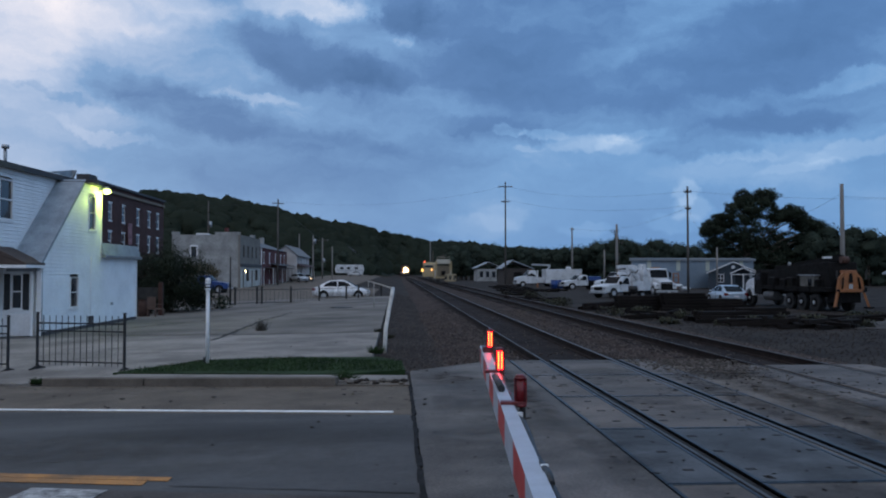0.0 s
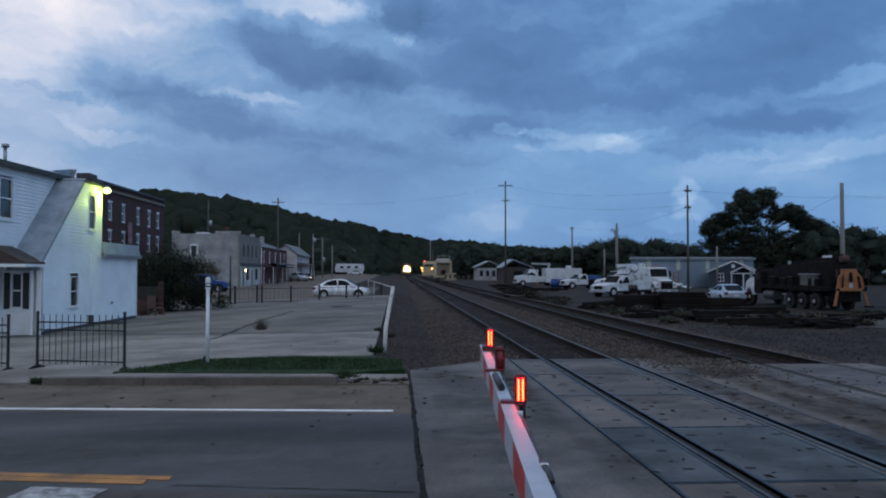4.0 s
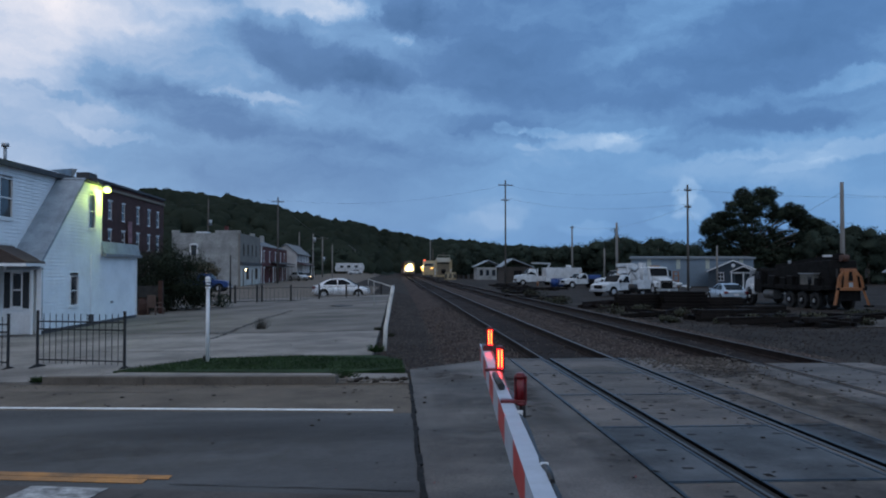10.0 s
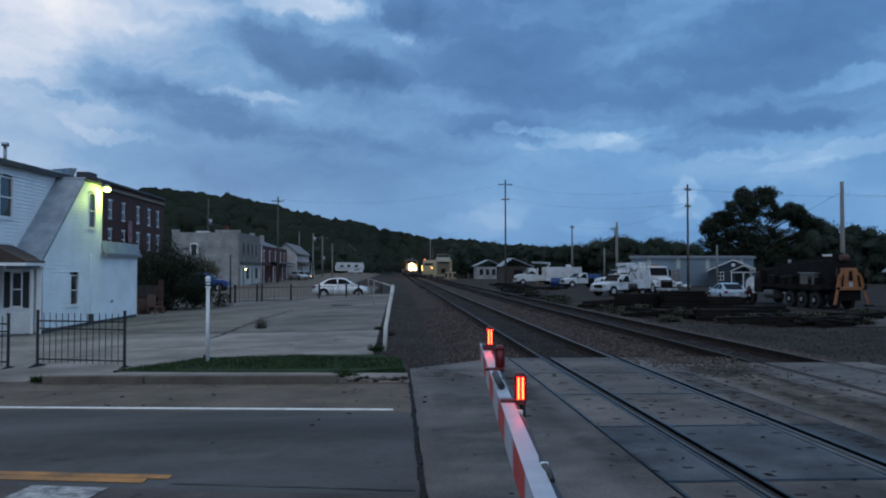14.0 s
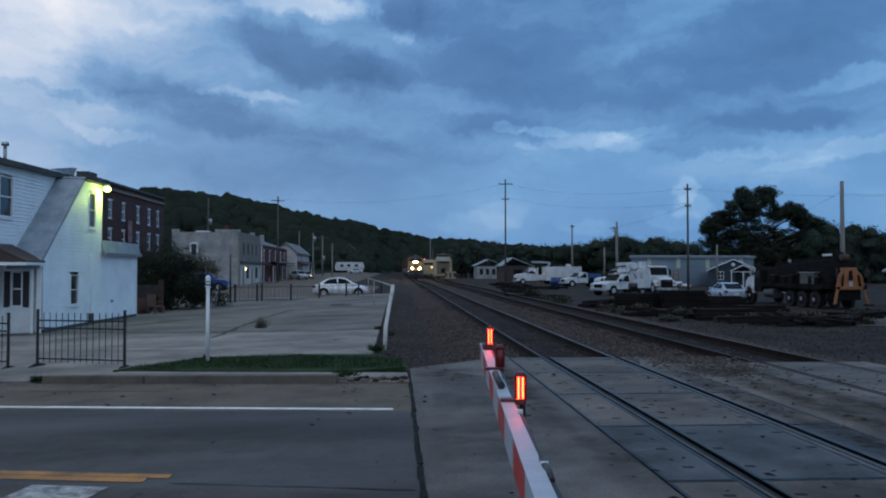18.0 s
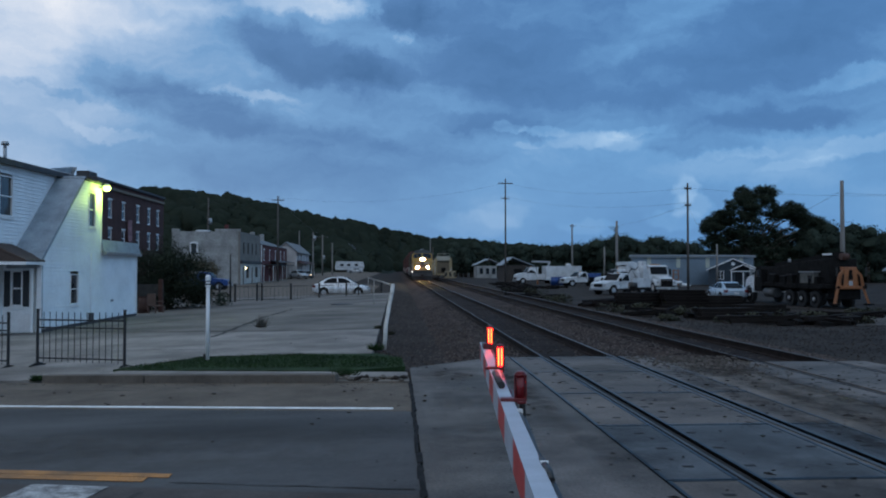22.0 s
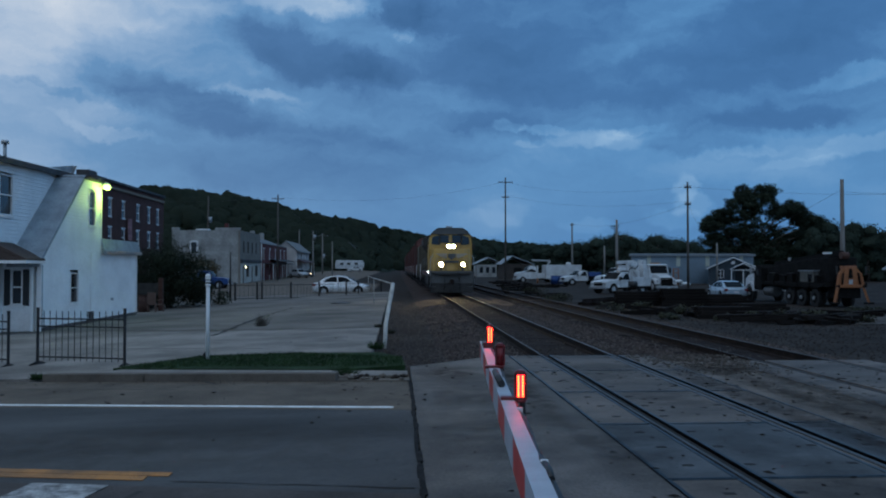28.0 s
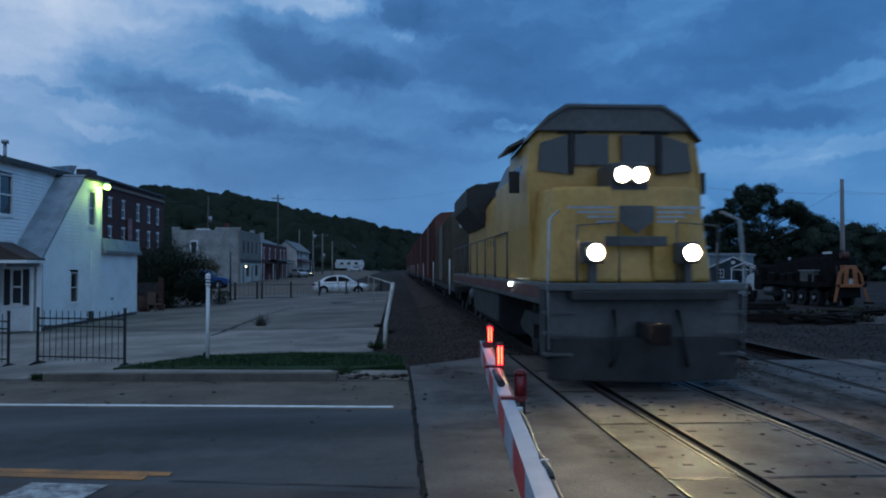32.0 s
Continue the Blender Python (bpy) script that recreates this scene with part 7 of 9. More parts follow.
def sedan(x, y, z, rot, paint, label, L=4.5, lights=False, tall=1.0):
    """A saloon car, front towards local +x."""
    t = thing("car", pose(x, y, z, 0, 0, rot) @ Matrix.Diagonal((L / 4.4, 1, tall, 1)), label, "car", "parked cars")
    # lower body, lofted from tail to nose: place, underside, top, half width
    stations = [(-2.2, 0.46, 0.8, 0.66), (-2.12, 0.33, 0.9, 0.77), (-1.75, 0.27, 0.95, 0.85), (-0.8, 0.22, 0.95, 0.88), (0.7, 0.22, 0.95, 0.88), (1.15, 0.23, 0.92, 0.87), (1.75, 0.26, 0.82, 0.83), (2.08, 0.28, 0.7, 0.74),
                (2.2, 0.42, 0.58, 0.6)]
    bm = bmesh.new()
    rings = []
    for sx, zb, zt, w in stations:
        half = [(w * 0.9, zb), (w, zb + 0.08), (w * 1.0, zb + (zt - zb) * 0.55), (w * 0.965, zt - 0.07), (w * 0.86, zt - 0.01)]
        rings.append([bm.verts.new((sx, p[0], p[1])) for p in half] + [bm.verts.new((sx, 0, zt + 0.015))] + [bm.verts.new((sx, -p[0], p[1])) for p in half[::-1]])
    for u, v in zip(rings, rings[1:]):
        for i in range(11):
            bm.faces.new((u[i], u[(i + 1) % 11], v[(i + 1) % 11], v[i])).smooth = True
    bm.faces.new(rings[0])
    bm.faces.new(rings[-1][::-1])
    bmesh.ops.recalc_face_normals(bm, faces=bm.faces[:])
    part("body", bm, paint, t)

    def lean(v):
        return 0.8 * (1 - 0.3 * max(0.0, v - 0.93) / 0.52)
    top = [(-1.92, 0.92), (-1.5, 1.14), (-1.15, 1.32), (-0.8, 1.41), (-0.3, 1.45), (0.1, 1.43), (0.4, 1.36), (0.78, 1.15), (1.22, 0.9)]
    bm = PR(top, "y", -1, 1)
    for v in bm.verts:
        v.co.y *= lean(v.co.z)
    bmesh.ops.bevel(bm, geom=bm.edges[:], offset=0.035, segments=2, profile=0.6, affect="EDGES", clamp_overlap=True)
    roof = part("roof", bm, paint, t)
    for s in (-1, 1):
        for poly in ([(-1.38, 0.99), (-1.1, 1.24), (-0.75, 1.35), (-0.34, 1.375), (-0.3, 0.98)], [(-0.22, 0.98), (-0.26, 1.375), (0.08, 1.36), (0.34, 1.29), (0.84, 1.0)]):
            bm = bmesh.new()
            bm.faces.new([bm.verts.new((p[0], s * (lean(p[1]) + 0.008), p[1])) for p in poly])
            part("side_window", bm, car_glass, roof)
        for a in (-0.28, 0.86):
            part("door_seam", B(a - 0.008, a + 0.008, s * 0.882 - 0.004, s * 0.882 + 0.004, 0.36, 0.93), car_dark, t)
        for a in (-0.6, 0.4):
            part("door_handle", B(a - 0.1, a + 0.08, s * 0.885 - 0.014, s * 0.885 + 0.014, 0.76, 0.8), paint, t)
        part("rocker", B(-1.0, 0.95, s * 0.86 - 0.02, s * 0.86 + 0.02, 0.2, 0.28, 0.01), car_dark, t)
        part("tail_lamp", B(-2.2, -1.95, s * 0.68 - 0.12, s * 0.68 + 0.13, 0.68, 0.88, 0.03), red_plastic, t)
        part("headlight", B(1.92, 2.14, s * 0.6 - 0.16, s * 0.6 + 0.12, 0.58, 0.72, 0.03), glow("car_lamp_glow", (1, 0.62, 0.3), 5.0) if lights else steel_grey, t)
        part("mirror", B(0.72, 0.88, s * 0.94 - 0.08, s * 0.94 + 0.08, 0.95, 1.06, 0.02), paint, t)
        for a in (-1.32, 1.32):
            part("wheel_arch", C((a, s * 0.84, 0.34), (a, s * 0.888, 0.34), 0.385, n=24), car_dark, t)
            wheel(t, a, s * 0.81, 0.315, 0.2)
    part("windshield", PR([(0.42, 1.37), (0.78, 1.18), (1.14, 0.965), (1.16, 0.985), (0.8, 1.2), (0.44, 1.39)], "y", -0.6, 0.6), car_glass, roof)
    part("rear_window", PR([(-1.82, 0.985), (-1.5, 1.16), (-1.12, 1.35), (-1.14, 1.37), (-1.52, 1.185), (-1.84, 1.0)], "y", -0.58, 0.58), car_glass, roof)
    part("grille", B(2.17, 2.21, -0.4, 0.4, 0.4, 0.54, 0.01), car_dark, t)
    part("number_plate", B(-2.23, -2.2, -0.16, 0.16, 0.56, 0.69), trim_white, t)
    return t


def pickup(x, y, z, rot, paint, label, L=5.6, bed="open", bed_mat=None, name="pickup_truck", hgt=1.0):
    """A pickup or service truck, front towards local +x."""
    t = thing(name, pose(x, y, z, 0, 0, rot), label, "truck", "parked trucks")
    h = L / 2
    cabx = h - 3.25
    body = [(cabx, 0.55), (cabx, 1.12 * hgt), (cabx + 0.1, 1.85 * hgt), (cabx + 0.35, 1.92 * hgt), (cabx + 1.15, 1.9 * hgt), (cabx + 1.72, 1.26 * hgt), (h - 0.5, 1.17 * hgt), (h - 0.1, 1.06 * hgt), (h, 0.95), (h, 0.5)]
    bm = PR(body, "y", -0.95, 0.95)
    for v in bm.verts:
        if v.co.z > 1.5 * hgt:
            v.co.y *= 0.86
    bmesh.ops.bevel(bm, geom=bm.edges[:], offset=0.05, segments=2, profile=0.6, affect="EDGES", clamp_overlap=True)
    cab = part("cab", bm, paint, t)
    part("windshield", PR([(cabx + 1.2, 1.86 * hgt), (cabx + 1.71, 1.29 * hgt), (cabx + 1.75, 1.31 * hgt), (cabx + 1.24, 1.88 * hgt)], "y", -0.76, 0.76), car_glass, cab)
    part("rear_window", B(cabx - 0.01, cabx + 0.1, -0.6, 0.6, 1.3 * hgt, 1.75 * hgt), car_glass, cab)
    for s in (-1, 1):
        bm = bmesh.new()
        vs = [bm.verts.new((p[0], s * (0.958 - (max(0, p[1] - 1.15 * hgt)) * 0.19), p[1])) for p in ((cabx + 0.2, 1.2 * hgt), (cabx + 0.26, 1.78 * hgt), (cabx + 1.12, 1.8 * hgt), (cabx + 1.58, 1.26 * hgt))]
        bm.faces.new(vs)
        part("side_window", bm, car_glass, cab)
        part("headlight", B(h - 0.05, h + 0.02, s * 0.72 - 0.17, s * 0.72 + 0.17, 0.78, 0.98, 0.03), steel_grey, t)
        part("door_seam", B(cabx + 0.12, cabx + 0.14, s * 0.952 - 0.005, s * 0.952 + 0.005, 0.62, 1.2 * hgt), car_dark, t)
        part("door_seam", B(cabx + 1.42, cabx + 1.44, s * 0.952 - 0.005, s * 0.952 + 0.005, 0.62, 1.15 * hgt), car_dark, t)
        part("door_handle", B(cabx + 0.22, cabx + 0.4, s * 0.965 - 0.012, s * 0.965 + 0.012, 1.05 * hgt, 1.09 * hgt), car_dark, t)
        part("running_board", B(cabx + 0.05, cabx + 1.6, s * 0.98 - 0.08, s * 0.98 + 0.08, 0.44, 0.5, 0.01), car_dark, t)
        part("tail_lamp", B(-h - 0.06, -h - 0.02, s * 0.82 - 0.1, s * 0.82 + 0.1, 0.72, 0.95), red_plastic, t)
        part("mirror", B(cabx + 1.5, cabx + 1.6, s * 1.1 - 0.14, s * 1.1 + 0.1, 1.2 * hgt, 1.5 * hgt, 0.02), car_dark, t)
        for a in (-h + 1.05, h - 0.95):
            part("wheel_arch", C((a, s * 0.94, 0.42), (a, s * 0.965, 0.42), 0.5, n=20), car_dark, t)
            wheel(t, a, s * 0.85, 0.4, 0.26)
    part("grille", B(h - 0.02, h + 0.03, -0.5, 0.5, 0.68, 1.0, 0.02), car_dark, t)
    part("roof_beacon", C((cabx + 0.7, 0, 1.9 * hgt), (cabx + 0.7, 0, 1.9 * hgt + 0.14), 0.1, 0.07, 10), mat("beacon_lens", (0.4, 0.2, 0.05), 0.4), t)
    part("antenna", C((cabx + 1.8, 0.7, 1.15 * hgt), (cabx + 1.7, 0.75, 2.1 * hgt), 0.012, n=5), car_dark, t)
    part("bumper", B(h - 0.02, h + 0.16, -0.95, 0.95, 0.42, 0.62, 0.03), steel_grey, t)
    bm_ = bed_mat or paint
    part("chassis", B(-h, h - 0.2, -0.5, 0.5, 0.42, 0.6), car_dark, t)
    if bed == "open":
        b = part("bed", B(-h, cabx - 0.06, -0.95, 0.95, 0.62, 0.75, 0.02), bm_, t)
        for s in (-1, 1):
            part("bed_side", B(-h, cabx - 0.06, s * 0.9 - 0.05, s * 0.9 + 0.05, 0.75, 1.2, 0.02), bm_, t)
        part("tailgate", B(-h - 0.05, -h + 0.05, -0.9, 0.9, 0.7, 1.2, 0.02), bm_, t)
    elif bed == "service":
        for s in (-1, 1):
            b = part("tool_box", B(-h, cabx - 0.06, s * 0.8 - 0.25, s * 0.8 + 0.25, 0.62, 1.45, 0.02), bm_, t)
            for i in range(3):
                a = -h + 0.08 + i * (cabx + h - 0.2) / 3
                part("locker_door", B(a, a + (cabx + h - 0.2) / 3 - 0.06, s * 1.055 - 0.008, s * 1.055 + 0.008, 0.7, 1.38), bm_, b)
        part("bed", B(-h, cabx - 0.06, -0.55, 0.55, 0.7, 0.85), car_dark, t)
    else:
        b = part("box_body", B(-h, cabx - 0.06, -1.05, 1.05, 0.65, 2.6, 0.03), bm_, t)
        part("roll_door", B(-h - 0.02, -h + 0.01, -0.9, 0.9, 0.8, 2.4), steel_grey, b)
    return t


def boom(t, base, pts, r, material):
    part("turret", C((base[0], base[1], base[2]), (base[0], base[1], base[2] + 0.6), 0.3, 0.25, 12), material, t)
    bm = bmesh.new()
    for a, b in zip(pts, pts[1:]):
        a, b = Vector(a), Vector(b)
        m = Matrix.Translation(a) @ (b - a).to_track_quat("Z", "Y").to_matrix().to_4x4()
        n0 = len(bm.verts)
        bx(bm, -r, r, -r, r, 0, (b - a).length)
        bm.verts.ensure_lookup_table()
        for v in bm.verts[n0:]:
            v.co = m @ v.co
    part("boom", bm, material, t)


YG = -0.45
sedan(-4.5, 64.8, -0.4, 0, car_silver, "silver four-door saloon car parked beyond the fence", L=4.6, tall=1.12)
sedan(-18.5, 150, -0.05, -50, mat("pale_grey_paint", (0.42, 0.45, 0.48), 0.35, metal=0.2, vary=0.06), "pale grey car parked on the street", tall=1.15)
sedan(-17.75, 158, 0.0, -82, mat("dark_silver_paint", (0.12, 0.115, 0.115), 0.4, metal=0.2, vary=0.06), "dark car with amber lamps lit on the street", lights=True)
pickup(-20.6, 85.5, -0.4, 0, car_blue, "blue pickup truck parked behind the shrub")


def camper():
    t = thing("camper_trailer", pose(-15.2, 255, 0.85), "white camper trailer parked up the street", "trailer")
    part("body", PR([(-4.4, 0.7), (4.2, 0.7), (4.6, 1.8), (4.2, 3.3), (-4.2, 3.4), (-4.6, 2.0)], "y", -1.2, 1.2, 0.08), car_white, t)
    part("stripe", B(-4.3, 4.2, -1.23, -1.2, 1.4, 1.6), steel_grey, t)
    for a in (-3, -0.8, 1.6):
        part("window", B(a, a + 1.1, -1.23, -1.19, 1.9, 2.6, 0.01), glass_dark, t)
    for a in (-0.6, 0.4):
        for s in (-1, 1):
            wheel(t, a, s * 1.0, 0.36, 0.22)
    part("hitch", B(4.2, 5.6, -0.1, 0.1, 0.45, 0.6), car_dark, t)
    part("jack", C((5.4, 0, 0), (5.4, 0, 0.6), 0.05), car_dark, t)


camper()
sedan(-12.4, 235, 0.68, 185, car_white, "white car in front of the camper")

# work trucks in the yard
t_ = thing("hose_stand", pose(18.9, 62.6, YG), "dark steel stand with coiled hose before the work trucks", "stand")
part("frame", B(-0.5, 0.5, -0.2, 0.2, 0.6, 0.7, 0.02), car_dark, t_)
for a_ in (-0.45, 0.45):
    part("leg", B(a_ - 0.04, a_ + 0.04, -0.15, 0.15, 0, 0.6), car_dark, t_)
part("coil", C((-0.3, 0, 0.95), (0.3, 0, 0.95), 0.28, n=14), black_cable, t_)
u = pickup(20.3, 71.0, YG, 212, car_white, "white railway service truck with tool boxes and a folded crane", L=5.8, bed="service", name="service_truck", hgt=1.0)
part("equipment_box", PR([(-2.9, 1.46), (-2.78, 2.3), (-2.5, 2.6), (-2.12, 2.6), (-2.12, 1.46)], "y", -0.85, 0.85, 0.05), car_white, u, "tall white equipment box")
part("rear_panel", B(-2.96, -2.9, -1.0, 1.0, 0.62, 1.46, 0.02), car_white, u)
for s_ in (-0.5, 0.5):
    part("rear_door", B(-2.98, -2.96, s_ - 0.42, s_ + 0.42, 0.7, 1.38), car_white, u)
part("crane_column", C((-1.9, 0.3, 0.85), (-1.9, 0.3, 2.5), 0.16, 0.13, 10), car_white, u, "white crane column")
part("crane_arm", beam(beam(bmesh.new(), (-1.9, 0.3, 2.4), (-0.55, 0.3, 2.75), 0.11, 0.13), (-0.55, 0.3, 2.75), (-0.7, 0.3, 1.9), 0.09, 0.09), car_white, u)
part("crane_ram", C((-1.75, 0.3, 1.6), (-0.95, 0.3, 2.5), 0.06, n=8), steel_grey, u)
part("hose_bundle", tube(bmesh.new(), [(-1.9, 0.42, 2.5), (-1.4, 0.5, 2.2), (-0.9, 0.5, 2.35), (-0.5, 0.45, 1.9)], 0.05, 7), black_cable, u)
part("hose_reel", C((-0.55, -0.2, 1.75), (-0.55, 0.25, 1.75), 0.3, n=14), car_dark, u)
for s_ in (-1, 1):
    part("lower_skirt", B(-2.9, -0.2, s_ * 1.03 - 0.03, s_ * 1.03 + 0.03, 0.4, 0.62), car_dark, u)
for a_ in (-2.85, -1.5, -0.25):
    for s_ in (-0.9, 0.9):
        part("rack_post", B(a_ - 0.03, a_ + 0.03, s_ - 0.03, s_ + 0.03, 1.45, 2.05), car_white, u)
for s_ in (-0.9, 0.9):
    part("rack_rail", B(-2.9, -0.2, s_ - 0.03, s_ + 0.03, 2.0, 2.06), car_white, u)


def heavy_truck():
    """A long-nosed work truck, front towards local +x."""
    t = thing("work_truck", pose(25.5, 78.6, YG, 0, 0, -84), "white heavy work truck with a dark grille and flat bed", "truck", "parked trucks")
    bm = PR([(2.1, 0.95), (2.1, 1.72), (2.5, 1.66), (3.45, 1.5), (3.78, 1.36), (3.8, 0.62), (3.3, 0.62), (3.3, 0.95)], "y", -0.72, 0.72, 0.07)
    for v in bm.verts:
        v.co.y *= 1 - 0.1 * max(0.0, v.co.x - 2.1) / 1.7
    hood = part("hood", bm, car_white, t, "white sloping hood")
    part("grille", B(3.79, 3.86, -0.6, 0.6, 0.4, 1.34, 0.03), car_dark, hood, "tall dark grille")
    for i in range(7):
        part("grille_bar", B(3.86, 3.875, -0.48, 0.48, 0.5 + i * 0.115, 0.53 + i * 0.115), steel_grey if i == 6 else car_dark, hood)
    part("hazard_plate", PR([(0.2, 0.5), (0.34, 0.36), (0.2, 0.22), (0.06, 0.36)], "x", 3.9, 3.92), trim_white, t, "pale diamond plate")
    part("bumper", B(3.72, 3.92, -1.1, 1.1, 0.34, 0.56, 0.04), steel_grey, t)
    cab = part("cab", PR([(0.5, 0.75), (0.5, 2.5), (0.65, 2.68), (1.6, 2.68), (1.78, 2.58), (2.15, 1.72), (2.15, 0.75)], "y", -1.0, 1.0, 0.06), car_white, t)
    part("windshield", PR([(1.84, 2.46), (2.14, 1.76), (2.18, 1.77), (1.88, 2.48)], "y", -0.86, 0.86), car_glass, cab)
    part("visor", B(1.72, 2.02, -0.92, 0.92, 2.52, 2.58, 0.01), car_white, cab)
    part("rear_window", B(0.48, 0.5, -0.6, 0.6, 1.75, 2.35), car_glass, cab)
    for s in (-1, 1):
        w = bmesh.new()
        w.faces.new([w.verts.new((p[0], s * 1.006, p[1])) for p in ((0.85, 1.7), (0.85, 2.45), (1.6, 2.45), (1.95, 1.7))])
        part("side_window", w, car_glass, cab)
        part("door_seam", B(0.75, 0.77, s * 1.003 - 0.004, s * 1.003 + 0.004, 0.85, 2.5), car_dark, cab)
        part("step", B(0.8, 1.6, s * 1.0 - 0.14, s * 1.0 + 0.12, 0.45, 0.52, 0.01), car_dark, t)
        part("fuel_tank", C((-0.6, s * 0.85, 0.68), (0.55, s * 0.85, 0.68), 0.27, n=14), steel_grey, t)
        part("fender", PR([(2.35, 0.7), (2.5, 1.12), (2.9, 1.3), (3.3, 1.2), (3.62, 0.95), (3.66, 0.7), (3.5, 0.7), (3.25, 1.0), (2.9, 1.1), (2.6, 0.95), (2.5, 0.7)], "y", min(s * 0.68, s * 1.12), max(s * 0.68, s * 1.12), 0.03), car_white, t)
        part("headlight", C((3.6, s * 0.86, 1.02), (3.68, s * 0.86, 1.02), 0.11, n=12), steel_grey, t)
        part("mirror", B(1.85, 1.92, s * 1.25 - 0.1, s * 1.25 + 0.1, 1.75, 2.3, 0.03), car_dark, t)
        part("mirror_arm", C((1.9, s * 1.0, 2.3), (1.9, s * 1.25, 2.3), 0.02, n=6), car_dark, t)
        for a in (2.95, -2.2, -3.3):
            wheel(t, a, s * 0.92, 0.5, 0.28)
        part("bed_side", B(-4.0, 0.2, s * 1.15 - 0.04, s * 1.15 + 0.04, 1.0, 1.32, 0.02), mat("bed_brown", (0.16, 0.12, 0.09), 0.8, vary=0.35), t)
    part("frame", B(-4.0, 3.5, -0.42, 0.42, 0.6, 0.86, 0.02), car_dark, t)
    part("bed", B(-4.0, 0.3, -1.15, 1.15, 0.92, 1.02, 0.02), car_dark, t)
    part("headache_rack", B(0.34, 0.42, -1.0, 1.0, 1.02, 2.5, 0.02), car_white, t)
    part("tool_chest", B(-0.5, 0.3, -1.1, 1.1, 1.02, 1.55, 0.03), car_white, t)
    part("winch", C((-1.4, -0.5, 1.4), (-1.4, 0.5, 1.4), 0.34, n=14), mat("winch_brown", (0.1, 0.065, 0.045), 0.8, vary=0.3), t)
    part("pump_body", B(-2.6, -1.9, -0.7, 0.7, 1.02, 1.7, 0.05), car_white, t)
    part("exhaust_stack", C((0.4, -0.95, 0.9), (0.4, -0.95, 2.95), 0.07, n=8), steel_grey, t)
    part("beacon_bar", B(1.0, 1.2, -0.5, 0.5, 2.69, 2.79, 0.02), mat("amber_lens", (0.35, 0.16, 0.04), 0.4), t)


heavy_truck()
u = pickup(25.9, 89.5, YG, 197, car_white, "white bucket truck with a tall equipment body", L=6.6, bed="box", name="bucket_truck", hgt=1.2)
part("boom_turret", C((-1.6, 0, 2.6), (-1.6, 0, 3.0), 0.3, 0.25, 12), car_white, u)
part("boom", beam(beam(bmesh.new(), (-1.6, 0, 2.95), (0.9, 0.1, 2.85), 0.14, 0.14), (0.9, 0.1, 3.0), (-1.2, 0.35, 3.05), 0.1, 0.1), car_white, u)
part("bucket", B(-2.6, -1.9, 0.1, 0.75, 2.62, 3.2, 0.06), car_white, u, "white fibreglass work bucket")
part("side_lockers", B(-3.1, -0.1, -1.12, -1.05, 0.8, 1.7, 0.02), car_white, u)
part("rear_bar", B(-3.3, -3.25, -1.0, 1.0, 0.6, 1.0), car_dark, u)
u = pickup(24.4, 104, YG, 192, car_white, "white pickup truck with a blue load on its flat bed", L=5.3, bed="open", bed_mat=car_dark)
part("load_box", B(-2.5, -0.75, -0.82, 0.82, 0.76, 1.72, 0.05), car_blue, u, "blue tarpaulin load")
u = pickup(21.8, 124, YG, 188, car_white, "white high-cab railway truck", L=6.6, bed="service", name="service_truck", hgt=1.35)
boom(u, (-1.4, 0, 0.85), [(-1.4, 0, 1.4), (-2.4, 0, 3.4), (0.6, 0, 3.5)], 0.13, steel_grey)


def box_trailer():
    t = thing("box_trailer", pose(26.0, 124, YG, 0, 0, 5), "long white box trailer in the yard", "trailer")
    part("body", B(-2.9, 2.9, -1.2, 1.2, 0.55, 2.75, 0.04), car_white, t)
    for i in range(7):
        part("rib", B(-2.8 + i * 0.93, -2.74 + i * 0.93, -1.225, -1.2, 0.6, 2.7), car_white, t)
    part("roof_vent", C((1.1, 0, 2.75), (1.1, 0, 3.15), 0.45, 0.36, 14), car_white, t)
    for a in (-0.6, 0.3):
        for s in (-1, 1):
            wheel(t, a, s * 1.0, 0.38, 0.24)
    part("chassis", B(-2.8, 3.8, -0.4, 0.4, 0.4, 0.55), car_dark, t)
    part("landing_leg", B(2.6, 2.75, -0.2, 0.2, 0, 0.4), car_dark, t)


box_trailer()


def drum(x, y, material, label):
    t = thing("plastic_drum", pose(x, y, YG), label, "drum")
    part("body", C((0, 0, 0), (0, 0, 1.15), 0.5, n=16), material, t)
    part("rim_ring", C((0, 0, 1.1), (0, 0, 1.18), 0.53, n=16), material, t)


drum(22.2, 111, car_blue, "blue plastic drum in the yard")
drum(23.3, 111.5, car_blue, "blue plastic drum in the yard")
sedan(24.0, 56.5, YG, 84, mat("pale_blue_paint", (0.42, 0.5, 0.58), 0.3, metal=0.2, vary=0.06), "pale blue saloon car with red tail lamps in the yard", L=4.5, tall=0.95)


def marker_post(x, y):
    t = thing("marker_post", pose(x, y, YG), "white marker post with an orange foot", "post")
    part("shaft", C((0, 0, 0), (0, 0, 2.6), 0.09, n=10), car_white, t)
    part("foot", C((0, 0, 0), (0, 0, 0.7), 0.16, 0.1, 12), orange_paint, t)


marker_post(20.9, 117)


def drain():
    t = thing("drain_cover", pose(-2.95, 43.5, lot_z(-2.95) + 0.012), "dark round iron drain cover in the lot", "drain cover")
    part("lid", C((0, 0, 0), (0, 0, 0.025), 0.55, n=24), iron, t)
    part("ring", C((0, 0, 0), (0, 0, 0.015), 0.68, n=24), rail_rust, t)


drain()


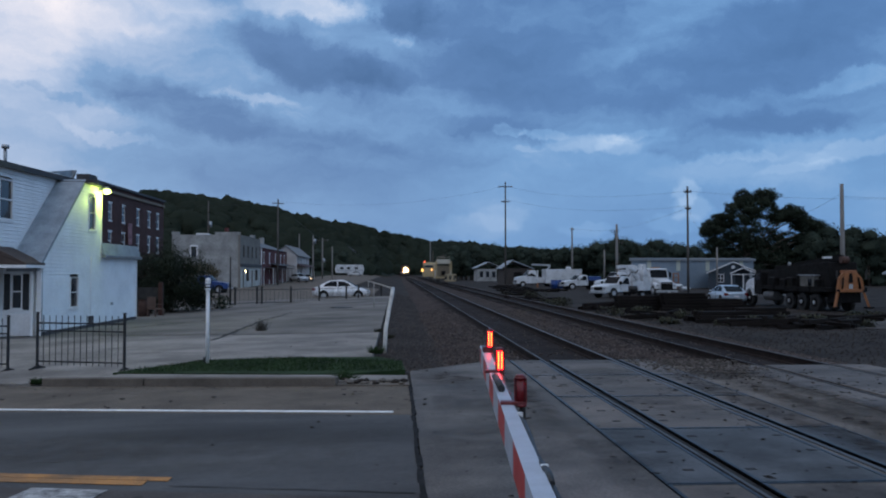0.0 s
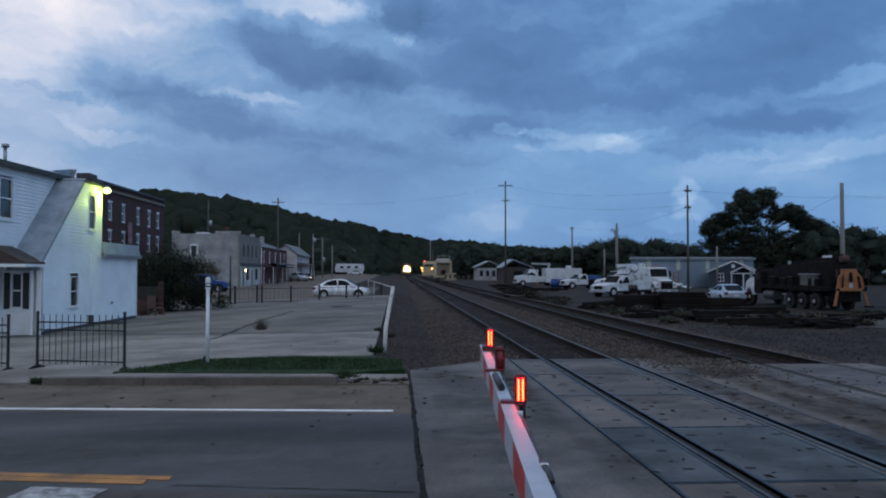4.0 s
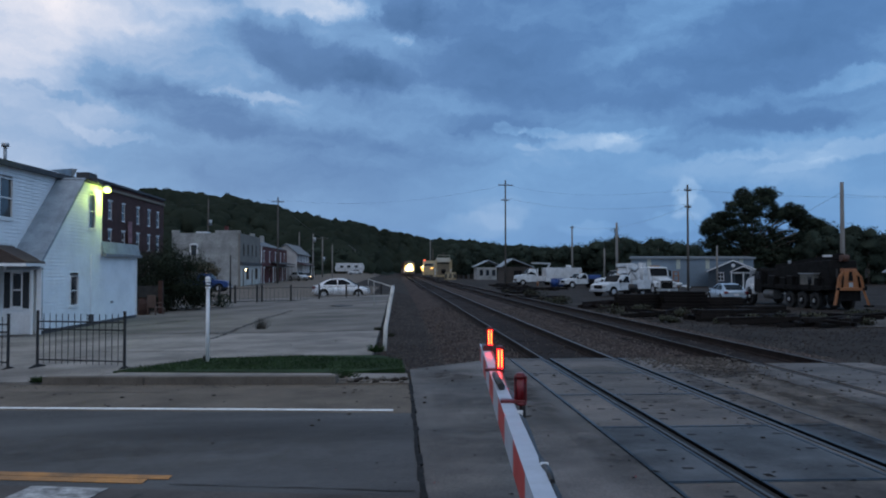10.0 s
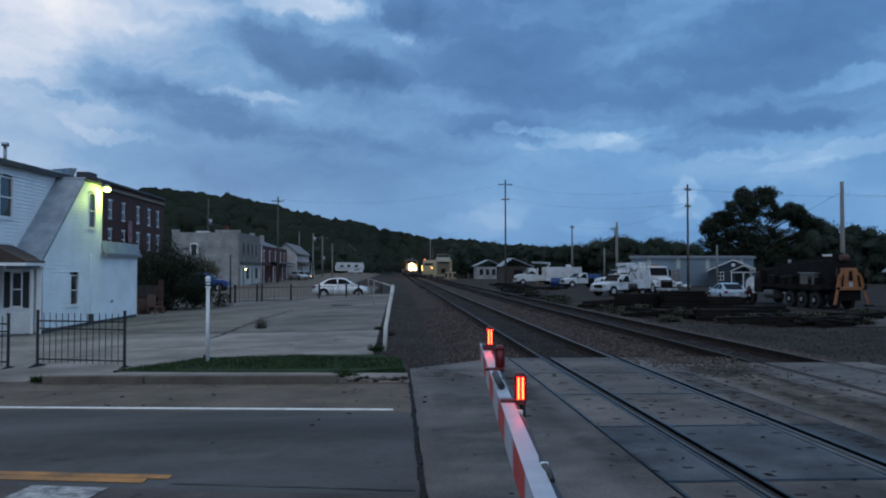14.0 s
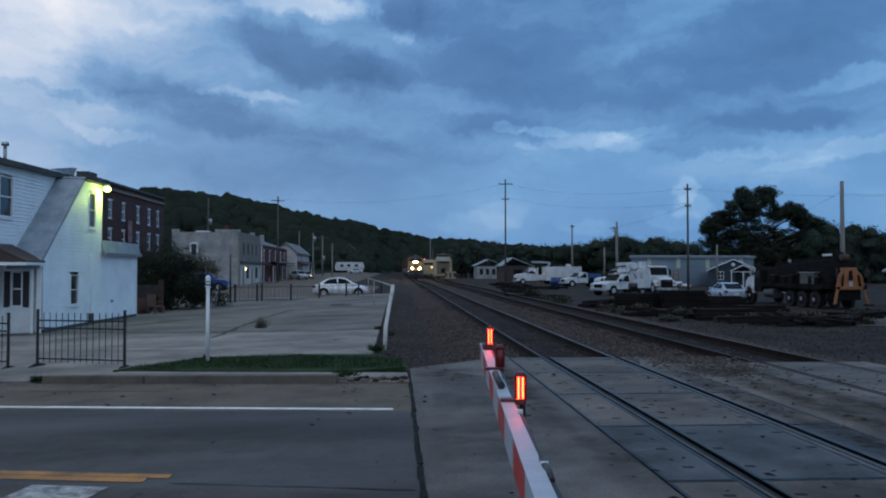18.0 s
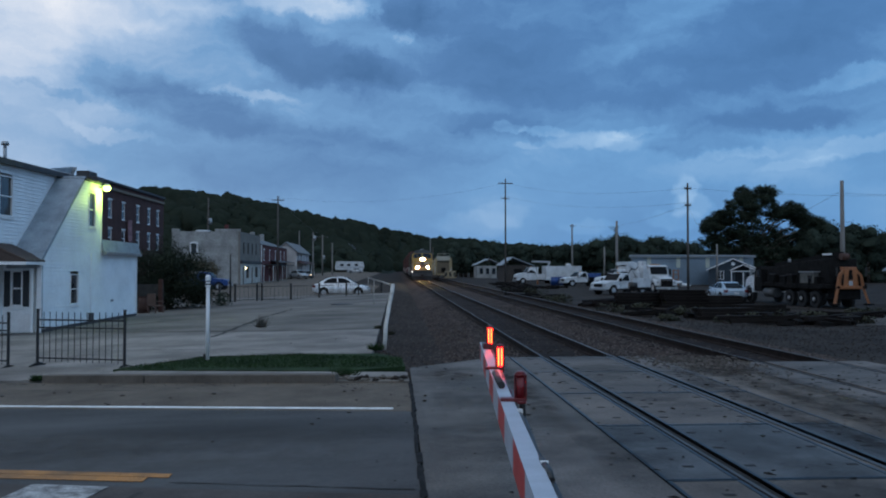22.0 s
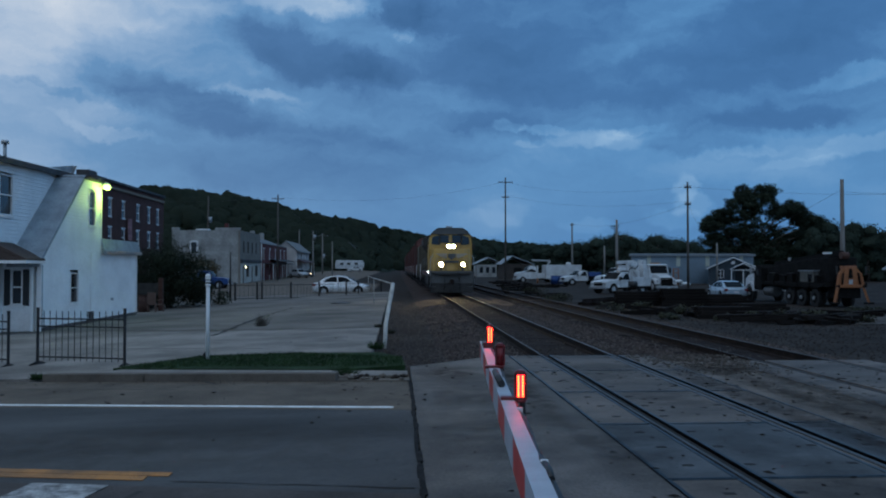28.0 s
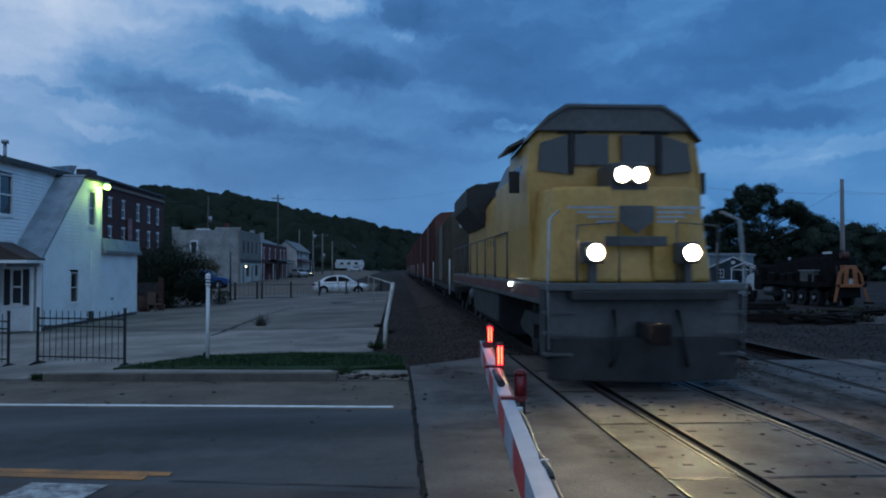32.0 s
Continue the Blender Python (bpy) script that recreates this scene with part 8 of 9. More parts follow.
# ---- boom truck with the orange rear frame ----
def boom_truck():
    # parked along the track, its rear towards the road; local y runs from the rear to the white cab
    t = thing("boom_truck", pose(25.8, 43.6, YG), "dark heavy truck with a folded boom and an orange rear frame", "truck")
    part("hood", PR([(11.75, 0.75), (11.65, 1.5), (11.2, 1.78), (10.1, 1.98), (10.1, 0.8)], "x", -0.95, 0.95, 0.07), car_white, t, "white sloping truck hood")
    c = part("cab", PR([(10.08, 0.8), (10.08, 1.9), (9.8, 2.42), (9.1, 2.5), (8.92, 2.3), (8.92, 0.8)], "x", -1.05, 1.05, 0.06), car_dark, t, "black truck cab")
    for s in (-1, 1):
        part("side_window", B(s * 1.06 - 0.012, s * 1.06 + 0.012, 9.1, 9.75, 1.75, 2.25), glass_dark, c)
        part("cab_mirror", B(s * 1.28 - 0.09, s * 1.28 + 0.09, 10.0, 10.06, 1.85, 2.35, 0.02), steel_grey, c)
        part("front_fender", PR([(9.95, 0.7), (10.05, 1.15), (10.35, 1.36), (10.85, 1.36), (11.2, 1.1), (11.3, 0.7), (11.15, 0.7), (11.05, 0.95), (10.8, 1.16), (10.4, 1.16), (10.2, 0.95), (10.1, 0.7)], "x", min(s * 0.8, s * 1.16), max(s * 0.8, s * 1.16), 0.02), car_white, t, "white front fender")
        for a in (2.0, 3.5, 5.0, 10.6):
            tw = part("wheel", C((s * 0.95 - 0.15, a, 0.52), (s * 0.95 + 0.15, a, 0.52), 0.52, n=20), tyre_mat, t)
            part("rim", C((s * 1.1, a, 0.52), (s * 1.12, a, 0.52), 0.3, 0.26, 16), mat("dull_rim", (0.012, 0.012, 0.0125), 0.9, vary=0.4, spec=0.1), tw)
            part("hub_cap", C((s * 1.12, a, 0.52), (s * 1.18, a, 0.52), 0.12, 0.1, 12), rim_mat, tw)
        part("mudguard", B(s * 1.0 - 0.2, s * 1.0 + 0.2, 1.3, 5.7, 1.1, 1.16, 0.02), car_dark, t)
    part("frame", B(-0.5, 0.5, 0.3, 11.0, 0.85, 1.15, 0.02), car_dark, t)
    part("deck", B(-1.22, 1.22, 0.5, 8.9, 1.17, 1.42, 0.02), car_dark, t)
    part("fuel_tank", C((-0.9, 7.0, 0.75), (-0.9, 8.4, 0.75), 0.32, n=16), loco_grey, t)
    part("body", PR([(0.7, 1.42), (8.6, 1.42), (8.4, 2.3), (6.5, 2.55), (3.0, 2.85), (0.9, 2.9)], "x", -0.85, 0.85, 0.06), car_dark, t)
    part("control_cabin", B(-1.2, -0.88, 1.9, 3.5, 1.45, 2.1, 0.03), mat("weathered_panel", (0.13, 0.125, 0.11), 0.8, vary=0.3), t)
    part("cabin_window", B(-1.22, -1.2, 2.1, 2.55, 1.5, 1.92), glass_dark, t)
    part("cabin_roof", B(-1.26, -0.8, 1.8, 3.6, 2.1, 2.16), steel_grey, t)
    part("boom", beam(beam(bmesh.new(), (0, 1.0, 3.15), (0, 8.8, 2.55), 0.16, 0.16), (0.4, 1.0, 3.1), (0.4, 8.0, 2.6), 0.12, 0.12), car_dark, t)
    part("boom_plate", B(-0.2, -0.17, 1.7, 2.7, 3.12, 3.24), pvc_white, t)
    part("work_lamp", B(-0.6, -0.45, 6.0, 6.15, 2.75, 2.95, 0.02), steel_grey, t)
    for i in range(6):
        part("stake", B(-1.26, -1.2, 0.8 + i * 1.5, 0.9 + i * 1.5, 1.2, 1.75), car_dark, t)
    # orange outrigger frame across the rear, shaped like the letter A
    f = part("rear_frame", PR([(-0.6, 1.22), (0.6, 1.22), (0.5, 1.6), (0.33, 2.26), (-0.33, 2.26), (-0.5, 1.6)], "y", 0.1, 0.32, 0.03), orange_paint, t, "orange steel rear frame")
    part("lower_beam", B(-0.74, 0.74, 0.02, 0.22, 1.16, 1.34, 0.03), orange_paint, f)
    for s in (-1, 1):
        part("outrigger", beam(beam(beam(bmesh.new(), (s * 0.36, 0.2, 2.24), (s * 0.64, 0.15, 1.9), 0.07, 0.07), (s * 0.64, 0.15, 1.9), (s * 0.74, 0.12, 1.25), 0.07, 0.07), (s * 0.74, 0.12, 1.25), (s * 1.0, 0.0, 0.32), 0.06, 0.06), orange_paint, t, "orange outrigger leg")
        part("hydraulic_ram", C((s * 0.52, 0.05, 1.34), (s * 0.44, 0.06, 2.0), 0.045, 0.045, 10), car_dark, t)
        part("pivot_pin", C((s * 0.74, 0.0, 1.25), (s * 0.74, 0.3, 1.25), 0.08, n=12), car_dark, t)
        part("marker_plate", B(s * 0.86 - 0.05, s * 0.86 + 0.05, -0.02, 0.02, 1.9, 2.4), loco_black, t)
        part("outrigger_foot", B(s * 1.0 - 0.2, s * 1.0 + 0.2, -0.2, 0.2, 0.24, 0.34, 0.02), car_dark, t)
    part("crosshead", B(-0.4, 0.4, 0.12, 0.5, 2.24, 2.42, 0.04), mat("faded_orange", (0.28, 0.11, 0.05), 0.7, vary=0.3), t)
    part("slot", PR([(-0.13, 1.7), (0.13, 1.7), (0.08, 2.24), (-0.08, 2.24)], "y", 0.07, 0.12), car_dark, f)
    part("sign_plate", B(-0.1, 0.12, 0.075, 0.1, 1.36, 1.62), steel_grey, f)
    part("knuckle", C((-0.22, 0.7, 3.02), (0.22, 0.7, 3.02), 0.2, n=14), mat("knuckle_rust", (0.08, 0.04, 0.03), 0.8, vary=0.3), t)
    part("rear_box", B(-0.75, 0.75, 0.35, 1.2, 0.55, 1.4, 0.05), car_dark, t)


boom_truck()


def yard_clutter():
    # orange lift mast and pale bagged heap before the metal building, hoses and gear on the dark truck
    t = thing("lift_mast", pose(37.6, 105, YG), "small orange steel lift mast before the metal building", "lift")
    for a in (-0.35, 0.35):
        part("upright", B(a - 0.06, a + 0.06, -0.06, 0.06, 0, 2.2, 0.01), orange_paint, t)
    for z in (0.2, 0.9, 1.6, 2.12):
        part("crossbar", B(-0.35, 0.35, -0.05, 0.05, z - 0.05, z + 0.05), orange_paint, t)
    part("fork", B(-0.3, 0.3, -0.8, 0, 0.08, 0.14), car_dark, t)
    rng = random.Random(6)
    t = thing("bag_heap", pose(36.0, 100, YG), "heap of pale wrapped bags in the yard", "heap")
    for i in range(6):
        bm = bmesh.new()
        bmesh.ops.create_icosphere(bm, subdivisions=2, radius=0.4)
        for v in bm.verts:
            v.co = Vector((v.co.x * 1.2, v.co.y * 0.8, v.co.z * 0.6)) * (1 + 0.25 * noise.noise((v.co.x * 3 + i, v.co.y * 3, v.co.z * 3)))
        part("bag", bm, car_white, t, m=pose(-1.2 + 0.48 * i, rng.uniform(-0.3, 0.3), 0.22 + (0.32 if i in (2, 3) else 0), 0, 0, rng.uniform(0, 180)), smooth=True)
    # small dark loads on the deck of the dark truck
    for k, (yy, xx) in enumerate(((2.0, -1.05), (4.9, -1.05), (5.8, -1.05), (7.2, -1.05))):
        t = thing("deck_crate", pose(25.8 + xx, 43.6 + yy - 0.4, YG + 1.42), "dark tool crate on the truck deck", "crate", "deck crates")
        part("box", B(-0.12, 0.16, 0, 0.7, 0, 0.42 + 0.1 * (k % 2), 0.02), car_dark, t)
        part("lid", B(-0.14, 0.18, -0.02, 0.72, 0.42 + 0.1 * (k % 2), 0.47 + 0.1 * (k % 2), 0.01), iron, t)


yard_clutter()


# ---- stacked ties and rails, piles of waste along the yard ----
def tie_stack(x, y, rot, n, rows, label):
    t = thing("tie_stack", pose(x, y, YG, 0, 0, rot), label, "stack", "tie stacks")
    rng = random.Random(int(x * 7 + y))
    base = None
    for r in range(rows):
        for i in range(n):
            if base is None:
                base = part("stacked_tie", B(-1.3, 1.3, -0.11, 0.11, 0, 0.17, 0.012), tie_wood, t)
                ob = base
            else:
                ob = new("stacked_tie", base.data)
                ob.parent = t
            ob.matrix_basis = pose(rng.uniform(-0.12, 0.12), i * 0.25, r * 0.178, 0, 0, rng.uniform(-1.5, 1.5))


for a_, b_, r_, n_, k_ in ((14.5, 46.8, 88, 4, 5), (17.0, 46.0, 86, 4, 6), (19.3, 46.4, 93, 4, 4), (14.9, 35.2, 97, 3, 3), (16.6, 34.6, 84, 3, 2), (18.3, 38.6, 99, 3, 3)):
    tie_stack(a_, b_, r_ - 90, n_, k_, "stack of black creosoted wooden ties in the yard")


def rail_pile():
    t = thing("rail_pile", pose(11.4, 46.5, YG, 0, 0, -40), "pile of old dark steel rails on the ground", "pile")
    rng = random.Random(5)
    for i in range(9):
        bm = prism(bmesh.new(), [(p[0], p[1] + 0.18) for p in rail_profile(0)], "y", 0, 10.5)
        part("old_rail", bm, rail_rust, t, m=pose(i * 0.2 - 0.8, rng.uniform(-0.5, 0.5), 0.05 + (0.19 if i % 3 == 1 else 0), 0, 0, rng.uniform(-2, 2)))


def debris():
    rng = random.Random(12)
    for x, y, n, lab in ((16.3, 34.0, 12, "heap of broken dark ties spilled beside the stacks"), (17.2, 31.8, 13, "heap of splintered ties and weeds on the gravel"), (16.5, 32.0, 11, "heap of broken dark ties and scrap beside the siding"), (19.4, 34.5, 9, "heap of broken dark ties and scrap on the gravel"), (13.0, 38.5, 8, "scattered old ties beside the siding"), (15.2, 36, 9, "low heap of scrap timber"),
                         (21.6, 51.0, 14, "heap of broken dark ties before the parked car"), (19.0, 49.5, 12, "heap of broken dark ties beside the tie stacks"), (10.9, 62, 8, "dark heap of scrap beside the siding"), (12.4, 78, 9, "dark heap of scrap beside the siding"), (13.6, 92, 12, "long dark heap of scrap beside the siding"), (15.8, 98, 12, "long dark heap of scrap beside the siding"), (14.6, 110, 12, "dark heap of old ties far along the siding"),
                         (17.6, 90, 10, "dark heap of old ties before the trucks"), (12.9, 84, 10, "dark heap of scrap beside the siding"), (16.6, 118, 12, "dark heap of old ties far along the siding")):
        t = thing("scrap_heap", pose(x, y, ground_z(x, y) - 0.02), lab, "scrap heap", "scrap heaps")
        for i in range(n):
            L = rng.uniform(0.8, 2.4)
            part("broken_tie", B(-L / 2, L / 2, -0.11, 0.11, -0.08, 0.09, 0.015), tie_wood, t,
                 m=pose(rng.uniform(-1.7, 1.7), rng.uniform(-0.8, 0.8), 0.09 + 0.07 * (i % 4), rng.uniform(-12, 12), rng.uniform(-6, 6), rng.uniform(-60, 60)))
    nrng = np.random.default_rng(14)
    for x, y, s in ((12.6, 41.0, 0.8), (14.6, 38.6, 0.6), (19.0, 32.0, 0.5), (18.2, 33.2, 0.7), (15.0, 33.8, 0.5), (22.5, 37.0, 0.6), (10.8, 52, 0.9), (11.6, 70, 1.0), (20.8, 30.5, 0.45), (12.2, 34.6, 0.4)):
        t = thing("weed_clump", pose(x, y, ground_z(x, y)), "dry greenish weeds growing at the yard edge", "weeds", "weed clumps")
        foliage("leaves", [(nrng.normal(0, s * 0.8), nrng.normal(0, s * 0.3), s * nrng.uniform(0.15, 0.5), s * 0.5, s * 0.4, s * 0.35, 60, 0.07) for _ in range(10)], weed_mat, nrng, t)


rail_pile()
debris()


# ---- buildings behind the yard ----
def metal_shed():
    t = thing("metal_building", pose(33.6, 112, -0.45), "long blue-grey metal building with pale wall panels", "building")
    W, Dp, h = 18.0, 12, 4.1
    holes = [(a, a + 0.6, 2.5, 4.0) for a in (2.3, 6.6, 10.9, 15.9)]
    part("wall", wall_bm(W, h, 0.2, holes), blue_metal, t)
    part("wall", B(0, 0.2, 0.2, Dp, 0, h), blue_metal, t)
    part("wall", B(W - 0.2, W, 0.2, Dp, 0, h), blue_metal, t)
    part("roof", PR([(-0.3, h), (Dp / 2, h + 0.05), (Dp + 0.3, h), (Dp + 0.3, h + 0.12), (Dp / 2, h + 0.34), (-0.3, h + 0.14)], "x", -0.3, W + 0.3), mat("pale_metal_roof", (0.19, 0.215, 0.24), 0.7, metal=0.1, vary=0.1), t)
    part("eave_trim", B(-0.3, W + 0.3, -0.34, -0.28, h - 0.16, h + 0.16), mat("pale_metal_roof", (0.19, 0.215, 0.24)), t)
    part("corner_trim", B(-0.06, 0.14, -0.05, 0.05, 0, h - 0.02), mat("pale_metal_roof", (0.19, 0.215, 0.24)), t)
    for a, b, c, d in holes:
        part("wall_panel", B(a, b, 0.05, 0.12, c, d, 0.01), mat("pale_green_panel", (0.5, 0.53, 0.46), 0.7, vary=0.15), t)
    bm = bmesh.new()
    for i in range(60):
        a = i * W / 60
        if not any(p[0] - 0.08 < a < p[1] for p in holes):
            bx(bm, a, a + 0.06, -0.03, 0.0, 0.05, h)
    tagged(part("wall_ribs", bm, blue_metal, t), kind="stuff")
    part("interior", B(0.4, W - 0.4, 0.5, Dp - 0.3, 0, h - 0.2), dark_trim, t)
    # the plan is skewed: the end walls run along the slanting lot line
    for ob in t.children:
        for v in ob.data.vertices:
            v.co.x += 0.32 * v.co.y
    # small gabled office in front of it
    t = thing("office_cabin", pose(42.05, 104.6, -0.45, 0, 0, -21), "small dark blue gabled office with white trim", "building")
    navy = mat("navy_siding", (0.036, 0.052, 0.07), 0.75, vary=0.2, scale=1, fine=8)
    W = 6.1
    part("gable_wall", PR([(0, 0), (W, 0), (W, 2.25), (W / 2, 3.5), (0, 2.25)], "y", 0, 0.2), navy, t)
    part("wall", B(0, 0.2, 0.2, 7, 0, 2.25), navy, t)
    part("wall", B(W - 0.2, W, 0.2, 7, 0, 2.25), navy, t)
    part("roof", PR([(-0.4, 2.08), (W / 2, 3.6), (W + 0.4, 2.08), (W + 0.4, 2.2), (W / 2, 3.72), (-0.4, 2.2)], "y", -0.35, 7.2), dark_trim, t)
    for s in (-1, 1):
        x0, x1 = W / 2, W / 2 + s * (W / 2 + 0.4)
        part("barge_board", PR([(x0, 3.61), (x1, 2.07), (x1, 2.21), (x0, 3.75)] if s < 0 else [(x0, 3.75), (x1, 2.21), (x1, 2.07), (x0, 3.61)], "y", -0.39, -0.35), trim_white, t)
    part("gable_vent", C((W / 2, -0.04, 2.98), (W / 2, 0.02, 2.98), 0.24, n=18), trim_white, t)
    w = part("window", B(1.1, 1.8, -0.03, 0.05, 0.98, 1.98), glass_dark, t)
    for q in ((1.03, 1.1, 0.9, 2.05), (1.8, 1.87, 0.9, 2.05), (1.42, 1.48, 0.98, 1.98), (1.1, 1.8, 1.98, 2.05), (1.1, 1.8, 0.9, 0.98), (1.1, 1.8, 1.44, 1.5)):
        part("window_bar", B(q[0], q[1], -0.06, -0.03, q[2], q[3]), trim_white, w)
    px = 4.2
    p = part("porch_roof", PR([(px - 1.6, 2.05), (px, 2.8), (px + 1.6, 2.05), (px + 1.6, 2.15), (px, 2.92), (px - 1.6, 2.15)], "y", -2.2, 0.0), dark_trim, t)
    for s in (-1, 1):
        e = px + s * 1.65
        part("barge_board", PR([(px, 2.82), (e, 2.03), (e, 2.15), (px, 2.95)] if s < 0 else [(px, 2.95), (e, 2.15), (e, 2.03), (px, 2.82)], "y", -2.24, -2.2), trim_white, p)
    for a in (px - 1.45, px, px + 1.45):
        part("porch_post", B(a - 0.05, a + 0.05, -2.15, -2.03, 0, 2.05), trim_white, t)
    part("porch_beam", B(px - 1.5, px + 1.5, -2.16, -2.0, 1.95, 2.04), trim_white, t)
    part("door", B(px - 0.9, px - 0.1, -0.04, 0.03, 0, 2.0), glass_dark, t)
    part("window", B(px + 0.5, px + 1.2, -0.04, 0.03, 0.8, 1.8), glass_dark, t)
    # pale small shed at the edge of the yard
    t = thing("shed", pose(31.9, 47.4, -0.45), "small white shed at the yard edge", "shed")
    part("wall", B(0, 2.4, 0, 2.4, 0, 2.2), trim_white, t)
    part("roof", PR([(-0.25, 2.15), (1.2, 2.9), (2.65, 2.15), (2.65, 2.25), (1.2, 3.0), (-0.25, 2.25)], "y", -0.2, 2.6), shingle, t)
    part("gable", PR([(0, 2.2), (2.4, 2.2), (1.2, 2.86)], "y", 0.05, 2.35), trim_white, t)
    part("door", B(0.7, 1.6, -0.04, -0.005, 0.05, 1.95, 0.01), trim_white, t)
    # low houses near the far end of the yard
    t = thing("cottage", pose(19.4, 192, -0.4), "small grey cottage with a light roof", "house")
    part("wall", B(0, 4.8, 0, 8, 0, 3.0), stucco_grey, t)
    part("roof", PR([(-0.5, 3.1), (2.9, 4.6), (5.7, 3.4), (5.7, 3.55), (2.9, 4.8), (-0.5, 3.25)], "y", -0.5, 8.5), mat("cottage_roof", (0.28, 0.31, 0.34), 0.6, vary=0.15), t)
    for a in (0.7, 2.2, 3.7):
        part("window", B(a, a + 0.8, -0.04, 0.03, 1.0, 2.4), glass_dark, t)
    t = thing("barn", pose(20.2, 150, -0.45), "low dark brown shed with a sloping roof", "shed")
    bwn = mat("dark_brown_boards", (0.05, 0.042, 0.038), 0.9, vary=0.3)
    part("wall", B(0, 5.5, 0, 8, 0, 3.0), bwn, t)
    part("roof", PR([(-0.4, 2.9), (1.8, 4.4), (6.0, 2.8), (6.0, 2.95), (1.8, 4.6), (-0.4, 3.05)], "y", -0.4, 8.4), shingle, t)
    part("door", B(2.0, 3.6, -0.05, 0.0, 0, 2.3), car_dark, t)


metal_shed()


# ---- maintenance machine on the siding, far down the track ----
def track_machine():
    t = thing("track_machine", pose(T2, 137, 0), "yellow railway maintenance machine with work lamps on the siding", "rail vehicle")
    part("frame", B(-1.4, 1.4, 0, 9, 0.75, 1.05, 0.03), machine_yellow, t)
    part("front_guard", B(0.2, 2.2, -0.3, -0.1, 0.25, 1.5, 0.03), machine_yellow, t)
    for s in (0.45, 1.2, 1.95):
        part("guard_panel", B(s - 0.25, s + 0.2, -0.34, -0.3, 0.5, 1.3, 0.02), car_dark, t)
    for s in (-1.35, 1.25):
        part("leg", B(s, s + 0.22, 0.2, 0.45, 1.0, 3.7, 0.02), machine_yellow, t)
        part("leg", B(s, s + 0.22, 3.2, 3.45, 1.0, 3.7, 0.02), machine_yellow, t)
    part("top_house", B(-1.1, 1.2, 0.4, 3.4, 3.3, 4.05, 0.08), cream, t)
    part("engine_house", B(-1.0, 1.1, 1.0, 6.0, 1.05, 3.0, 0.05), mat("machine_brown", (0.2, 0.16, 0.11), 0.7, vary=0.3), t)
    for s in (-1.35, 1.35):
        part("hand_rail", tube(bmesh.new(), [(s, -0.1, 1.05), (s, -0.1, 2.1), (s, 2.2, 2.1), (s, 2.2, 1.05)], 0.03, 6), pvc_white, t)
        part("ladder_side", C((s, 3.6, 1.0), (s, 3.6, 3.6), 0.03, n=6), pvc_white, t)
    for i in range(4):
        part("guard_bar", B(0.2, 2.2, -0.36, -0.32, 0.55 + i * 0.28, 0.6 + i * 0.28), cream, t)
    part("roof_rail", tube(bmesh.new(), [(-1.0, 0.5, 4.05), (-1.0, 0.5, 4.5), (1.1, 0.5, 4.5), (1.1, 0.5, 4.05)], 0.03, 6), cream, t)
    part("hose_reel", C((-0.3, 0.3, 1.7), (0.4, 0.3, 1.7), 0.4, n=14), car_dark, t)
    for y in (1.6, 7.4):
        wheelset(t, y, 0.4)


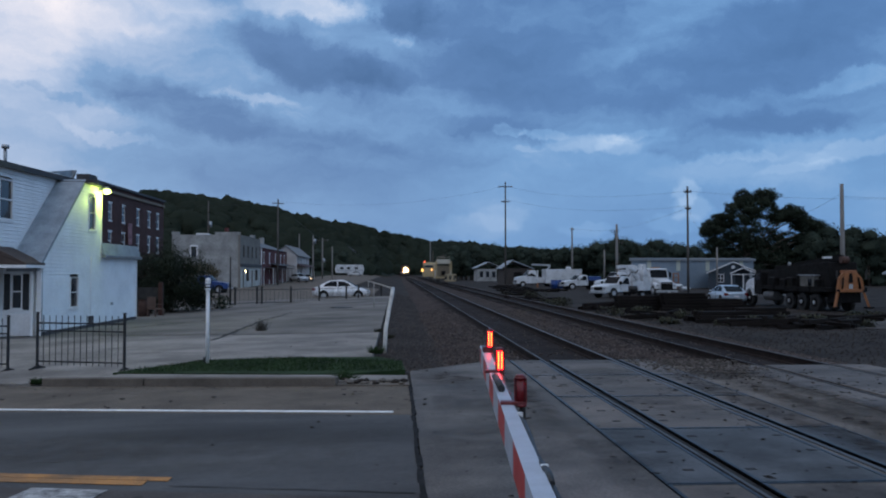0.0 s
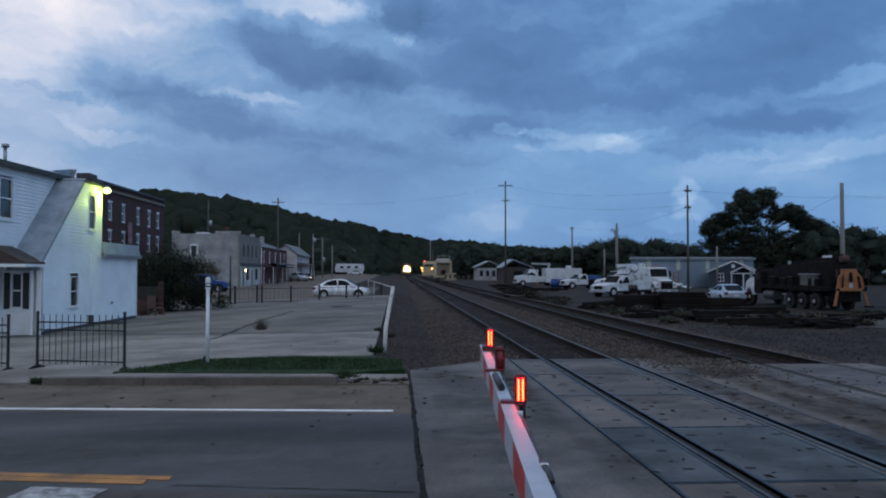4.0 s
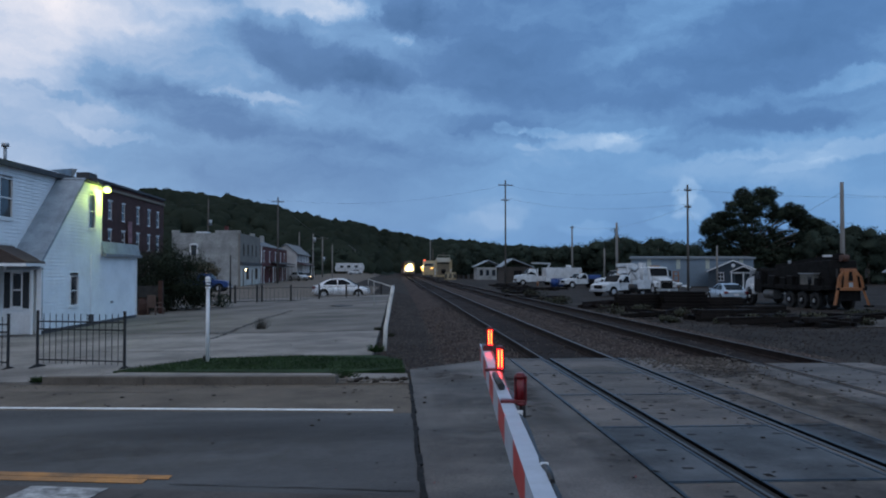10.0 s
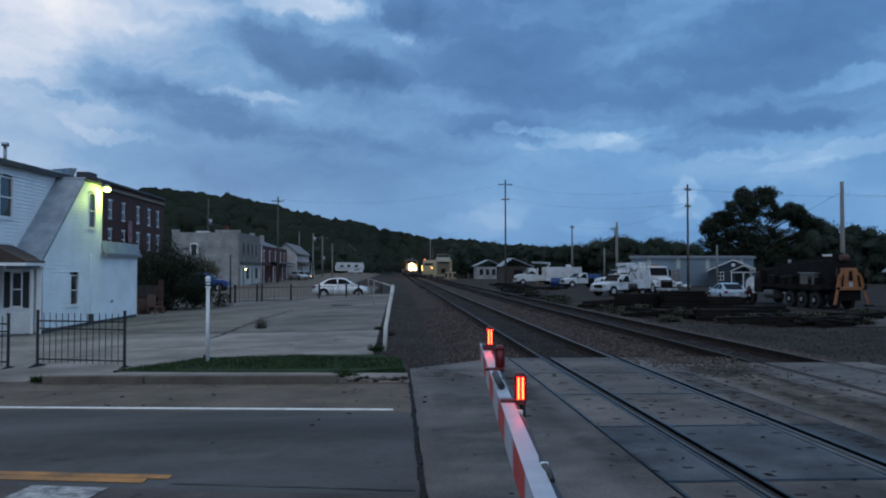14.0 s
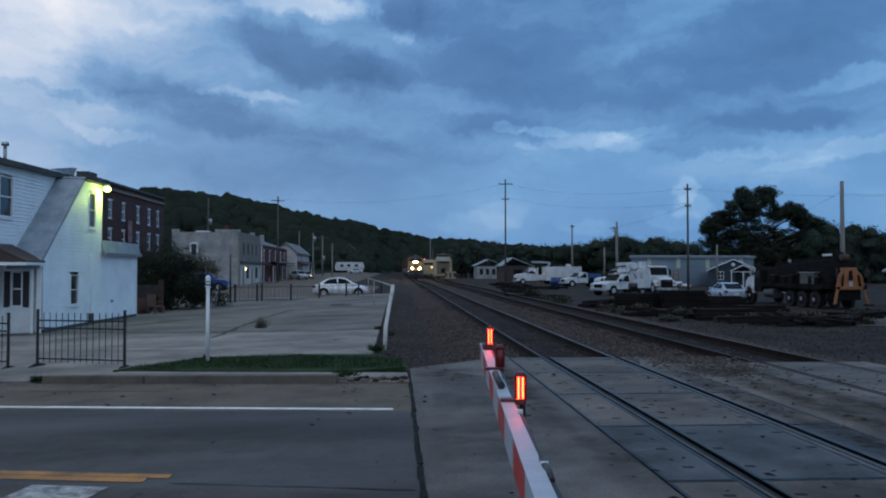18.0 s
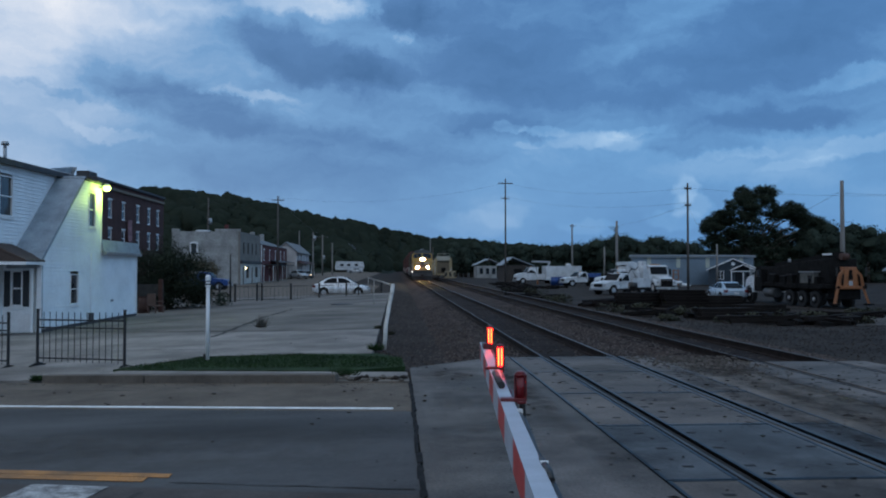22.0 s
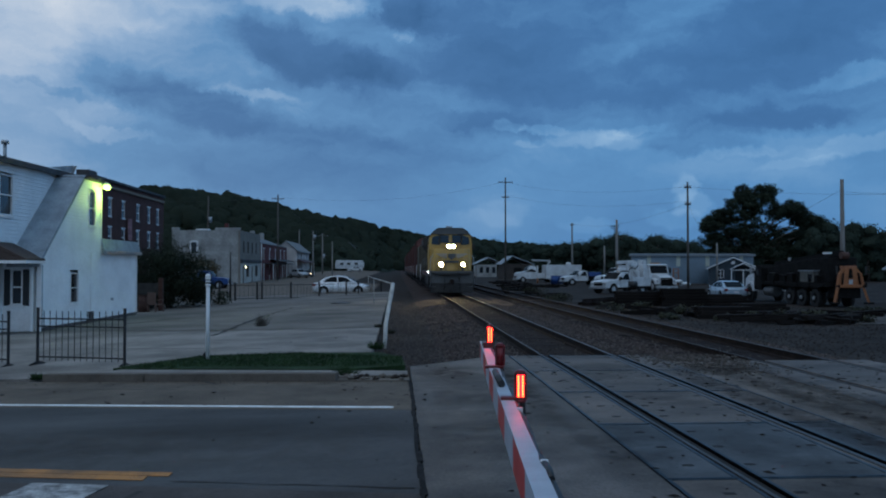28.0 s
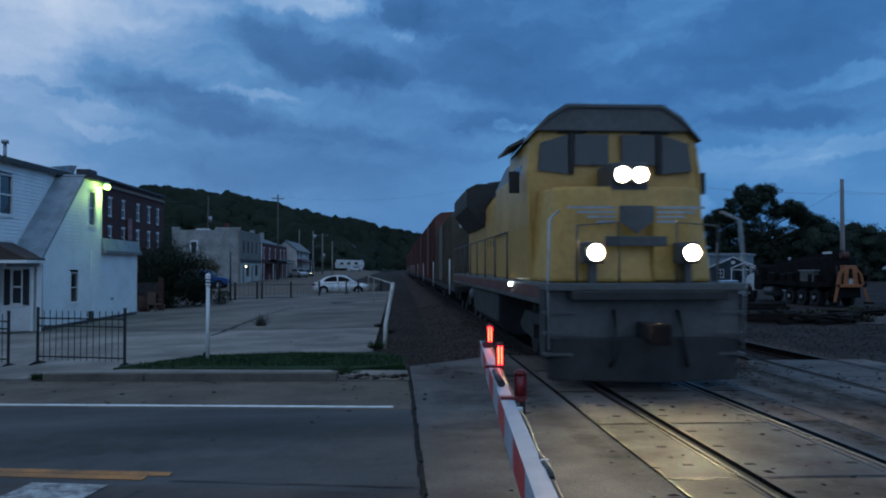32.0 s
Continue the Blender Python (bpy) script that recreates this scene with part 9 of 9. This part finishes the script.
def second_machine():
    # a further machine on the siding behind the first, with its work lamps lit
    t = thing("ballast_machine", pose(T2, 200, 0), "yellow railway machine with a glazed cab and lit work lamps", "rail vehicle")
    part("frame", B(-1.35, 1.35, 0, 11, 0.7, 1.05, 0.03), machine_yellow, t)
    cab = part("cab", PR([(0, 1.05), (0.1, 3.0), (0.5, 4.3), (3.0, 4.35), (3.1, 1.05)], "x", -1.4, 1.35, 0.06), machine_yellow, t)
    part("cab_window", B(-1.15, 1.1, 0.1, 0.3, 2.3, 3.6), glass_dark, cab)
    for s in (-1, 1):
        part("side_window", B(s * 1.4 - 0.03, s * 1.4 + 0.01, 0.9, 2.6, 2.4, 3.7), glass_dark, cab)
        part("lamp_arm", B(min(s * 1.4, s * 1.7), max(s * 1.4, s * 1.7), 0.5, 0.56, 2.5, 2.56), car_dark, t)
        part("side_rail", tube(bmesh.new(), [(s * 1.3, 3.4, 1.05), (s * 1.3, 3.4, 2.1), (s * 1.3, 10.6, 2.1), (s * 1.3, 10.6, 1.05)], 0.03, 6), pvc_white, t)
    part("hopper", PR([(3.6, 1.05), (9.8, 1.05), (10.4, 3.0), (3.3, 3.0)], "x", -1.2, 1.2, 0.05), mat("machine_brown", (0.2, 0.16, 0.11)), t)
    for p, r in (((-1.72, 0.45, 2.6), 0.16), ((-1.6, 0.45, 1.95), 0.13), ((0.75, 0.0, 2.45), 0.12)):
        part("work_lamp", C(p, (p[0], p[1] - 0.1, p[2]), r, n=12), amber_glow, t, "lit amber work lamp")
    part("lamp_bracket", B(-1.66, -1.4, 0.5, 0.56, 1.9, 1.98), car_dark, t)
    part("beacon", C((-1.0, 1.2, 4.33), (-1.0, 1.2, 4.62), 0.15, 0.1, 10), glow("beacon_red", (1, 0.12, 0.04), 4.0), t, "lit red beacon")
    for y in (1.8, 9.2):
        wheelset(t, y, 0.4)


second_machine()


track_machine()
# ---- what moves ----
SPEED, NOSE_AT_END = 10.8, 11.35


def motions():
    for ob, back in cars:
        walk(ob, [(t, pose(T1, NOSE_AT_END + (32 - t) * SPEED + back, 0)) for t in (0, 8, 16, 24, 32)])
    # the flashing pair: each made-up drum turns its lit side to the road in turn
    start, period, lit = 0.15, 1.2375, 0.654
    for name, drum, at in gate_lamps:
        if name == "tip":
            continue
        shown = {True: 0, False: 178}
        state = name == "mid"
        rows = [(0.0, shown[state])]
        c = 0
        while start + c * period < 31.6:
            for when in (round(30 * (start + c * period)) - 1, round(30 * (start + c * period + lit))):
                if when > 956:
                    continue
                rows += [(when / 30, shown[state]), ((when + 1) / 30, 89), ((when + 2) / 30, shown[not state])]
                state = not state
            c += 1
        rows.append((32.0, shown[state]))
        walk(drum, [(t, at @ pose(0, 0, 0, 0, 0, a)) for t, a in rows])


motions()
